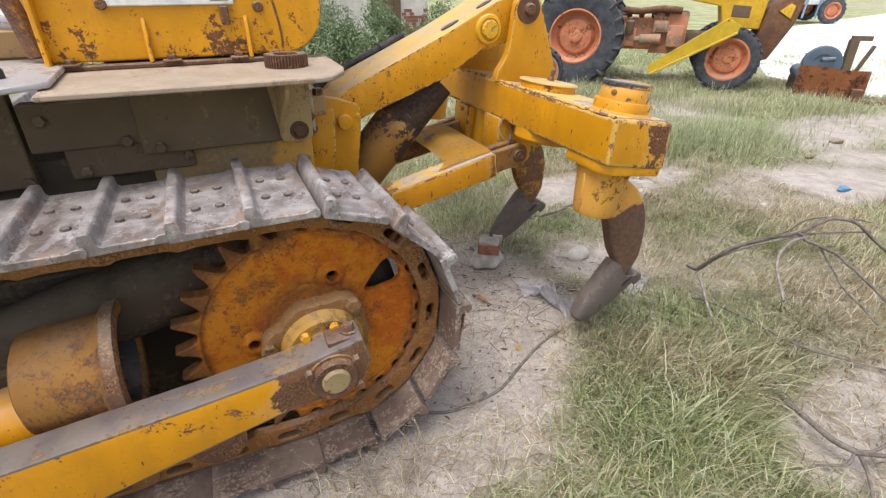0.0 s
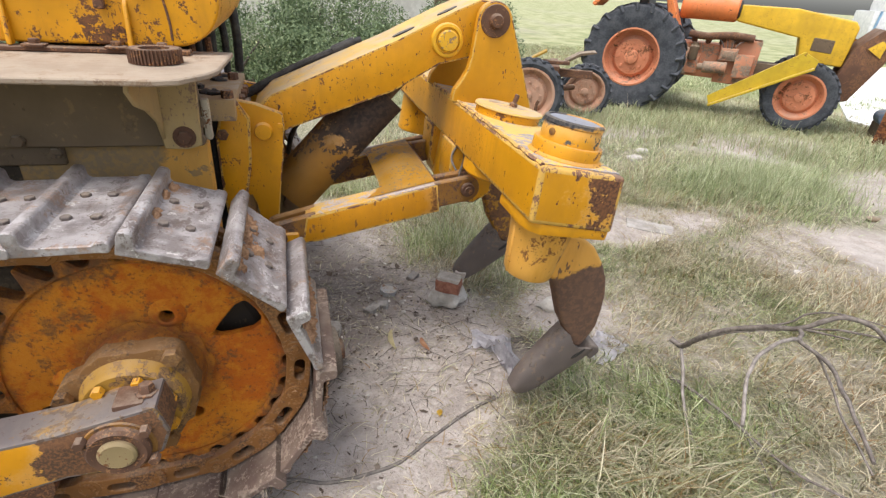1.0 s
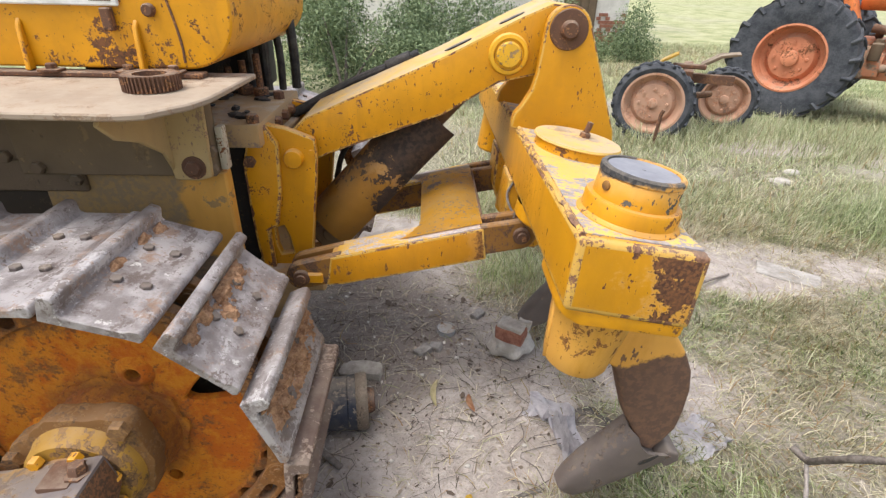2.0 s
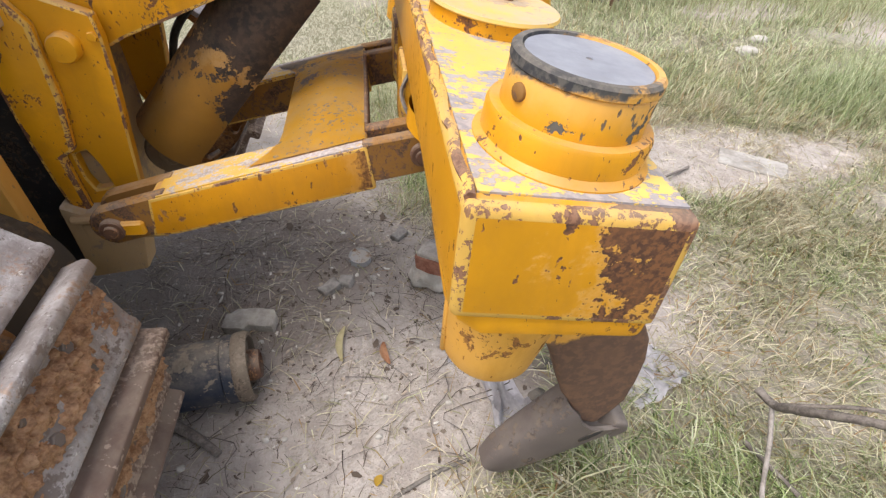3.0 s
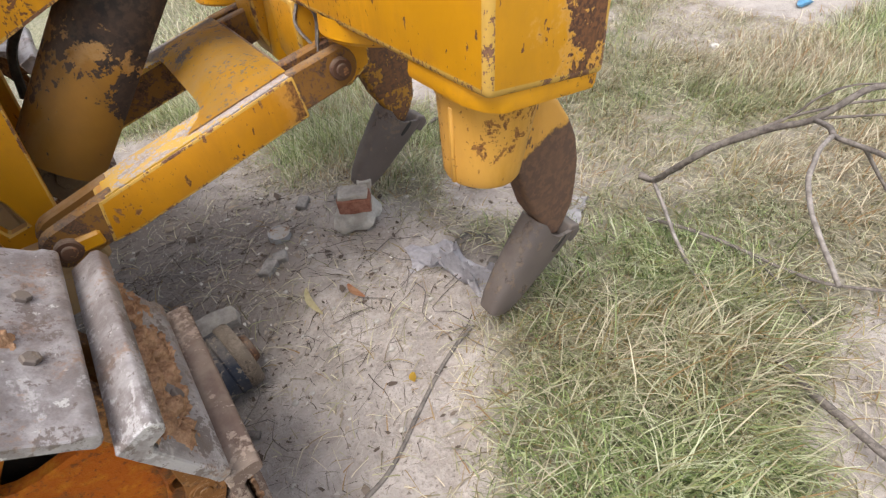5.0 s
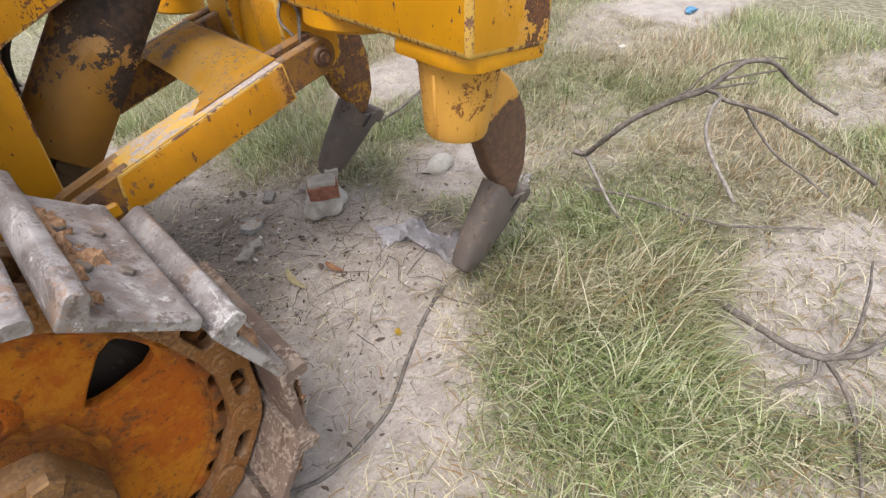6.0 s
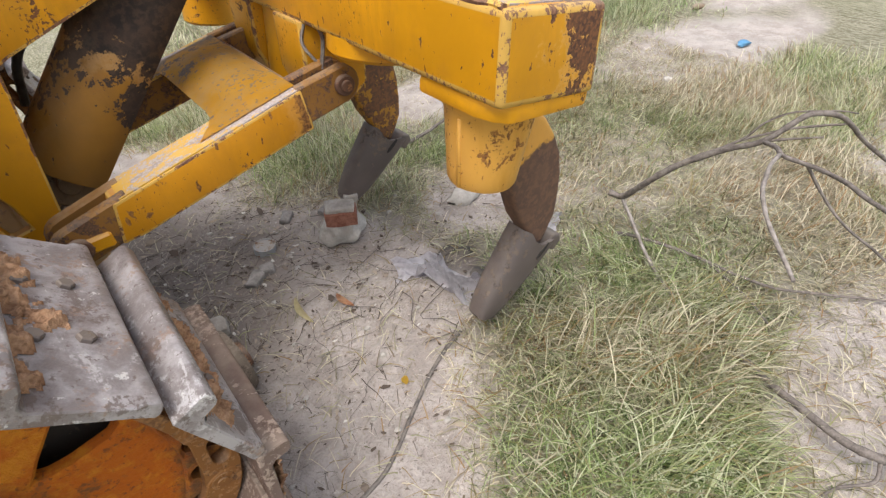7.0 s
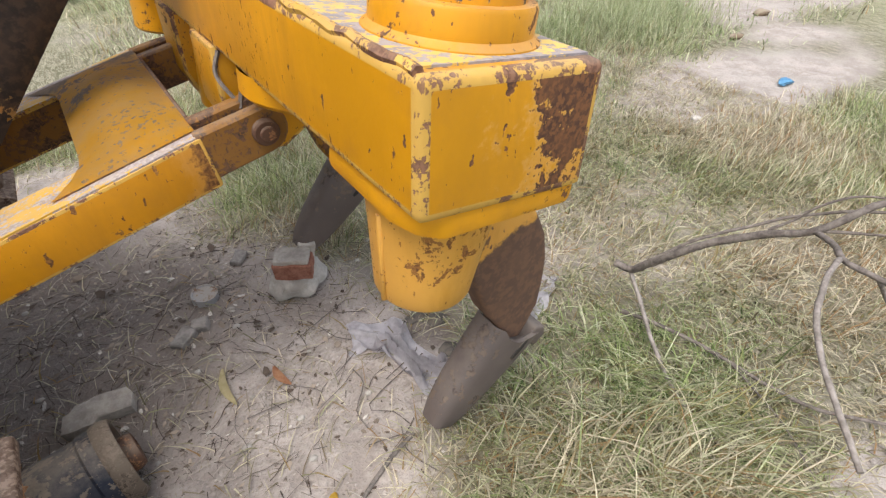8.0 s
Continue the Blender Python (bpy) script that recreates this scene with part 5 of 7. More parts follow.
def build_beam():
    bm = B()
    prism(bm, BEAM, 1.405, 3.55)
    soften(bm, 0.015, 3, 1, 30)
    beam = part("beam", bm, [yellow_beam, yellow_edge], ripper, "thick yellow box beam with chipped corners", 50)
    # scraped top sheet, a touch proud
    bm = B()
    box(bm, -0.130, 0.132, 1.430, 3.52, -0.010, 0.003, on_beam(0, 0))
    part("top_sheet", bm, yellow_scraped, beam, "top face scraped down to grey primer")
    # bead along the top front edge
    bm = B()
    e = on_beam(-0.139, 0) @ Vector((0, 0, 0))
    pipe(bm, [(e.x + 0.003 * math.sin(k * 1.7), 1.42 + 0.03 * k, e.z + 0.002 * math.sin(k * 2.9)) for k in range(70)], 0.0075, 6)
    part("weld_bead", bm, yellow_edge, beam)
    # tall cap over the end pivot
    bm = B()
    m = on_beam(0.006, 1.560)
    lathe(bm, [(0.121, -0.01), (0.118, 0.005), (0.112, 0.010), (0.109, 0.013), (0.109, 0.043), (0.106, 0.049), (0.092, 0.050)], 48, m)
    collar = part("collar", bm, yellow_smooth, beam)
    bm = B()
    lathe(bm, [(0.093, 0.040), (0.0925, 0.096), (0.090, 0.100), (0.094, 0.103), (0.094, 0.114), (0.090, 0.118), (0.082, 0.118), (0.080, 0.113), (0.0, 0.113)], 52, m)
    cap = part("cap", bm, worn("cap_paint", YEL, under=(0.035, 0.035, 0.04), rust=(0.10, 0.09, 0.08), chips=0.548, grain=16, dust=0.2, rough=0.4,
                               peel=(2, 1.270, 1.282), ragged=0.10), collar, "yellow pivot cap with black rim")
    bm = B()
    lathe(bm, [(0.004, 0.1125), (0.0045, 0.1148), (0.079, 0.1148)], 44, m)
    part("lid", bm, dark_glass, collar, "flat grey lid plate")
    bm = B()
    lathe(bm, [(0.0, 0.005), (0.008, 0.005), (0.011, 0.003), (0.012, -0.004)], 14, m @ Matrix.Rotation(radians(202), 4, "Z") @ pose(0.0925, 0, 0.078, 0, 90))
    part("plug", bm, yellow_rusty, collar, "small rusty plug")
    bolts("screw", [m @ Matrix.Rotation(radians(10), 4, "Z") @ pose(0.092, 0, 0.09, 0, 90)], 0.011, 0.016, rusty, collar)
    # low cap with a bolt
    bm = B()
    m = on_beam(0.014, 2.07)
    lathe(bm, [(0.137, -0.005), (0.130, 0.004), (0.130, 0.032), (0.0, 0.034)], 40, m)
    c2 = part("flat_cap", bm, yellow_smooth, beam)
    bm = B()
    lathe(bm, [(0.136, 0.031), (0.139, 0.034), (0.136, 0.040), (0.0, 0.041)], 44, m)
    part("cover_disc", bm, yellow_topside, c2, "dusty flat cover disc")
    bm = B()
    mm = m @ Matrix.Translation((0.03, 0.03, 0.04)) @ pose(0, 0, 0, 0, 8)
    hexbolt(bm, mm, 0.018, 0.016)
    lathe(bm, [(0.010, 0.0), (0.010, 0.05), (0.0, 0.052)], 10, mm)
    part("stud", bm, rusty, c2, "rusty stud with nut")
    # plates that carry the top link
    for y in (2.25, 2.655):
        bm = B()
        arcs = [(1.445 + 0.073 * math.cos(radians(a)), 1.505 + 0.073 * math.sin(radians(a))) for a in range(20, 176, 15)]
        out = [(1.285, 1.190), (1.292, 1.235), (1.318, 1.268), (1.345, 1.315), (1.358, 1.37), (1.366, 1.45)][::-1]
        out = [(1.658, 1.105), (1.645, 1.18), (1.60, 1.30)] + arcs + out
        prism(bm, out, y, y + 0.042)
        soften(bm, 0.006, 2, 1)
        lug = part("lug_plate", bm, [yellow, yellow_edge], ripper, "upright yellow lug plate welded to the beam")
        if y < 2.5:
            bm = B()
            m = pose(1.445, 2.252, 1.505, 90)
            lathe(bm, [(0.0, 0.028), (0.022, 0.028), (0.028, 0.020), (0.030, 0.010), (0.060, 0.008), (0.064, 0.0)], 28, m)
            part("pin", bm, rusty, lug, "rusty pin head with washer")
            bm = B()
            rod(bm, (1.445, 2.26, 1.505), (1.445, 2.69, 1.505), 0.03)
            part("pin_shaft", bm, rusty, lug)
    # pocket under the near end
    bm = B()
    md = lambda y, h: Matrix.Translation((1.44, y, 0.98)) @ Matrix.Rotation(TILT_B, 4, "Y") @ Matrix.Translation((0, 0, h))
    prism(bm, [(-0.10, -0.150), (0.140, -0.150), (0.142, 0.13), (0.06, 0.165), (-0.06, 0.165), (-0.140, 0.10), (-0.142, -0.08), (-0.128, -0.125)], -0.030, 0.012, "z", md(1.562, -0.0))
    soften(bm, 0.012, 2)
    fl = part("pocket_flange", bm, yellow, beam)
    bm = B()
    m = md(1.560, -0.028) @ Matrix.Translation((-0.012, 0, 0))
    lathe(bm, [(0.108, 0.005), (0.114, -0.008), (0.112, -0.016), (0.107, -0.024), (0.102, -0.06), (0.090, -0.16), (0.086, -0.195), (0.080, -0.206), (0.0, -0.206)], 44, m)
    rod(bm, m @ Vector((-0.085, -0.012, -0.200)), m @ Vector((-0.103, -0.012, -0.03)), 0.006, seg=8)
    part("pocket", bm, worn("pocket_paint", (0.63, 0.29, 0.007), under=(0.13, 0.055, 0.022), rust=(0.30, 0.13, 0.035), chips=0.555, dust=0.3, specks=0.66, dents=0.4, peel=(2, 0.748, 0.735), ragged=0.06), fl, "round shank pocket", 45)
    # collar under the empty pocket, and the middle pocket
    for y, r, h in ((2.0, 0.148, 0.035), (2.48, 0.115, 0.22), (3.38, 0.115, 0.22)):
        bm = B()
        m = md(y, -0.0) @ Matrix.Translation((-0.01, 0, 0))
        lathe(bm, [(r, 0.02), (r, -h + 0.01), (r - 0.01, -h), (0, -h)], 36, m)
        part("pocket", bm, yellow, beam)
    # hanging clevis boxes behind the lower arms
    for y in (2.19, 2.54):
        bm = B()
        prism(bm, [(1.285, 1.02), (1.50, 0.99), (1.48, 0.79), (1.40, 0.745), (1.31, 0.76), (1.275, 0.86)], y, y + 0.17)
        soften(bm, 0.010, 2, 1)
        part("clevis", bm, [yellow, yellow_edge], ripper)


def build_shank(dx, yc, dz, paint):
    """A curved shank with its tooth, hung from a pocket."""
    top = new("shank")
    top.parent = ripper
    top.matrix_basis = Matrix.Translation((1.40 + dx, yc, 1.40 + dz))
    s = lambda pts: [(x - 1.40, z - 1.40) for x, z in pts]
    bm = B()
    prism(bm, s([(1.42, 0.87), (1.52, 0.87), (1.62, 0.845), (1.685, 0.795), (1.732, 0.725), (1.765, 0.655), (1.779, 0.58), (1.779, 0.50), (1.772, 0.425), (1.745, 0.375), (1.715, 0.33), (1.665, 0.35), (1.635, 0.425), (1.600, 0.485),
                  (1.575, 0.56), (1.552, 0.63), (1.530, 0.675), (1.49, 0.70), (1.42, 0.725)]), -0.010, 0.060)
    soften(bm, 0.016, 3)
    ob = link("shank_body", bm, paint, top, "curved shank, yellow above and bare dark steel below", 60)
    # the tooth is a round-cornered sleeve that opens at its upper end: stations of (front x, z), (back x, z), half width
    bm = B()
    stations = [((1.448, 0.128), (1.478, 0.106), 0.022), ((1.438, 0.150), (1.510, 0.106), 0.034), ((1.455, 0.195), (1.565, 0.132), 0.041), ((1.500, 0.265), (1.635, 0.178), 0.046),
                ((1.553, 0.333), (1.705, 0.229), 0.051), ((1.598, 0.388), (1.755, 0.267), 0.054), ((1.630, 0.425), (1.797, 0.302), 0.055)]
    rings, seg = [], 28
    for k, ((fx, fz), (rx, rz), hw) in enumerate(stations):
        ring_ = []
        for i in range(seg):
            a = 2 * math.pi * i / seg
            c, n = math.cos(a), math.sin(a)
            c, n = math.copysign(abs(c) ** 0.62, c), math.copysign(abs(n) ** 0.62, n)
            x, z = (fx + rx) / 2 + c * (fx - rx) / 2, (fz + rz) / 2 + c * (fz - rz) / 2
            if k == len(stations) - 1:
                # the mouth dips at both sides between front lip and tail
                dip = 0.030 * max(0, 1 - (abs(c - 0.1) / 0.6) ** 2)
                x, z = x - 0.62 * dip, z - 0.78 * dip
            ring_.append(bm.verts.new((x - 1.40 + 0.002 * noise.noise(Vector((x * 50, n * 3, z * 50))), (hw + 0.004) * n + 0.028, z - 1.40)))
        rings.append(ring_)
    for lo, hi in zip(rings, rings[1:]):
        for i in range(seg):
            j = (i + 1) % seg
            bm.faces.new((lo[i], lo[j], hi[j], hi[i]))
    bm.faces.new(rings[0])
    lip = rings[-1]
    well = [bm.verts.new((0.30 + 0.80 * (v.co.x - 0.30), 0.028 + 0.80 * (v.co.y - 0.028), -1.06 + 0.80 * (v.co.z + 1.06))) for v in lip]
    floor_ = bm.verts.new((0.27, 0.028, -1.12))
    for i in range(seg):
        j = (i + 1) % seg
        bm.faces.new((lip[i], lip[j], well[j], well[i]))
        bm.faces.new((well[i], well[j], floor_))
    t = link("tooth", bm, dark_steel, top, "worn bare steel ripper tooth")
    bm = B()
    prism(bm, s([(1.735, 0.300), (1.775, 0.262), (1.812, 0.292), (1.806, 0.322), (1.772, 0.338)]), -0.018, 0.074)
    soften(bm, 0.010, 3)
    link("tail_lug", bm, dark_steel, t)
    bm = B()
    mm = Matrix.Translation((0.300, -0.0295, -1.085)) @ Matrix.Rotation(radians(-38), 4, "Y")
    prism(bm, [(0.036 * math.cos(a), 0.008 * math.sin(a)) for a in (2 * math.pi * i / 14 for i in range(14))], -0.003, 0.004, "y", mm)
    link("keeper_hole", bm, black_metal, t)
    return top


def build_links():
    # lower arms
    for y0, y1, paint, label in ((2.05, 2.165, yellow_arm, "yellow lower arm with scraped top edge"), (2.62, 2.735, yellow_rusty, "rust-browned yellow lower arm")):
        bm = B()
        top = lambda x: 0.775 + 0.226 * (x - 0.66)
        prism(bm, [(0.66, top(0.66)), (1.19, top(1.19)), (1.205, 0.775), (0.70, 0.668), (0.64, 0.664)], y0, y1)
        soften(bm, 0.008, 2, 1)
        arm = part("lower_arm", bm, [paint, yellow_edge], ripper, label)
        bm = B()
        prism(bm, [(0.68, top(0.68) - 0.004), (1.18, top(1.18) - 0.004), (1.18, top(1.18) + 0.003), (0.68, top(0.68) + 0.003)], y0 + 0.004, y1 - 0.004)
        part("top_face", bm, arm_top, arm, "top face scraped pale")
        for lo, hi in ((1.175, 1.37), (0.505, 0.70)):
            for ya in ((y0 + 0.004, y0 + 0.038), (y1 - 0.038, y1 - 0.004)):
                bm = B()
                r = 0.05
                cx = hi - r if lo > 1 else lo + r
                cz = top(cx) - 0.055
                sgn = 1 if lo > 1 else -1
                arcp = [(cx + sgn * 0.055 * math.cos(radians(a)), cz + 0.055 * math.sin(radians(a))) for a in range(-80, 81, 20)]
                flat = lo if lo > 1 else hi
                prism(bm, arcp + [(flat, top(flat) + 0.006), (flat, top(flat) - 0.105)], *ya)
                soften(bm, 0.006, 1)
                part("fork_plate", bm, yellow_rusty, arm, "rusted fork end")
            bm = B()
            rod(bm, (cx, y0 - 0.012, cz), (cx, y1 + 0.012, cz), 0.030)
            rod(bm, (cx, y0 - 0.020, cz), (cx, y0, cz), 0.017)
            part("pin", bm, rusty, arm)
        bm = B()
        box(bm, 0.545, 0.63, y0 - 0.008, y0 + 0.02, 0.675, 0.715, Matrix.Identity(4))
        soften(bm, 0.006)
        part("keeper", bm, yellow, arm)
    # scoop plate between the lower arms
    bm = B()
    n, k = 14, 8
    rows = []
    for i in range(n + 1):
        f = i / n
        y = 2.08 + 0.62 * f
        g = abs(2 * f - 1)
        left = 0.972 - 0.07 * max(0, (g - 0.62) / 0.38) ** 2
        rows.append([bm.verts.new((left + (1.185 - left) * j / k, y, 0.776 + 0.226 * (left + (1.185 - left) * j / k - 0.66) + 0.006 + 0.03 * math.sin(math.pi * j / k) * (1 - g ** 4))) for j in range(k + 1)])
    for a, b in zip(rows, rows[1:]):
        for j in range(k):
            bm.faces.new((a[j], a[j + 1], b[j + 1], b[j]))
    bmesh.ops.solidify(bm, geom=bm.faces[:], thickness=0.014)
    part("bridge_plate", bm, bridge_paint, ripper, "bent yellow plate bridging the lower arms")
    bm = B()
    box(bm, 1.175, 1.195, 2.16, 2.63, 0.77, 0.90)
    soften(bm, 0.004)
    part("cross_plate", bm, rusty, ripper)
    # top link
    bm = B()
    nearp = [(0.475, 1.035), (0.50, 1.008), (0.545, 1.02), (0.63, 1.062), (1.05, 1.213), (1.24, 1.325), (1.36, 1.352), (1.43, 1.375), (1.49, 1.45), (1.495, 1.53), (1.46, 1.575),
             (1.40, 1.578), (1.30, 1.535), (1.045, 1.408), (0.56, 1.195), (0.49, 1.13), (0.47, 1.08)]
    prism(bm, nearp, 2.315, 2.635)
    soften(bm, 0.008, 2, 1)
    for f in bm.faces:
        f.normal_update()
        if f.normal.z > 0.6:
            f.material_index = 2
    link_ = part("top_link", bm, [yellow, yellow_edge, yellow_topside], ripper, "heavy yellow top link with dusty upper face", 50)
    bm = B()
    m = pose(1.266, 2.314, 1.42, 90)
    lathe(bm, [(0.068, -0.02), (0.068, 0.006), (0.063, 0.014), (0.052, 0.016), (0.048, 0.008), (0.040, 0.008)], 32, m)
    boss = part("boss", bm, yellow_sheet, link_)
    bm = B()
    lathe(bm, [(0.042, -0.01), (0.042, 0.024), (0.037, 0.030), (0.0, 0.031)], 28, m)
    part("pin", bm, yellow_sheet, boss, "round pin end in the boss")
    for x, z, w in ((1.10, 1.437, 0.05), (1.28, 1.525, 0.045)):
        bm = B()
        mm = Matrix.Translation((x, 2.48, z + 0.0005)) @ Matrix.Rotation(-0.43, 4, "Y")
        prism(bm, [(w * math.cos(a) * 1.0, 0.022 * math.sin(a) - 0.09) for a in (2 * math.pi * i / 14 for i in range(14))], 0.0, 0.003, "z", mm)
        part("slot", bm, black_metal, link_, "dark slot through the upper face")
    # lift cylinder and its shield
    bm = B()
    a, b = Vector((0.60, 2.475, 0.70)), Vector((1.262, 2.475, 1.412))
    d = (b - a).normalized()
    rod(bm, a, a + d * 0.60, 0.072, seg=24)
    rod(bm, a + d * 0.58, b, 0.036, seg=20)
    rod(bm, (0.60, 2.40, 0.70), (0.60, 2.55, 0.70), 0.075, seg=24)
    rod(bm, (0.60, 2.385, 0.70), (0.60, 2.565, 0.70), 0.032, seg=16)
    cyl = part("lift_cylinder", bm, grime, ripper, "dirty hydraulic cylinder")
    bm = B()
    m = between(a + d * 0.02, b)
    prof = [(0.128, 0.0), (0.128, 0.20), (0.128, 0.40), (0.128, 0.63)]
    lathe(bm, prof, 22, m, 0, (-10, 215))
    bmesh.ops.solidify(bm, geom=bm.faces[:], thickness=0.006)
    # turns dark brown past a ragged slanting line
    part("shield", bm, worn("shield_paint", (0.27, 0.125, 0.013), under=(0.026, 0.020, 0.017), rust=(0.062, 0.038, 0.026), chips=0.540, grain=11, dust=0.35, rough=0.6, peel=((0.75, 0.65), 1.275, 1.295), ragged=0.34), cyl,
         "curved shield, yellow below, dark brown above", 60)
    bm = B()
    pipe(bm, curve([(0.44, 2.64, 1.13), (0.54, 2.65, 1.182), (0.70, 2.66, 1.262), (0.84, 2.66, 1.32)]), 0.020, 10)
    rod(bm, (0.83, 2.66, 1.316), (0.93, 2.66, 1.360), 0.027)
    rod(bm, (0.92, 2.66, 1.356), (0.96, 2.66, 1.374), 0.018)
    part("hose", bm, hose_mat, ripper, "black hydraulic hose")
    bm = B()
    pipe(bm, curve([(0.60, 2.62, 0.86), (0.64, 2.63, 0.98), (0.74, 2.63, 1.08), (0.80, 2.62, 1.12)]), 0.012, 8)
    part("hose", bm, hose_mat, ripper)
    # straps tied round the arm end
    bm = B()
    pipe(bm, curve([(1.30, 2.13, 0.90), (1.325, 2.14, 0.98), (1.31, 2.15, 1.02)]), 0.006, 5)
    pipe(bm, curve([(1.31, 2.13, 0.89), (1.28, 2.18, 0.96), (1.30, 2.19, 1.01)]), 0.005, 5)
    part("wire", bm, bark, ripper)


def build_towers():
    for y, near in ((2.265, True), (2.655, False)):
        bm = B()
        out = [(0.425, 1.185), (0.50, 1.17), (0.598, 1.132), (0.602, 1.08), (0.592, 0.98), (0.572, 0.84), (0.548, 0.66), (0.535, 0.60), (0.37, 0.575), (0.385, 0.80), (0.40, 1.0)]
        hole = [(0.418, 0.785), (0.452, 0.795), (0.468, 0.75), (0.478, 0.68), (0.430, 0.672), (0.418, 0.71)]
        holed(bm, out, [hole], y, y + 0.035)
        soften(bm, 0.005, 1, 1)
        tw = part("tower_plate", bm, [yellow, yellow_edge], ripper, "upright yellow tower plate")
        if near:
            bm = B()
            m = pose(0.522, y, 1.066, 90)
            lathe(bm, [(0.034, -0.005), (0.034, 0.024), (0.030, 0.030), (0.0, 0.031)], 26, m)
            hexbolt(bm, pose(0.585, y, 1.085, 90), 0.012, 0.008)
            part("pin", bm, yellow, tw)
    bm = B()
    prism(bm, [(0.385, 1.175), (0.435, 1.188), (0.478, 1.12), (0.468, 0.95), (0.440, 0.81), (0.405, 0.79), (0.408, 0.60), (0.365, 0.595), (0.352, 0.72), (0.346, 0.85), (0.346, 1.05), (0.362, 1.10)], 2.234, 2.266)
    soften(bm, 0.010, 2, 1)
    part("tower_flange", bm, [yellow, yellow_edge], ripper, "thick yellow flange beside the tower")
    bm = B()
    box(bm, 0.41, 0.46, 2.30, 2.66, 0.50, 1.12)
    soften(bm, 0.005)
    part("back_plate", bm, yellow_dusty, ripper)
    bm = B()
    box(bm, 0.36, 0.56, 2.19, 2.31, 0.605, 0.63)
    box(bm, 0.38, 0.60, 2.20, 2.30, 0.54, 0.605)
    soften(bm, 0.008)
    part("tower_foot", bm, yellow_dusty, ripper)
    bm = B()
    prism(bm, [(0.335, 0.40), (0.50, 0.42), (0.53, 0.54), (0.40, 0.63), (0.345, 0.66)], 2.205, 2.285)
    soften(bm, 0.010, 2)
    part("tower_base", bm, yellow_dusty, ripper, "dirty yellow casting under the tower")
    bolts("bolt", [pose(0.40, 2.234, 1.145, 90), pose(0.375, 2.234, 1.06, 90)], 0.022, 0.016, rusty, ripper)


build_beam()
build_shank(0.0, 1.615, 0.0, shank_mat)
build_shank(0.0, 2.47, 0.055, shank_patchy)
build_links()
build_towers()

# ---- things on the ground ----


def floor_at(x, y):
    return float(rise(np.array(x), np.array(y)))


def build_canister():
    t = thing("oil_filter", "dented black and blue oil filter canister lying on the earth", "canister")
    p, q = Vector((0.50, 2.015, 0.106)), Vector((0.80, 2.060, 0.106))
    m = between(p, q)
    bm = B()
    lathe(bm, [(0.0, 0.0), (0.080, 0.0), (0.104, 0.02), (0.106, 0.10), (0.105, 0.18), (0.110, 0.186), (0.110, 0.215), (0.106, 0.22)], 36, m)
    part("shell", bm, blue_body, t)
    bm = B()
    lathe(bm, [(0.107, 0.212), (0.114, 0.222), (0.115, 0.250), (0.109, 0.262), (0.098, 0.262), (0.094, 0.250), (0.092, 0.230), (0.0, 0.228)], 36, m)
    for k in range(4):
        prism(bm, [(0.028, -0.018), (0.088, -0.006), (0.086, 0.012), (0.040, 0.016)], 0.228, 0.250 + 0.012 * math.sin(k * 2.3), "z", m @ Matrix.Rotation(radians(20 + 83 * k), 4, "Z"))
    part("rim", bm, worn("dusty_filter_rim", (0.15, 0.115, 0.085), under=(0.07, 0.05, 0.035), rust=(0.21, 0.16, 0.12), chips=0.52, dust=0.3, rough=0.9), t, "dusty ribbed end rim")
    bm = B()
    lathe(bm, [(0.050, 0.225), (0.052, 0.270), (0.046, 0.288), (0.036, 0.290), (0.032, 0.24)], 24, m)
    part("neck", bm, rusty, t)


def stone(name, c, size, seed, mat, label, category="stone", rough=0.35, group=""):
    bm = B()
    lump(bm, (0, 0, 0), size, seed, 2, rough)
    for v in bm.verts:
        v.co.z = max(v.co.z, -size[2] * 0.55)
    ob = link(name, bm, mat, None, "", 50)
    ob.location = (c[0], c[1], floor_at(c[0], c[1]) + size[2] * 0.45 + (c[2] if len(c) > 2 else 0))
    return tagged(ob, label, category, group)


def slab(name, c, dims, rot, mat, label, category="stone", seed=0):
    bm = B()
    box(bm, -dims[0] / 2, dims[0] / 2, -dims[1] / 2, dims[1] / 2, -dims[2] / 2, dims[2] / 2)
    bmesh.ops.subdivide_edges(bm, edges=bm.edges[:], cuts=3, use_grid_fill=True)
    for v in bm.verts:
        v.co += max(0.10 * min(dims), 0.007) * noise.noise_vector(v.co * 22 + Vector((seed, 0, 0)))
    soften(bm, 0.004)
    ob = link(name, bm, mat)
    ob.matrix_basis = pose(*c, *rot)
    return tagged(ob, label, category)


def shard(name, outline, z, thick, tilt, mat, label, category="stone", seed=0):
    """A flat broken piece with an uneven outline of (x, y) lying on the ground."""
    cx, cy = sum(p[0] for p in outline) / len(outline), sum(p[1] for p in outline) / len(outline)
    bm = B()
    fine = []
    for (ax, ay), (bx, by) in zip(outline, outline[1:] + outline[:1]):
        for k in range(4):
            p = Vector((ax + (bx - ax) * k / 4 - cx, ay + (by - ay) * k / 4 - cy, 0))
            p += 0.005 * noise.noise_vector(p * 60 + Vector((seed, 0, 0)))
            fine.append((p.x, p.y))
    prism(bm, fine, -thick / 2, thick / 2, "z")
    soften(bm, 0.006, 2)
    for v in bm.verts:
        v.co.z += 0.006 * noise.noise(v.co * 25 + Vector((seed, 3, 0)))
    ob = link(name, bm, mat, None, "", 50)
    ob.matrix_basis = pose(cx, cy, z, *tilt)
    return tagged(ob, label, category)


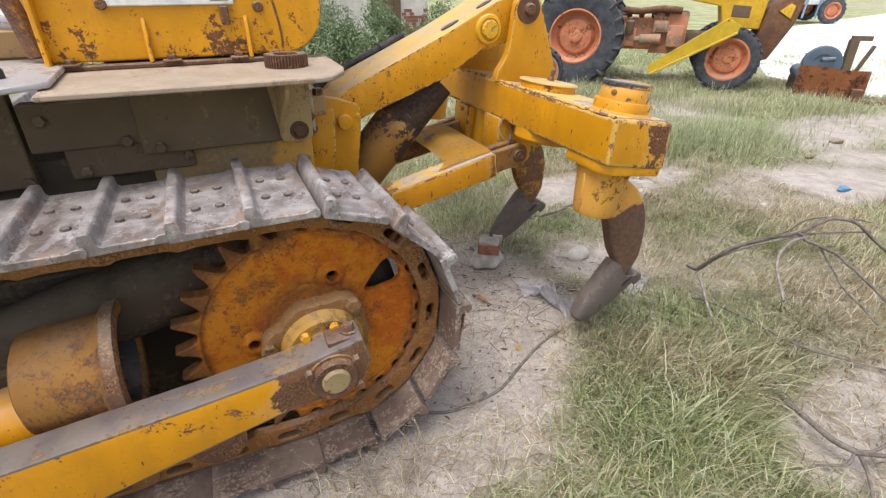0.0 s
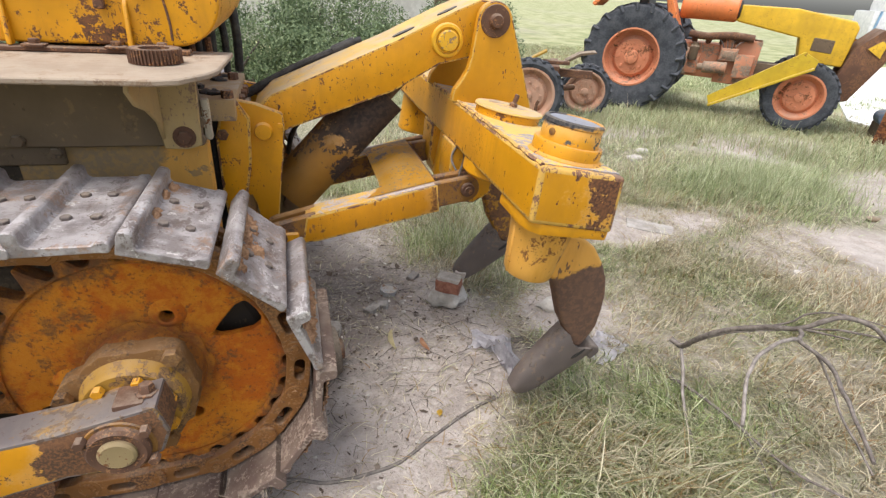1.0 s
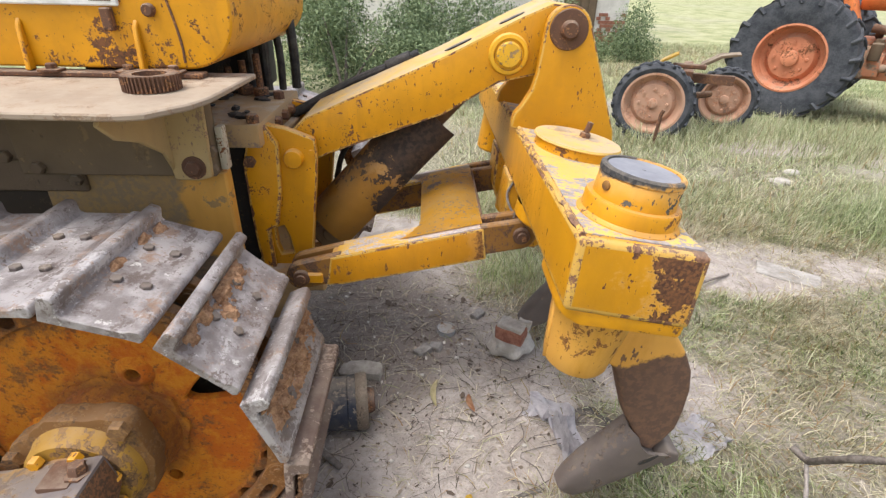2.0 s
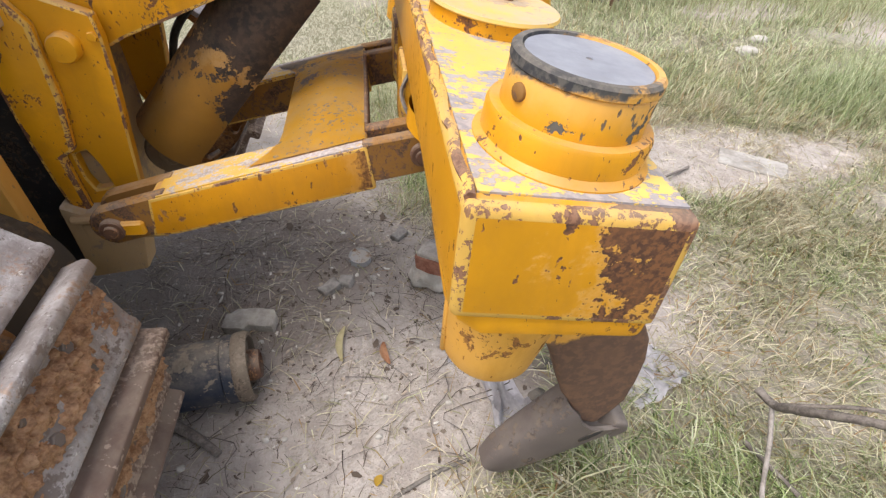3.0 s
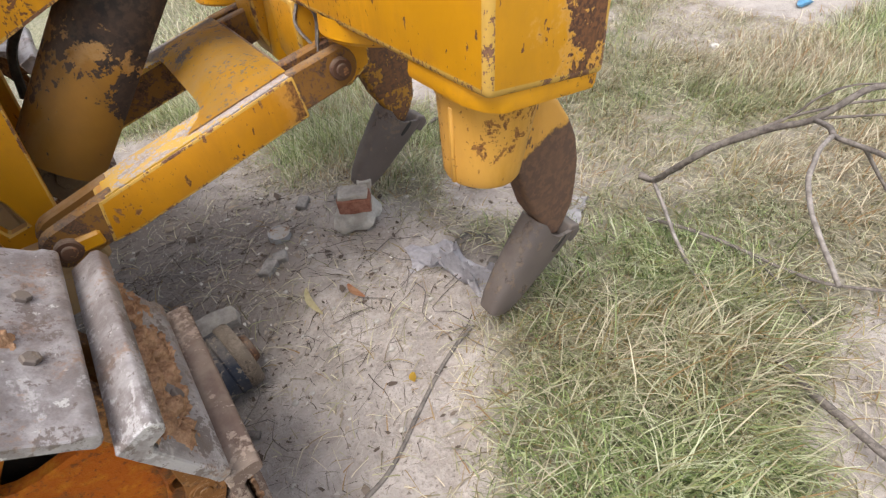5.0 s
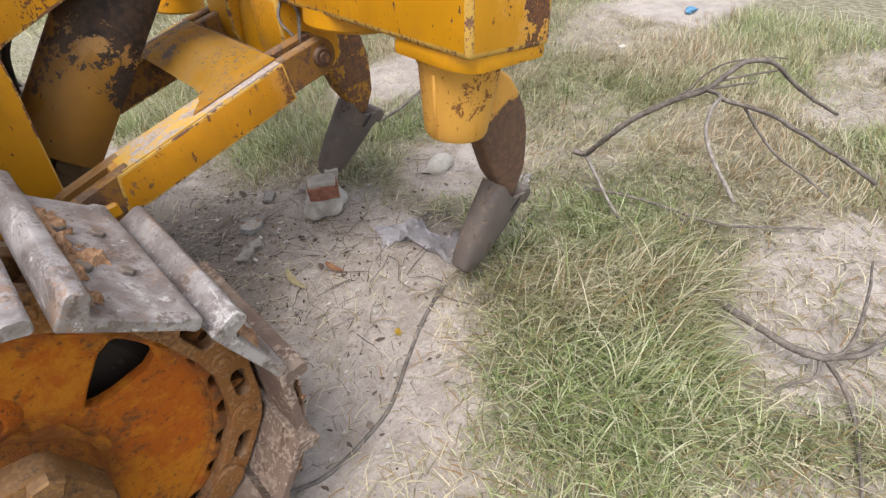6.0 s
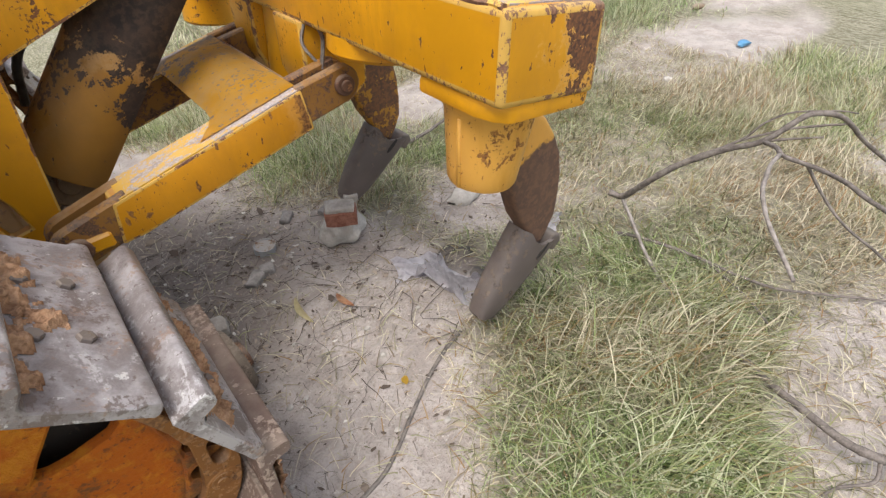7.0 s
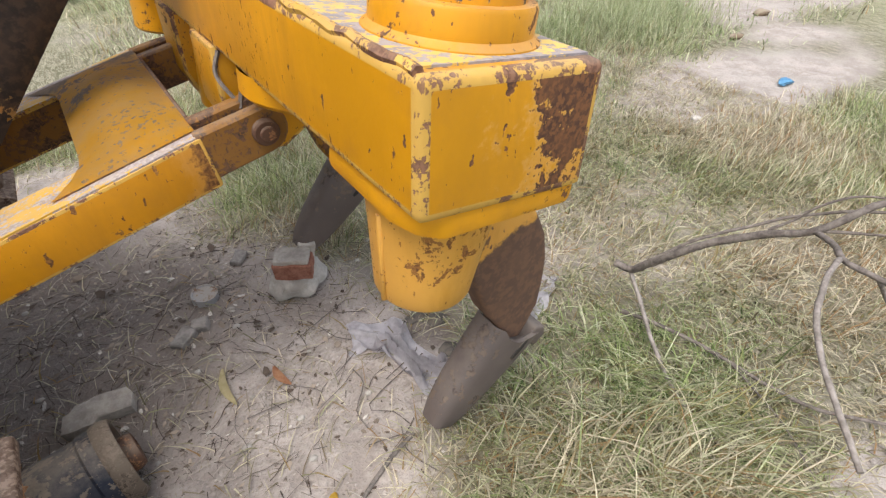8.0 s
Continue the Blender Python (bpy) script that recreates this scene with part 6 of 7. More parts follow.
def build_small():
    build_canister()
    shard("stone_slab", [(0.600, 2.275), (0.68, 2.262), (0.70, 2.275), (0.785, 2.255), (0.800, 2.30), (0.790, 2.335), (0.705, 2.352), (0.615, 2.335)], 0.038, 0.045, (8, -2, 0), dull_stone, "flat dusty broken stone slab on the earth", "stone", 3)
    stone("stone", (0.66, 2.335), (0.06, 0.04, 0.035), 4, concrete, "dusty pale stone under the slab")
    # bricks under the middle tooth
    bm = B()
    lump(bm, (0, 0, 0), (0.105, 0.085, 0.08), 7, 3, 0.45)
    for v in bm.verts:
        v.co.z = max(min(v.co.z, 0.06), -0.06)
    ob = link("stone_block", bm, concrete, None, "", 50)
    ob.location = (1.415, 2.478, 0.064)
    tagged(ob, "white lumpy stone block holding a brick", "stone")
    slab("brick", (1.404, 2.448, 0.150), (0.135, 0.085, 0.070), (3, 4, -30), brick_mat, "broken red brick stacked on a stone block", "brick", 5)
    slab("mortar_cap", (1.404, 2.449, 0.193), (0.125, 0.075, 0.022), (3, 4, -30), dull_stone, "old pale mortar stuck on the brick", "mortar", 6)
    slab("stone_chip", (1.480, 2.500, 0.170), (0.06, 0.10, 0.10), (4, 8, -24), concrete, "white stone chip beside the brick", "stone", 9)
    # can lid
    bm = B()
    lathe(bm, [(0, 0.028), (0.040, 0.028), (0.044, 0.034), (0.048, 0.034), (0.048, 0.0)], 28)
    ob = link("tin_can", bm, worn("dull_tin", (0.30, 0.30, 0.30), chips=0.56, dust=0.5, rough=0.5))
    ob.matrix_basis = pose(1.10, 2.645, floor_at(1.10, 2.645) + 0.004, 4, 3, 0)
    tagged(ob, "flattened grey tin can half sunk in earth", "can")
    rng = random.Random(8)
    for k, (x, y, dims, rz) in enumerate(((0.978, 2.470, (0.085, 0.055, 0.040), 38), (1.045, 2.500, (0.060, 0.050, 0.032), -20), (1.44, 2.70, (0.06, 0.05, 0.03), 15), (1.28, 2.80, (0.07, 0.05, 0.03), 50))):
        tagged(slab("rubble", (x, y, floor_at(x, y) + 0.012), dims, (5, -6, rz), grey_block, "grey angular piece of broken block on the earth", "rubble", 40 + k), "", "", "rubble under the ripper")
    for k in range(70):
        x, y = rng.uniform(0.4, 1.9), rng.uniform(1.35, 3.0)
        s = rng.uniform(0.004, 0.011)
        stone("pebble", (x, y), (s * 1.3, s, s * 0.8), k + 60, concrete, "small pale pebble on the earth", "pebble", 0.3, "pebbles on the earth")
    # pale lumps of hardened cement and a rag by the near tooth
    stone("cement_lump", (2.0, 2.32), (0.085, 0.06, 0.05), 33, concrete, "pale lump of set cement", "rubble", 0.4)
    def rag(cx, cy, w, h, rot, seed, lift, label):
        bm = B()
        n = 30
        g = [[None] * (n + 1) for _ in range(n + 1)]
        for i in range(n + 1):
            for j in range(n + 1):
                u, v = i / n - 0.5, j / n - 0.5
                p = Vector((u * 4, v * 4, seed))
                e = 1 + 0.30 * noise.noise(p * 0.9) + 0.05 * noise.noise(p * 3)
                # sharp folds: the noise's creases turned up, running mostly one way
                fold = 1 - abs(noise.noise(Vector((u * 1.6 + v * 1.2, v * 2.4, seed + 3)))) * 3.4
                z = 0.006 + lift * max(0, fold) ** 2 + 0.18 * lift * abs(noise.noise(Vector((u * 4, v * 4, seed + 7))))
                g[i][j] = bm.verts.new((u * w * e, v * h * e, z))
        for i in range(n):
            for j in range(n):
                bm.faces.new((g[i][j], g[i + 1][j], g[i + 1][j + 1], g[i][j + 1]))
        bmesh.ops.solidify(bm, geom=bm.faces[:], thickness=0.003)
        ob = link("rag", bm, cloth_mat, None, "", 50)
        ob.matrix_basis = pose(cx, cy, floor_at(cx, cy), 0, 0, rot)
        tagged(ob, label, "rag", "torn sacking by the tooth")

    rag(1.575, 1.925, 0.27, 0.12, -80, 1.0, 0.060, "crumpled torn pale sacking on the earth")
    rag(1.535, 2.085, 0.20, 0.13, -28, 5.0, 0.022, "flat torn scrap of pale sacking")
    rag(2.10, 1.94, 0.26, 0.17, 25, 9.0, 0.016, "flat torn grey sacking behind the tooth")
    for k, (x, y, z) in enumerate(((1.70, 2.09, 0.03), (1.75, 2.03, 0.03), (1.71, 1.90, 0.02))):
        stone("black_scrap", (x, y), (0.045, 0.030, 0.008), 70 + k, black_metal, "flat black burnt scrap beside the rag", "scrap", 0.95)

    def leaf(name, x, y, ln, w, rot, mat, label):
        bm = B()
        rows = []
        for i in range(9):
            f = i / 8
            ww = w * math.sin(math.pi * (0.06 + 0.9 * f)) ** 0.8
            xx, bend = ln * (f - 0.5), 0.10 * ln * math.sin(math.pi * f)
            h = 0.004 + 0.12 * ln * f * (1 - f) + 0.03 * ln * f
            rows.append([bm.verts.new((xx, -ww + bend, h + 0.004)), bm.verts.new((xx, bend, h)), bm.verts.new((xx, ww + bend, h + 0.005))])
        for a, b in zip(rows, rows[1:]):
            bm.faces.new((a[0], a[1], b[1], b[0])), bm.faces.new((a[1], a[2], b[2], b[1]))
        bmesh.ops.solidify(bm, geom=bm.faces[:], thickness=0.0008)
        ob = link(name, bm, mat, None, "", 60)
        ob.matrix_basis = pose(x, y, floor_at(x, y) + 0.006, 0, 0, rot)
        return tagged(ob, label, "leaf", "dry leaves on the earth")

    leaf("dry_leaf", 1.044, 2.166, 0.155, 0.013, 87, leaf_pale, "long pale curled dry leaf on the earth")
    leaf("dry_leaf", 1.195, 2.12, 0.100, 0.014, 100, leaf_orange, "orange-brown dry leaf on the earth")
    leaf("dry_leaf", 1.155, 1.67, 0.035, 0.012, 60, worn("yellow_leaf", (0.65, 0.42, 0.06), dust=0), "small yellow fallen leaf on the earth")
    leaf("dry_leaf", 1.49, 0.93, 0.06, 0.010, 80, leaf_pale, "pale dry leaf among the grass")
    leaf("dry_leaf", 1.80, 1.03, 0.05, 0.012, 10, leaf_orange, "orange-brown dry leaf in the grass")
    # cable on the earth
    bm = B()
    cab = curve([(0.34, 1.50, 0.015), (0.55, 1.47, 0.012), (0.68, 1.43, 0.012), (0.88, 1.45, 0.012), (1.00, 1.50, 0.012), (1.10, 1.56, 0.012), (1.22, 1.63, 0.012), (1.34, 1.68, 0.014), (1.43, 1.705, 0.012)], 8)
    pipe(bm, [Vector((p.x, p.y, floor_at(p.x, p.y) + p.z - 0.008)) for p in cab], 0.0070, 8)
    tagged(link("ground_cable", bm, wire_mat, None, "", 60), "dusty dark cable lying along the edge of the grass", "cable")
    # short stick by the track
    bm = B()
    pipe(bm, curve([(0.50, 1.92, 0.04), (0.60, 1.86, 0.03), (0.68, 1.80, 0.018)]), [0.017 - 0.0003 * i for i in range(13)], 7)
    tagged(link("stick", bm, bark, None, "", 60), "short dark stick on the earth by the track", "stick")
    rng = random.Random(15)
    for k in range(46):
        x, y, a, ln = rng.uniform(0.6, 2.0), rng.uniform(1.5, 2.9), rng.uniform(0, 6.3), rng.uniform(0.08, 0.26)
        pts = []
        for i in range(4):
            px, py = x + ln * (i / 3) * math.cos(a + 0.4 * i * rng.uniform(-1, 1)), y + ln * (i / 3) * math.sin(a)
            pts.append((px, py, floor_at(px, py) + 0.006 + 0.01 * rng.random()))
        bm = B()
        pipe(bm, curve(pts, 3), rng.uniform(0.0009, 0.0020), 5)
        tagged(link("twig", bm, bark if k % 3 else pale_twig, None, "", 60), "thin dry twig lying on the earth", "twig", "twigs on the earth")
    # blue plastic scrap
    bm = B()
    lump(bm, (0, 0, 0.02), (0.06, 0.04, 0.022), 5, 2, 0.9)
    ob = link("plastic_scrap", bm, blue_plastic)
    ob.location = (4.88, 2.37, 0.0)
    tagged(ob, "crumpled blue plastic scrap in the grass", "scrap")
    for k, (x, y, s) in enumerate(((5.55, 3.1, 0.05), (6.3, 3.3, 0.06), (4.3, 4.9, 0.07), (4.6, 5.2, 0.06), (3.9, 2.4, 0.03))):
        stone("stone", (x, y), (s * 1.3, s, s * 0.6), 90 + k, concrete if k > 1 else grime, "loose stone in the grass", "stone", 0.4, "stones in the grass")
    slab("broken_slab", (3.30, 3.22, 0.006), (0.36, 0.17, 0.035), (3, 2, -32), rough_stuff("weathered_slab", (0.24, 0.215, 0.19), (0.40, 0.37, 0.34), 9), "pale broken slab sunk in the grass", "slab", 4)


def build_branches():
    t = thing("dry_branch", "dry forked grey branch arching over the grass", "branch")

    def limb(name, pts, r0, r1, mat=None, label=""):
        bm = B()
        c = curve(pts, 6)
        c = [p + 0.004 * noise.noise_vector(p * 11) for p in c]
        pipe(bm, c, [0.72 * (r0 + (r1 - r0) * i / (len(c) - 1)) * (1 + 0.18 * noise.noise(p * 40)) for i, p in enumerate(c)], 8)
        return part(name, bm, mat or bark, t, label, 60)

    limb("main_limb", [(2.315, 1.745, 0.185), (2.335, 1.69, 0.178), (2.31, 1.60, 0.29), (2.318, 1.53, 0.38), (2.345, 1.46, 0.445), (2.375, 1.365, 0.52), (2.395, 1.275, 0.575), (2.436, 1.223, 0.648),
                       (2.48, 1.19, 0.672), (2.52, 1.135, 0.672), (2.56, 1.09, 0.635), (2.62, 1.065, 0.58), (2.75, 1.0, 0.48), (2.95, 0.93, 0.36)], 0.019, 0.008)
    limb("limb", [(2.395, 1.270, 0.575), (2.33, 1.215, 0.605), (2.26, 1.165, 0.622), (2.245, 1.06, 0.628), (2.19, 0.99, 0.645), (2.12, 0.917, 0.657), (2.069, 0.852, 0.667), (2.0, 0.78, 0.678), (1.92, 0.68, 0.68)], 0.0115, 0.007)
    limb("limb", [(2.262, 1.180, 0.622), (2.232, 1.177, 0.629), (2.158, 1.165, 0.630), (2.054, 1.133, 0.620), (1.966, 1.080, 0.607), (1.892, 1.015, 0.592), (1.85, 0.965, 0.574), (1.818, 0.931, 0.562)], 0.0095, 0.0075, pale_bark,
         "bleached limb without bark")
    limb("limb", [(2.255, 1.10, 0.622), (2.29, 1.075, 0.57), (2.30, 1.02, 0.505), (2.26, 0.95, 0.485), (2.21, 0.85, 0.475), (2.17, 0.77, 0.46)], 0.0070, 0.0045)
    limb("limb", [(2.40, 1.375, 0.515), (2.44, 1.335, 0.56), (2.451, 1.30, 0.616), (2.52, 1.246, 0.645), (2.546, 1.154, 0.672), (2.58, 1.10, 0.67)], 0.0060, 0.0030)
    limb("limb", [(2.325, 1.69, 0.185), (2.38, 1.62, 0.27), (2.448, 1.558, 0.343), (2.524, 1.478, 0.401), (2.592, 1.399, 0.456), (2.631, 1.286, 0.529), (2.66, 1.192, 0.564), (2.66, 1.115, 0.60)], 0.0085, 0.0050)
    limb("limb", [(2.395, 1.275, 0.575), (2.42, 1.20, 0.605), (2.435, 1.13, 0.632)], 0.0065, 0.0040)
    limb("limb", [(2.335, 1.69, 0.172), (2.302, 1.616, 0.125), (2.25, 1.54, 0.105), (2.209, 1.48, 0.085), (2.17, 1.39, 0.045), (2.14, 1.30, 0.025), (2.11, 1.18, 0.015), (2.10, 1.08, 0.01)], 0.0110, 0.0075, pale_bark, "half-peeled limb lying in the grass")
    t = thing("fallen_branch", "dry grey branch with splayed forks lying on bare earth", "branch")
    limb("main_limb", [(2.10, 1.08, 0.0), (2.04, 1.0, 0.03), (1.97, 0.84, 0.055), (1.92, 0.67, 0.075), (1.93, 0.57, 0.085)], 0.015, 0.018)
    limb("limb", [(1.93, 0.57, 0.085), (1.97, 0.53, 0.12), (2.13, 0.54, 0.16), (2.35, 0.58, 0.18)], 0.010, 0.005)
    limb("limb", [(1.93, 0.57, 0.08), (1.97, 0.50, 0.12), (2.06, 0.46, 0.12), (2.25, 0.36, 0.06)], 0.016, 0.008)
    limb("limb", [(1.94, 0.56, 0.08), (1.88, 0.49, 0.06), (1.80, 0.42, 0.02), (1.6, 0.35, 0.01)], 0.011, 0.006)
    limb("limb", [(1.93, 0.57, 0.08), (1.87, 0.56, 0.05), (1.80, 0.62, 0.02), (1.66, 0.66, 0.01)], 0.009, 0.004)
    limb("limb", [(1.95, 0.55, 0.09), (2.02, 0.49, 0.10), (2.2, 0.45, 0.06)], 0.008, 0.004)
    t = thing("thin_branch", "thin dark dry branch lying in the grass", "branch")
    limb("main_limb", [(2.30, 1.66, 0.02), (2.31, 1.57, 0.04), (2.35, 1.43, 0.045), (2.40, 1.09, 0.045), (2.52, 0.92, 0.04), (2.66, 0.76, 0.03)], 0.012, 0.006)
    limb("limb", [(2.37, 1.30, 0.045), (2.31, 1.10, 0.03), (2.22, 0.95, 0.02)], 0.006, 0.003)
    t = thing("thin_branch", "thin grey dry branch lying behind the ripper", "branch")
    limb("main_limb", [(1.75, 3.0, 0.02), (2.1, 2.9, 0.05), (2.5, 3.0, 0.05), (2.9, 3.2, 0.03)], 0.018, 0.010)


build_small()
build_branches()


# dry weeds near the track
def build_weeds():
    rng = random.Random(6)
    for k, (x, y) in enumerate(((0.10, 1.08), (0.22, 1.13), (0.30, 1.02), (0.42, 1.16), (-0.05, 1.12), (0.36, 1.10), (0.02, 1.02), (0.17, 1.00), (0.50, 1.22), (0.27, 1.18))):
        t = thing("dry_weed", "brittle brown dry weed with seed heads beside the track", "weed", "dry weeds by the track")
        t.location = (x, y, floor_at(x, y))
        for j in range(4):
            a, ln = rng.uniform(0, 6.28), rng.uniform(0.12, 0.27)
            d = Vector((math.cos(a), math.sin(a), 0)) * 0.8
            side = Vector((-d.y, d.x, 0))
            pts = [Vector((0, 0, 0)), d * ln * 0.3 + side * rng.uniform(-0.03, 0.03) + Vector((0, 0, ln * 0.40)), d * ln * 0.7 + side * rng.uniform(-0.04, 0.04) + Vector((0, 0, ln * 0.62)), d * ln + Vector((0, 0, ln * 0.70))]
            bm = B()
            c = curve(pts, 4)
            pipe(bm, c, [0.0024 - 0.0001 * i for i in range(len(c))], 5)
            for q in range(9):
                p0 = c[min(len(c) - 1, 3 + q)]
                b, up = rng.uniform(0, 6.28), rng.uniform(-0.1, 0.7)
                p1 = p0 + Vector((math.cos(b), math.sin(b), up)) * rng.uniform(0.012, 0.05)
                pipe(bm, [p0, p1], 0.0008, 4)
                lump(bm, p1, (0.0032, 0.0032, 0.004), q, 1, 0.6)
            part("stem", bm, weed_mat, t, smooth=60)


build_weeds()


# ---- machines behind ----
def wheel(parent, m, r, w, rim_r, lugs, rim_mat, hub_r, ribbed=False):
    wh = new("wheel")
    wh.parent, wh.matrix_basis = parent, m
    bm = B()
    h = w / 2
    lathe(bm, [(rim_r, -h * 0.75), (rim_r + (r - rim_r) * 0.45, -h), (r - 0.05, -h * 0.9), (r - 0.022, -h * 0.6), (r - 0.02, 0), (r - 0.022, h * 0.6), (r - 0.05, h * 0.9),
               (rim_r + (r - rim_r) * 0.45, h), (rim_r, h * 0.75)], 48, None)
    part("tyre", bm, rubber, wh, "worn black rubber tyre with lugs")
    lug0 = None
    for k in range(lugs):
        for sgn in (-1, 1):
            a = 2 * math.pi * (k + (0.5 if sgn > 0 else 0)) / lugs
            mm = Matrix.Rotation(a, 4, "Z") @ Matrix.Translation((r - 0.03, 0, sgn * h * 0.5)) @ Matrix.Rotation(sgn * radians(35), 4, "X")
            if lug0 is None:
                bm = B()
                if ribbed:
                    box(bm, -0.004, 0.024, -0.02, 0.02, -h * 0.5, h * 0.5)
                else:
                    prism(bm, [(-0.05, -h * 0.60), (0.030, -h * 0.60), (0.036, 0), (0.026, h * 0.58), (-0.09, h * 0.66)], -0.022, 0.022)
                soften(bm, 0.006)
                lug0 = lug = part("tread_lug", bm, rubber, wh)
            else:
                lug = new("tread_lug", lug0.data)
            lug.parent = wh
            lug.matrix_basis = mm @ (Matrix.Identity(4) if sgn > 0 else pose(0, 0, 0, 180))
    bm = B()
    lathe(bm, [(rim_r + 0.012, h * 0.80), (rim_r + 0.012, h * 0.70), (rim_r - 0.03, h * 0.62), (rim_r - 0.05, h * 0.1), (rim_r * 0.75, -0.02), (rim_r * 0.62, h * 0.25), (rim_r * 0.35, h * 0.30),
               (hub_r, h * 0.28), (hub_r, h * 0.62), (hub_r * 0.7, h * 0.68), (0, h * 0.68)], 40)
    lathe(bm, [(rim_r + 0.012, h * 0.80), (rim_r - 0.012, h * 0.82), (rim_r - 0.03, h * 0.62)], 40)
    for k in range(8):
        a = 2 * math.pi * k / 8
        hexbolt(bm, pose(rim_r * 0.47 * math.cos(a), rim_r * 0.47 * math.sin(a), h * 0.27), rim_r * 0.05, 0.03)
    part("rim", bm, rim_mat, wh, "faded orange steel rim")
    return wh


def build_tractor():
    t = thing("tractor", "worn orange farm tractor with a yellow hood, standing in grass", "tractor", "", pose(5.90, 7.65, 0.0, 0, 0, -44.7))
    face = lambda x, y, z: pose(x, y, z, 90, 0, 0)      # wheel axis towards -y, which faces the dozer
    wheel(t, face(0, 0.0, 0.78), 0.78, 0.40, 0.42, 20, orange_rim, 0.10)
    wheel(t, face(0, 1.55, 0.78) @ pose(0, 0, 0, 180), 0.78, 0.40, 0.42, 20, orange_rim, 0.10)
    wheel(t, face(2.40, 0.1, 0.50), 0.49, 0.20, 0.31, 30, orange_rim, 0.06, True)
    wheel(t, face(2.40, 1.45, 0.50) @ pose(0, 0, 0, 180), 0.49, 0.20, 0.31, 30, orange_rim, 0.08, True)

    def blk(name, mat, label, *boxes, soft=0.02):
        bm = B()
        for b in boxes:
            box(bm, *b)
        soften(bm, soft, 2)
        return part(name, bm, mat, t, label)

    blk("axle_case", grime, "", (-0.25, 0.55, 0.3, 1.25, 0.55, 1.0), (-0.12, 0.12, 0.1, 1.45, 0.70, 0.88))
    blk("engine", worn("engine_paint", (0.62, 0.20, 0.085), under=(0.13, 0.07, 0.045), rust=(0.30, 0.20, 0.13), chips=0.515, grain=8, dust=0.5, rough=0.8, side_dust=0.25), "greasy orange engine block", (0.6, 1.2, 0.52, 1.05, 0.55, 1.05), (1.2, 1.75, 0.48, 1.05, 0.50, 1.15), (1.45, 1.7, 0.36, 0.5, 0.62, 0.95), (0.75, 0.95, 0.40, 0.55, 0.60, 0.9))
    greasy = worn("greasy_orange_iron", (0.50, 0.20, 0.10), under=(0.10, 0.06, 0.04), rust=(0.26, 0.17, 0.11), chips=0.49, grain=8, dust=0.5, rough=0.85, side_dust=0.3)
    bm = B()
    pipe(bm, curve([(0.72, 0.44, 1.18), (0.95, 0.40, 1.16), (1.3, 0.40, 1.20), (1.62, 0.42, 1.18)], 5), 0.055, 12)
    for x in (0.8, 1.0, 1.2, 1.4):
        rod(bm, (x, 0.41, 1.17), (x, 0.56, 1.08), 0.045)
    part("manifold", bm, rusty, t, "rusty exhaust manifold")
    bm = B()
    rod(bm, (1.02, 0.36, 0.72), (1.36, 0.36, 0.74), 0.085, seg=20)
    rod(bm, (0.94, 0.36, 0.72), (1.02, 0.36, 0.72), 0.05, seg=16)
    part("starter", bm, greasy, t, "greasy starter motor")
    bm = B()
    lathe(bm, [(0.0, 0.0), (0.06, 0.0), (0.068, 0.02), (0.068, 0.20), (0.05, 0.22), (0.05, 0.26), (0.0, 0.26)], 20, pose(0.84, 0.40, 0.80))
    part("filter", bm, grime, t)
    bm = B()
    box(bm, 1.22, 1.46, 0.37, 0.50, 0.84, 1.02)
    box(bm, 1.26, 1.42, 0.35, 0.40, 0.88, 0.98)
    soften(bm, 0.015, 2)
    part("injection_pump", bm, greasy, t, "oily injection pump")
    bm = B()
    for k in range(4):
        pipe(bm, curve([(1.25 + 0.05 * k, 0.40, 1.02), (1.2 + 0.08 * k, 0.38, 1.10), (1.1 + 0.16 * k, 0.50, 1.16)], 4), 0.008, 6)
    part("fuel_line", bm, wire_mat, t)
    bm = B()
    prism(bm, [(0.52, 0.62), (0.78, 0.56), (0.86, 0.72), (0.80, 0.95), (0.60, 1.02), (0.50, 0.84)], 0.40, 0.60)
    soften(bm, 0.03, 3)
    part("clutch_housing", bm, greasy, t, "rusty clutch housing")
    blk("front_axle", grime, "", (2.2, 2.6, 0.25, 1.3, 0.50, 0.66), (1.7, 2.7, 0.55, 0.95, 0.62, 0.85))
    bm = B()
    prism(bm, [(1.25, 1.63), (2.05, 1.63), (2.78, 1.52), (2.84, 1.44), (2.80, 0.92), (2.25, 0.95), (2.18, 1.25), (1.30, 1.40)], 0.42, 1.05)
    soften(bm, 0.03, 3)
    hood = part("hood", bm, hood_yellow, t, "faded yellow hood")
    bm = B()
    prism(bm, [(2.35, 1.10), (2.62, 1.08), (2.62, 1.26), (2.35, 1.28)], 0.415, 0.43)
    soften(bm, 0.01)
    part("hood_opening", bm, grime, hood)
    bm = B()
    rod(bm, (0.50, 0.50, 1.55), (1.30, 0.50, 1.55), 0.17, seg=28)
    rod(bm, (1.29, 0.50, 1.55), (1.33, 0.50, 1.55), 0.14, seg=28, mi=1)
    part("fuel_drum", bm, [orange, black_metal], t, "round orange tank")
    bm = B()
    prism(bm, [(-0.75, 1.50), (-0.60, 1.66), (-0.2, 1.80), (0.3, 1.78), (0.3, 1.72), (-0.2, 1.74), (-0.56, 1.60), (-0.70, 1.46)], -0.18, 0.35)
    prism(bm, [(0.25, 1.78), (0.33, 1.78), (0.62, 1.15), (0.62, 0.85), (0.50, 0.85), (0.48, 1.10)], 0.05, 0.45)
    soften(bm, 0.01)
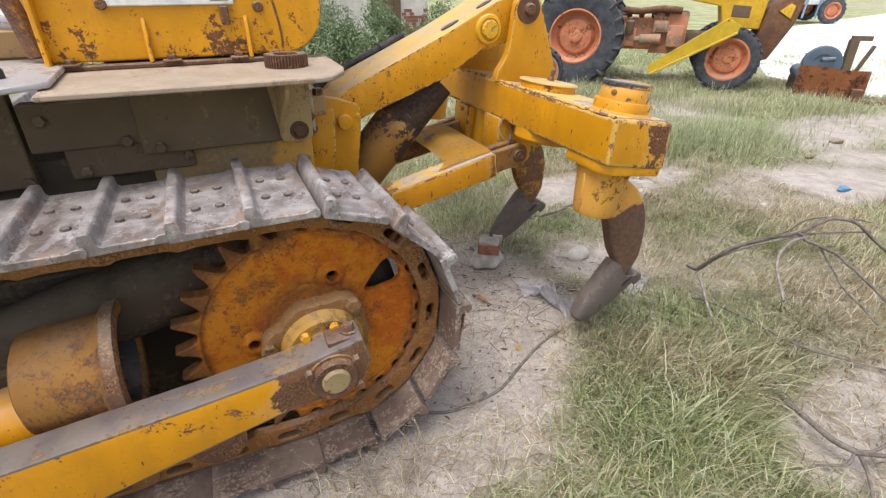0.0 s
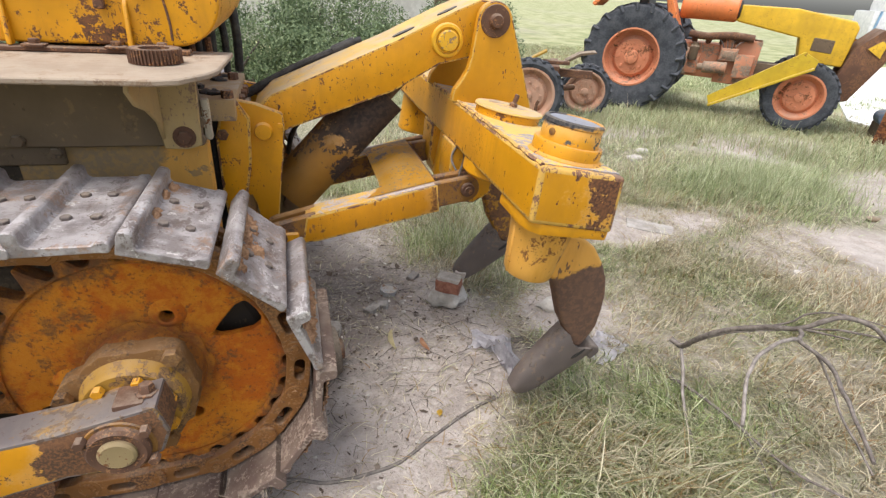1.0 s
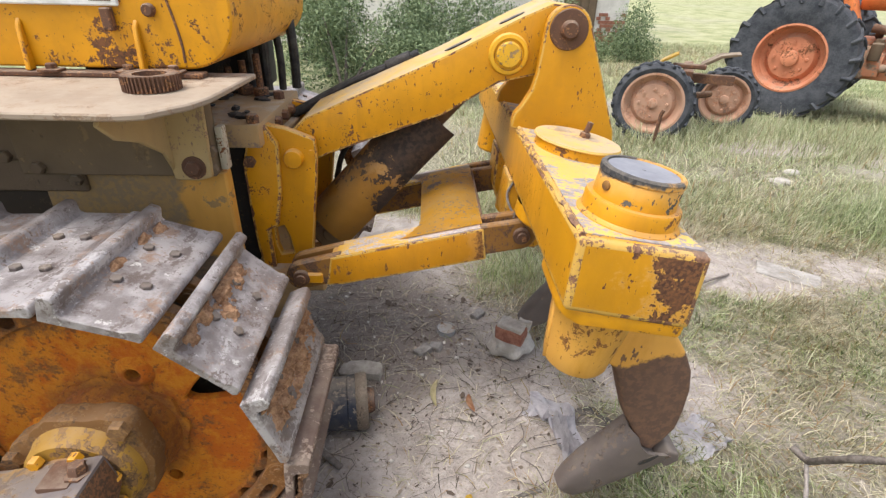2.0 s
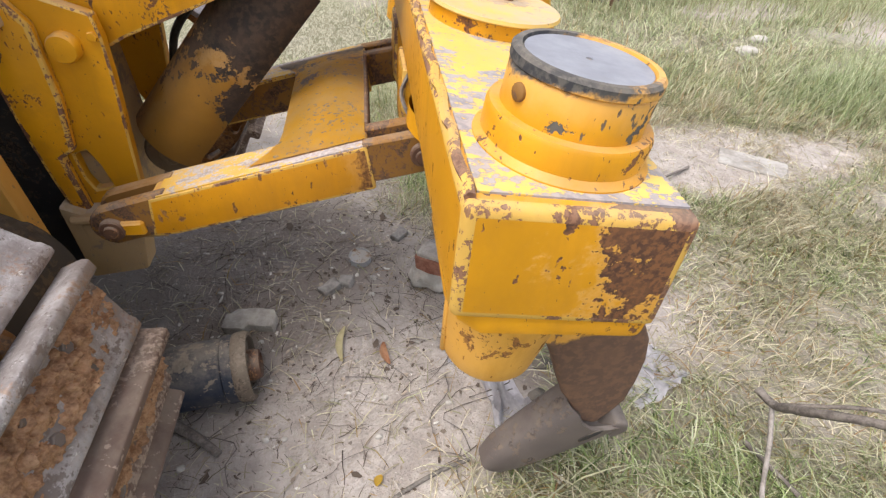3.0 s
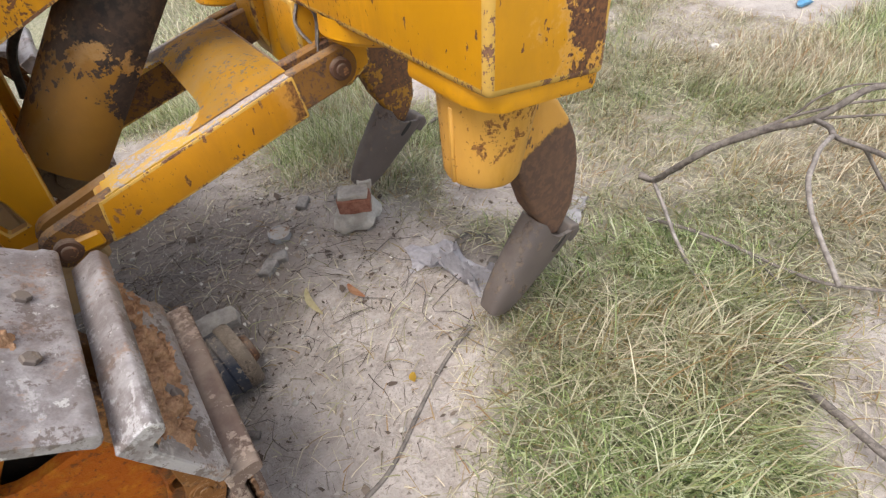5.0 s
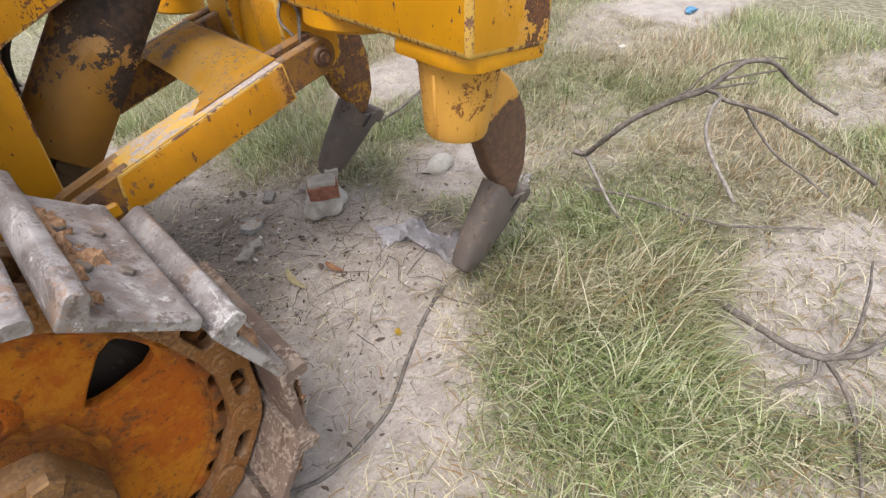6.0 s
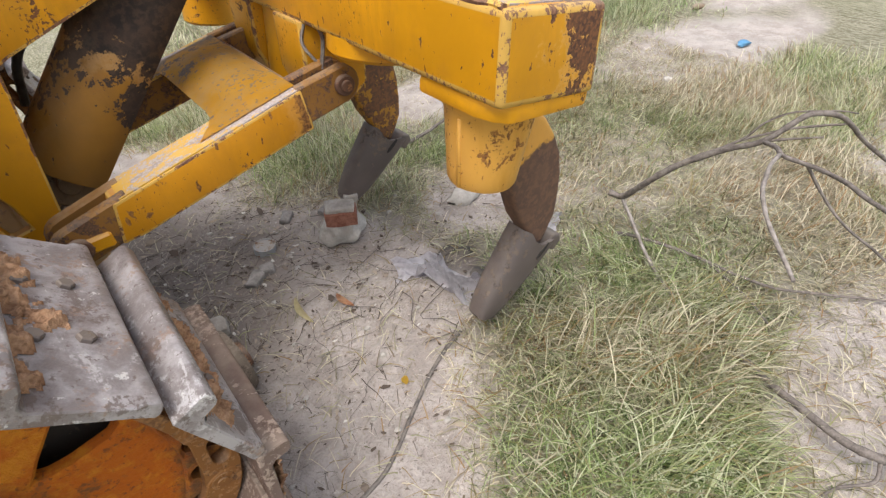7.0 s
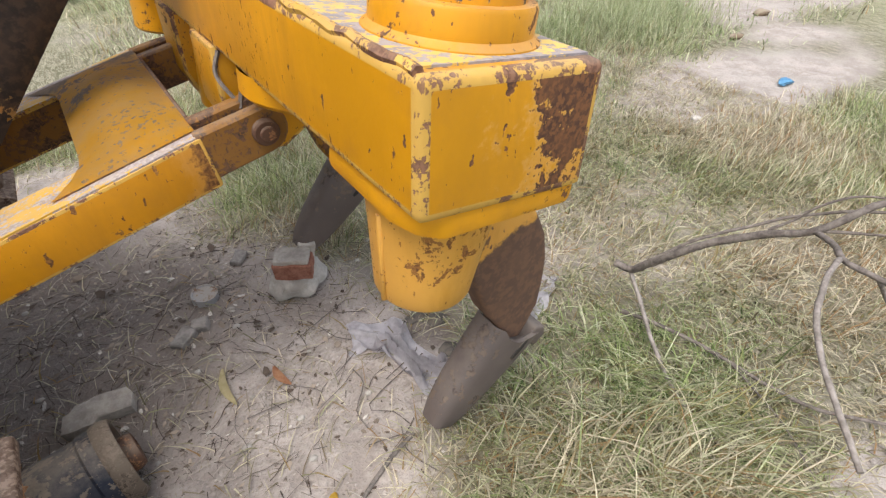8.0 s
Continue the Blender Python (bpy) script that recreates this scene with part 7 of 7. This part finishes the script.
    part("mudguard", bm, orange, t, "rusty orange mudguard")
    bm = B()
    box(bm, -0.1, 0.4, 0.45, 1.1, 1.2, 1.32)
    box(bm, -0.15, 0.0, 0.45, 1.1, 1.3, 1.8)
    rod(bm, (0.55, 0.78, 1.3), (0.42, 0.78, 1.95), 0.02)
    lathe(bm, [(0.2, -0.015), (0.215, 0.0), (0.2, 0.015), (0.185, 0.0), (0.2, -0.015)], 28, pose(0.42, 0.78, 1.95, 0, -20))
    part("seat", bm, black_metal, t)
    # leaning sheet channel in front of the wheel
    bm = B()
    m = Matrix.Translation((1.28, -0.05, 0.22)) @ Matrix.Rotation(-0.50, 4, "Y")
    prism(bm, [(0, 0), (1.35, 0.03), (1.42, 0.12), (1.30, 0.30), (0.02, 0.15)], 0.0, 0.03, "y", m)
    prism(bm, [(0, 0), (1.35, 0.03), (1.35, 0.06), (0, 0.03)], -0.10, 0.02, "y", m)
    soften(bm, 0.006)
    part("leaning_panel", bm, worn("weathered_yellow_sheet", (0.52, 0.36, 0.02), under=(0.16, 0.09, 0.03), chips=0.57, dust=0.4, rough=0.7), t, "weathered yellow sheet panel leaning on the tractor")
    bm = B()
    prism(bm, [(2.86, 1.18), (3.10, 1.45), (3.30, 1.38), (3.24, 1.02), (3.0, 0.50), (2.72, 0.42), (2.80, 0.9)], 0.30, 1.10)
    prism(bm, [(2.98, 1.20), (3.12, 1.32), (3.2, 1.28), (3.17, 1.08)], 0.285, 0.302, mi=1)
    soften(bm, 0.02, 2)
    part("front_weight", bm, [rusty, hood_yellow], t, "rusty front bracket with yellow edge")


def build_implement():
    t = thing("wheeled_implement", "rusty farm implement on two small orange wheels, overgrown with grass", "implement", "", pose(3.60, 6.42, 0.0, 0, 0, -25))
    pale_rim = worn("sun_bleached_rim", (0.52, 0.27, 0.17), under=(0.22, 0.12, 0.08), rust=(0.50, 0.20, 0.10), chips=0.53, dust=0.4, rough=0.8, grain=9, side_dust=0.3)
    wheel(t, pose(0, 0, 0.41, 90), 0.46, 0.20, 0.33, 22, pale_rim, 0.05, True)
    wheel(t, pose(0.80, 0.95, 0.36, 90), 0.39, 0.18, 0.28, 22, pale_rim, 0.05, True)
    bm = B()
    rod(bm, (0, 0.05, 0.43), (0.62, 0.8, 0.43), 0.04)
    box(bm, -0.2, 0.8, 0.30, 0.40, 0.62, 0.72)
    box(bm, 0.25, 0.35, 0.0, 0.9, 0.70, 0.78)
    soften(bm, 0.01)
    part("frame", bm, rusty, t)
    bm = B()
    prism(bm, [(-0.12, 0.72), (0.0, 0.86), (0.16, 0.95), (0.17, 0.93), (0.02, 0.84), (-0.09, 0.71)], 0.12, 0.34)
    soften(bm, 0.004)
    part("shield_panel", bm, worn("bent_shield_paint", (0.46, 0.28, 0.03), under=(0.14, 0.08, 0.05), chips=0.53, dust=0.5, rough=0.8), t, "bent weathered yellow shield")
    bm = B()
    prism(bm, [(0.42, 0.82), (0.60, 0.93), (0.80, 0.96), (0.81, 0.94), (0.62, 0.90), (0.45, 0.80)], 0.30, 0.56)
    soften(bm, 0.004)
    part("shield_panel", bm, grime, t, "bent grey shield")
    bm = B()
    box(bm, 0.12, 0.48, 0.20, 0.28, 0.78, 0.83)
    soften(bm, 0.01)
    part("bracket", bm, rusty, t)
    bm = B()
    pipe(bm, [(0.1, -0.3, 0.0), (0.12, -0.32, 0.36), (0.14, -0.32, 0.40)], 0.02, 8)
    part("prop", bm, rusty, t)
    t = thing("bent_frame", "bent white painted tube frame standing in the grass", "frame", "", pose(5.75, 8.05, 0.0, 0, 0, -10))
    bm = B()
    pipe(bm, curve([(0, 0, 0), (0.03, 0.0, 0.28), (0.07, 0.01, 0.34), (0.35, 0.03, 0.32), (0.42, 0.03, 0.29)], 4), 0.022, 8)
    part("tube", bm, white_metal, t)


def build_engine_scrap():
    t = thing("scrap_engine", "blue and rusty scrapped engine on pale ground", "engine", "", pose(9.15, 5.42, 0.0, 0, 0, -40) @ Matrix.Scale(0.72, 4))
    bm = B()
    box(bm, -0.30, 0.30, -0.12, 0.30, 0.30, 0.78)
    lathe(bm, [(0.22, 0.0), (0.38, 0.0), (0.40, -0.02), (0.40, -0.10), (0.34, -0.16), (0.20, -0.20)], 28, pose(-0.05, -0.14, 0.58, 90))
    rod(bm, (-0.42, -0.2, 0.42), (-0.42, 0.2, 0.42), 0.14, seg=18)
    rod(bm, (-0.15, -0.30, 0.70), (0.12, -0.26, 0.72), 0.05, seg=12)
    soften(bm, 0.02, 2)
    part("block", bm, blue_paint, t, "faded blue engine block")
    bm = B()
    box(bm, 0.40, 0.56, -0.05, 0.12, 0.30, 1.10)
    box(bm, 0.42, 0.80, -0.02, 0.10, 1.08, 1.18)
    rod(bm, (0.70, 0.1, 0.35), (0.92, 0.1, 0.98), 0.045)
    box(bm, -0.5, 0.9, -0.2, 0.3, 0.0, 0.3)
    part("manifold", bm, grime, t)
    t = thing("rusty_sheet", "burnt rusty bent steel sheet standing on edge", "sheet", "", pose(8.72, 4.95, 0.0, 0, 0, -52) @ Matrix.Scale(0.74, 4))
    bm = B()
    n = 20
    rows = []
    for i in range(n + 1):
        f = i / n
        x = -0.62 + 1.24 * f
        y = 0.10 * math.sin(f * math.pi * 2.2) - 0.04
        rows.append([bm.verts.new((x, y + 0.10 * (h - 0.3), h)) for h in (0.0, 0.2, 0.42, 0.62 - 0.05 * f)])
    for a, b in zip(rows, rows[1:]):
        for j in range(3):
            bm.faces.new((a[j], a[j + 1], b[j + 1], b[j]))
    bmesh.ops.solidify(bm, geom=bm.faces[:], thickness=0.012)
    part("sheet", bm, worn("burnt_rust", (0.40, 0.16, 0.06), under=(0.075, 0.035, 0.024), rust=(0.22, 0.085, 0.04), chips=0.50, grain=4, dust=0.2, rough=0.8), t)
    bm = B()
    box(bm, 0.30, 1.1, -0.35, -0.1, 0.0, 0.07)
    box(bm, 0.35, 0.55, -0.30, -0.15, 0.06, 0.25)
    soften(bm, 0.01)
    part("bar", bm, rusty, t)


build_tractor()
build_implement()
build_engine_scrap()


# ---- far surroundings ----
def leaf_mat(name, a, b):
    g = Graph(name)
    c = g.mix(g.island(), a, b)
    return g.out(c, 0.6, 0, 0.3)


leaf_green = leaf_mat("bush_leaves", (0.06, 0.095, 0.04), (0.25, 0.31, 0.16))


def leaf_cloud(name, parent, centres, count, size, mat, seed):
    rng = np.random.default_rng(seed)
    C = np.array(centres, float)
    pick = rng.integers(0, len(C), count)
    d = rng.normal(0, 1, (count, 3))
    d /= np.linalg.norm(d, axis=1)[:, None]
    p = C[pick, :3] + d * (C[pick, 3:4] * rng.uniform(0.30, 1.25, (count, 1)) ** 0.6)
    p[:, 2] = np.abs(p[:, 2]) + 0.02
    a, b = rng.normal(0, 1, (count, 3)), rng.normal(0, 1, (count, 3))
    a /= np.linalg.norm(a, axis=1)[:, None]
    b -= a * (a * b).sum(1)[:, None]
    b /= np.linalg.norm(b, axis=1)[:, None]
    s = rng.uniform(0.6, 1.4, (count, 1)) * size
    V = np.stack([p - a * s, p + b * s * 0.32, p + a * s, p - b * s * 0.32], 1)
    me = bpy.data.meshes.new(name)
    me.from_pydata(V.reshape(-1, 3).tolist(), [], np.arange(count * 4).reshape(-1, 4).tolist())
    me.materials.append(mat)
    ob = new(name, me)
    ob.parent = parent
    return ob


def bush(x, y, r, h, seed, count=8500, mat=None):
    t = thing("bush", "dense grey-green wild bush behind the machines", "bush", "bushes at the yard's edge", pose(x, y, 0))
    rng = random.Random(seed)
    centres = []
    for k in range(9):
        a, d = rng.uniform(0, 6.28), rng.uniform(0, r * 0.8)
        centres.append((d * math.cos(a), d * math.sin(a), h * rng.uniform(0.15, 0.85), r * rng.uniform(0.25, 0.5)))
    for k in range(5):
        bm = B()
        c = centres[k]
        pipe(bm, curve([(0.1 * c[0], 0.1 * c[1], -0.02), (0.5 * c[0], 0.5 * c[1], 0.5 * c[2]), c[:3]], 4), [0.03 - 0.0025 * i for i in range(9)], 6)
        part("stem", bm, bark, t, smooth=60)
    leaf_cloud("foliage", t, centres, count, 0.032, mat or leaf_green, seed)


for k, (x, y, r, h) in enumerate(((0.6, 9.6, 1.0, 1.3), (1.9, 10.4, 1.1, 1.5), (-0.8, 10.2, 1.2, 1.7), (3.0, 11.3, 0.9, 1.2), (-2.6, 10.4, 1.4, 2.0), (5.6, 13.2, 1.0, 1.1), (1.0, 11.6, 1.3, 2.0), (4.4, 12.9, 0.8, 1.1),
                                  (-4.6, 11.2, 1.6, 2.2), (-1.6, 12.0, 1.4, 2.3), (0.9, 8.4, 0.8, 1.0), (-0.3, 8.7, 0.9, 1.3), (2.0, 9.2, 0.8, 0.9))):
    bush(x, y, r, h, 40 + k)


def build_house():
    """Low plastered outbuilding behind the bushes."""
    bm = B()
    box(bm, -4.5, 6.2, 15.0, 15.3, 0, 3.0)
    box(bm, 5.9, 6.2, 15.3, 20, 0, 3.0)
    box(bm, -4.5, -4.2, 15.3, 20, 0, 3.0)
    house = link("outbuilding", bm, plaster)
    tagged(house, "low plastered outbuilding with peeling pale walls", "building")
    bm = B()
    box(bm, -4.8, 6.5, 14.7, 20.3, 3.0, 3.15)
    soften(bm, 0.02)
    part("roof", bm, concrete, house)
    bm = B()
    box(bm, 4.5, 5.35, 14.95, 15.02, 0, 2.1)
    for k in range(4):
        box(bm, 4.51 + 0.21 * k, 4.69 + 0.21 * k, 14.93, 14.96, 0.02, 2.08)
    part("door", bm, grime, house, "dark weathered board door")
    bm = B()
    rng = random.Random(3)
    for r in range(10):
        for c in range(6):
            if rng.random() < 0.75:
                x = 5.40 + 0.12 * c + 0.06 * (r % 2)
                box(bm, x, x + 0.11, 14.965, 15.01, 0.09 * r, 0.09 * r + 0.078)
    tagged(part("bare_brickwork", bm, brick_mat, house, "bare red brick where plaster fell off"), kind="stuff")


build_house()

bm = B()
prism(bm, [(9.6, 6.6), (16, 12.5), (60, 25), (60, -30), (22, -14), (11.2, 2.2), (9.3, 4.6)], -0.05, 0.035, "z")
tagged(link("pavement", bm, rough_stuff("white_concrete_yard", (0.76, 0.75, 0.73), (0.88, 0.87, 0.86), 1.2, 0.9, 0.2)), "bright bare concrete yard", "pavement", kind="structure")


def build_far_machine():
    tarp = worn("faded_blue_sheet", (0.20, 0.34, 0.48), under=(0.10, 0.16, 0.22), chips=0.57, dust=0.4, rough=0.7)
    t = thing("harvester", "blue and white farm machine under a blue sheet, far behind", "machine", "", pose(23.0, 15.5, 0.03, 0, 0, -30))
    bm = B()
    box(bm, -1.6, 1.4, -0.8, 0.8, 0.7, 1.7)
    box(bm, -1.2, -0.2, -0.7, 0.7, 1.7, 2.2)
    soften(bm, 0.06, 2)
    part("body", bm, white_metal, t, "chalky white body")
    bm = B()
    n = 12
    rows = [[bm.verts.new((-0.4 + 1.9 * i / n, -0.85 + 1.7 * j / n, 1.75 + 0.22 * math.sin(math.pi * i / n) + 0.10 * noise.noise(Vector((i * 0.5, j * 0.5, 0))))) for j in range(n + 1)] for i in range(n + 1)]
    for a, b in zip(rows, rows[1:]):
        for j in range(n):
            bm.faces.new((a[j], a[j + 1], b[j + 1], b[j]))
    bmesh.ops.solidify(bm, geom=bm.faces[:], thickness=0.02)
    part("cover_sheet", bm, tarp, t, "faded blue sheet")
    bm = B()
    for k in range(6):
        rod(bm, (-1.5 + 0.5 * k, -0.85, 0.2), (-1.4 + 0.5 * k, -0.85, 1.7), 0.04)
    part("rails", bm, tarp, t)
    for x in (-1.1, 1.0):
        for y, f in ((-0.95, 0), (0.95, 180)):
            wheel(t, pose(x, y, 0.5, 90) @ pose(0, 0, 0, f), 0.5, 0.25, 0.3, 18, orange_rim, 0.06, True)


build_far_machine()
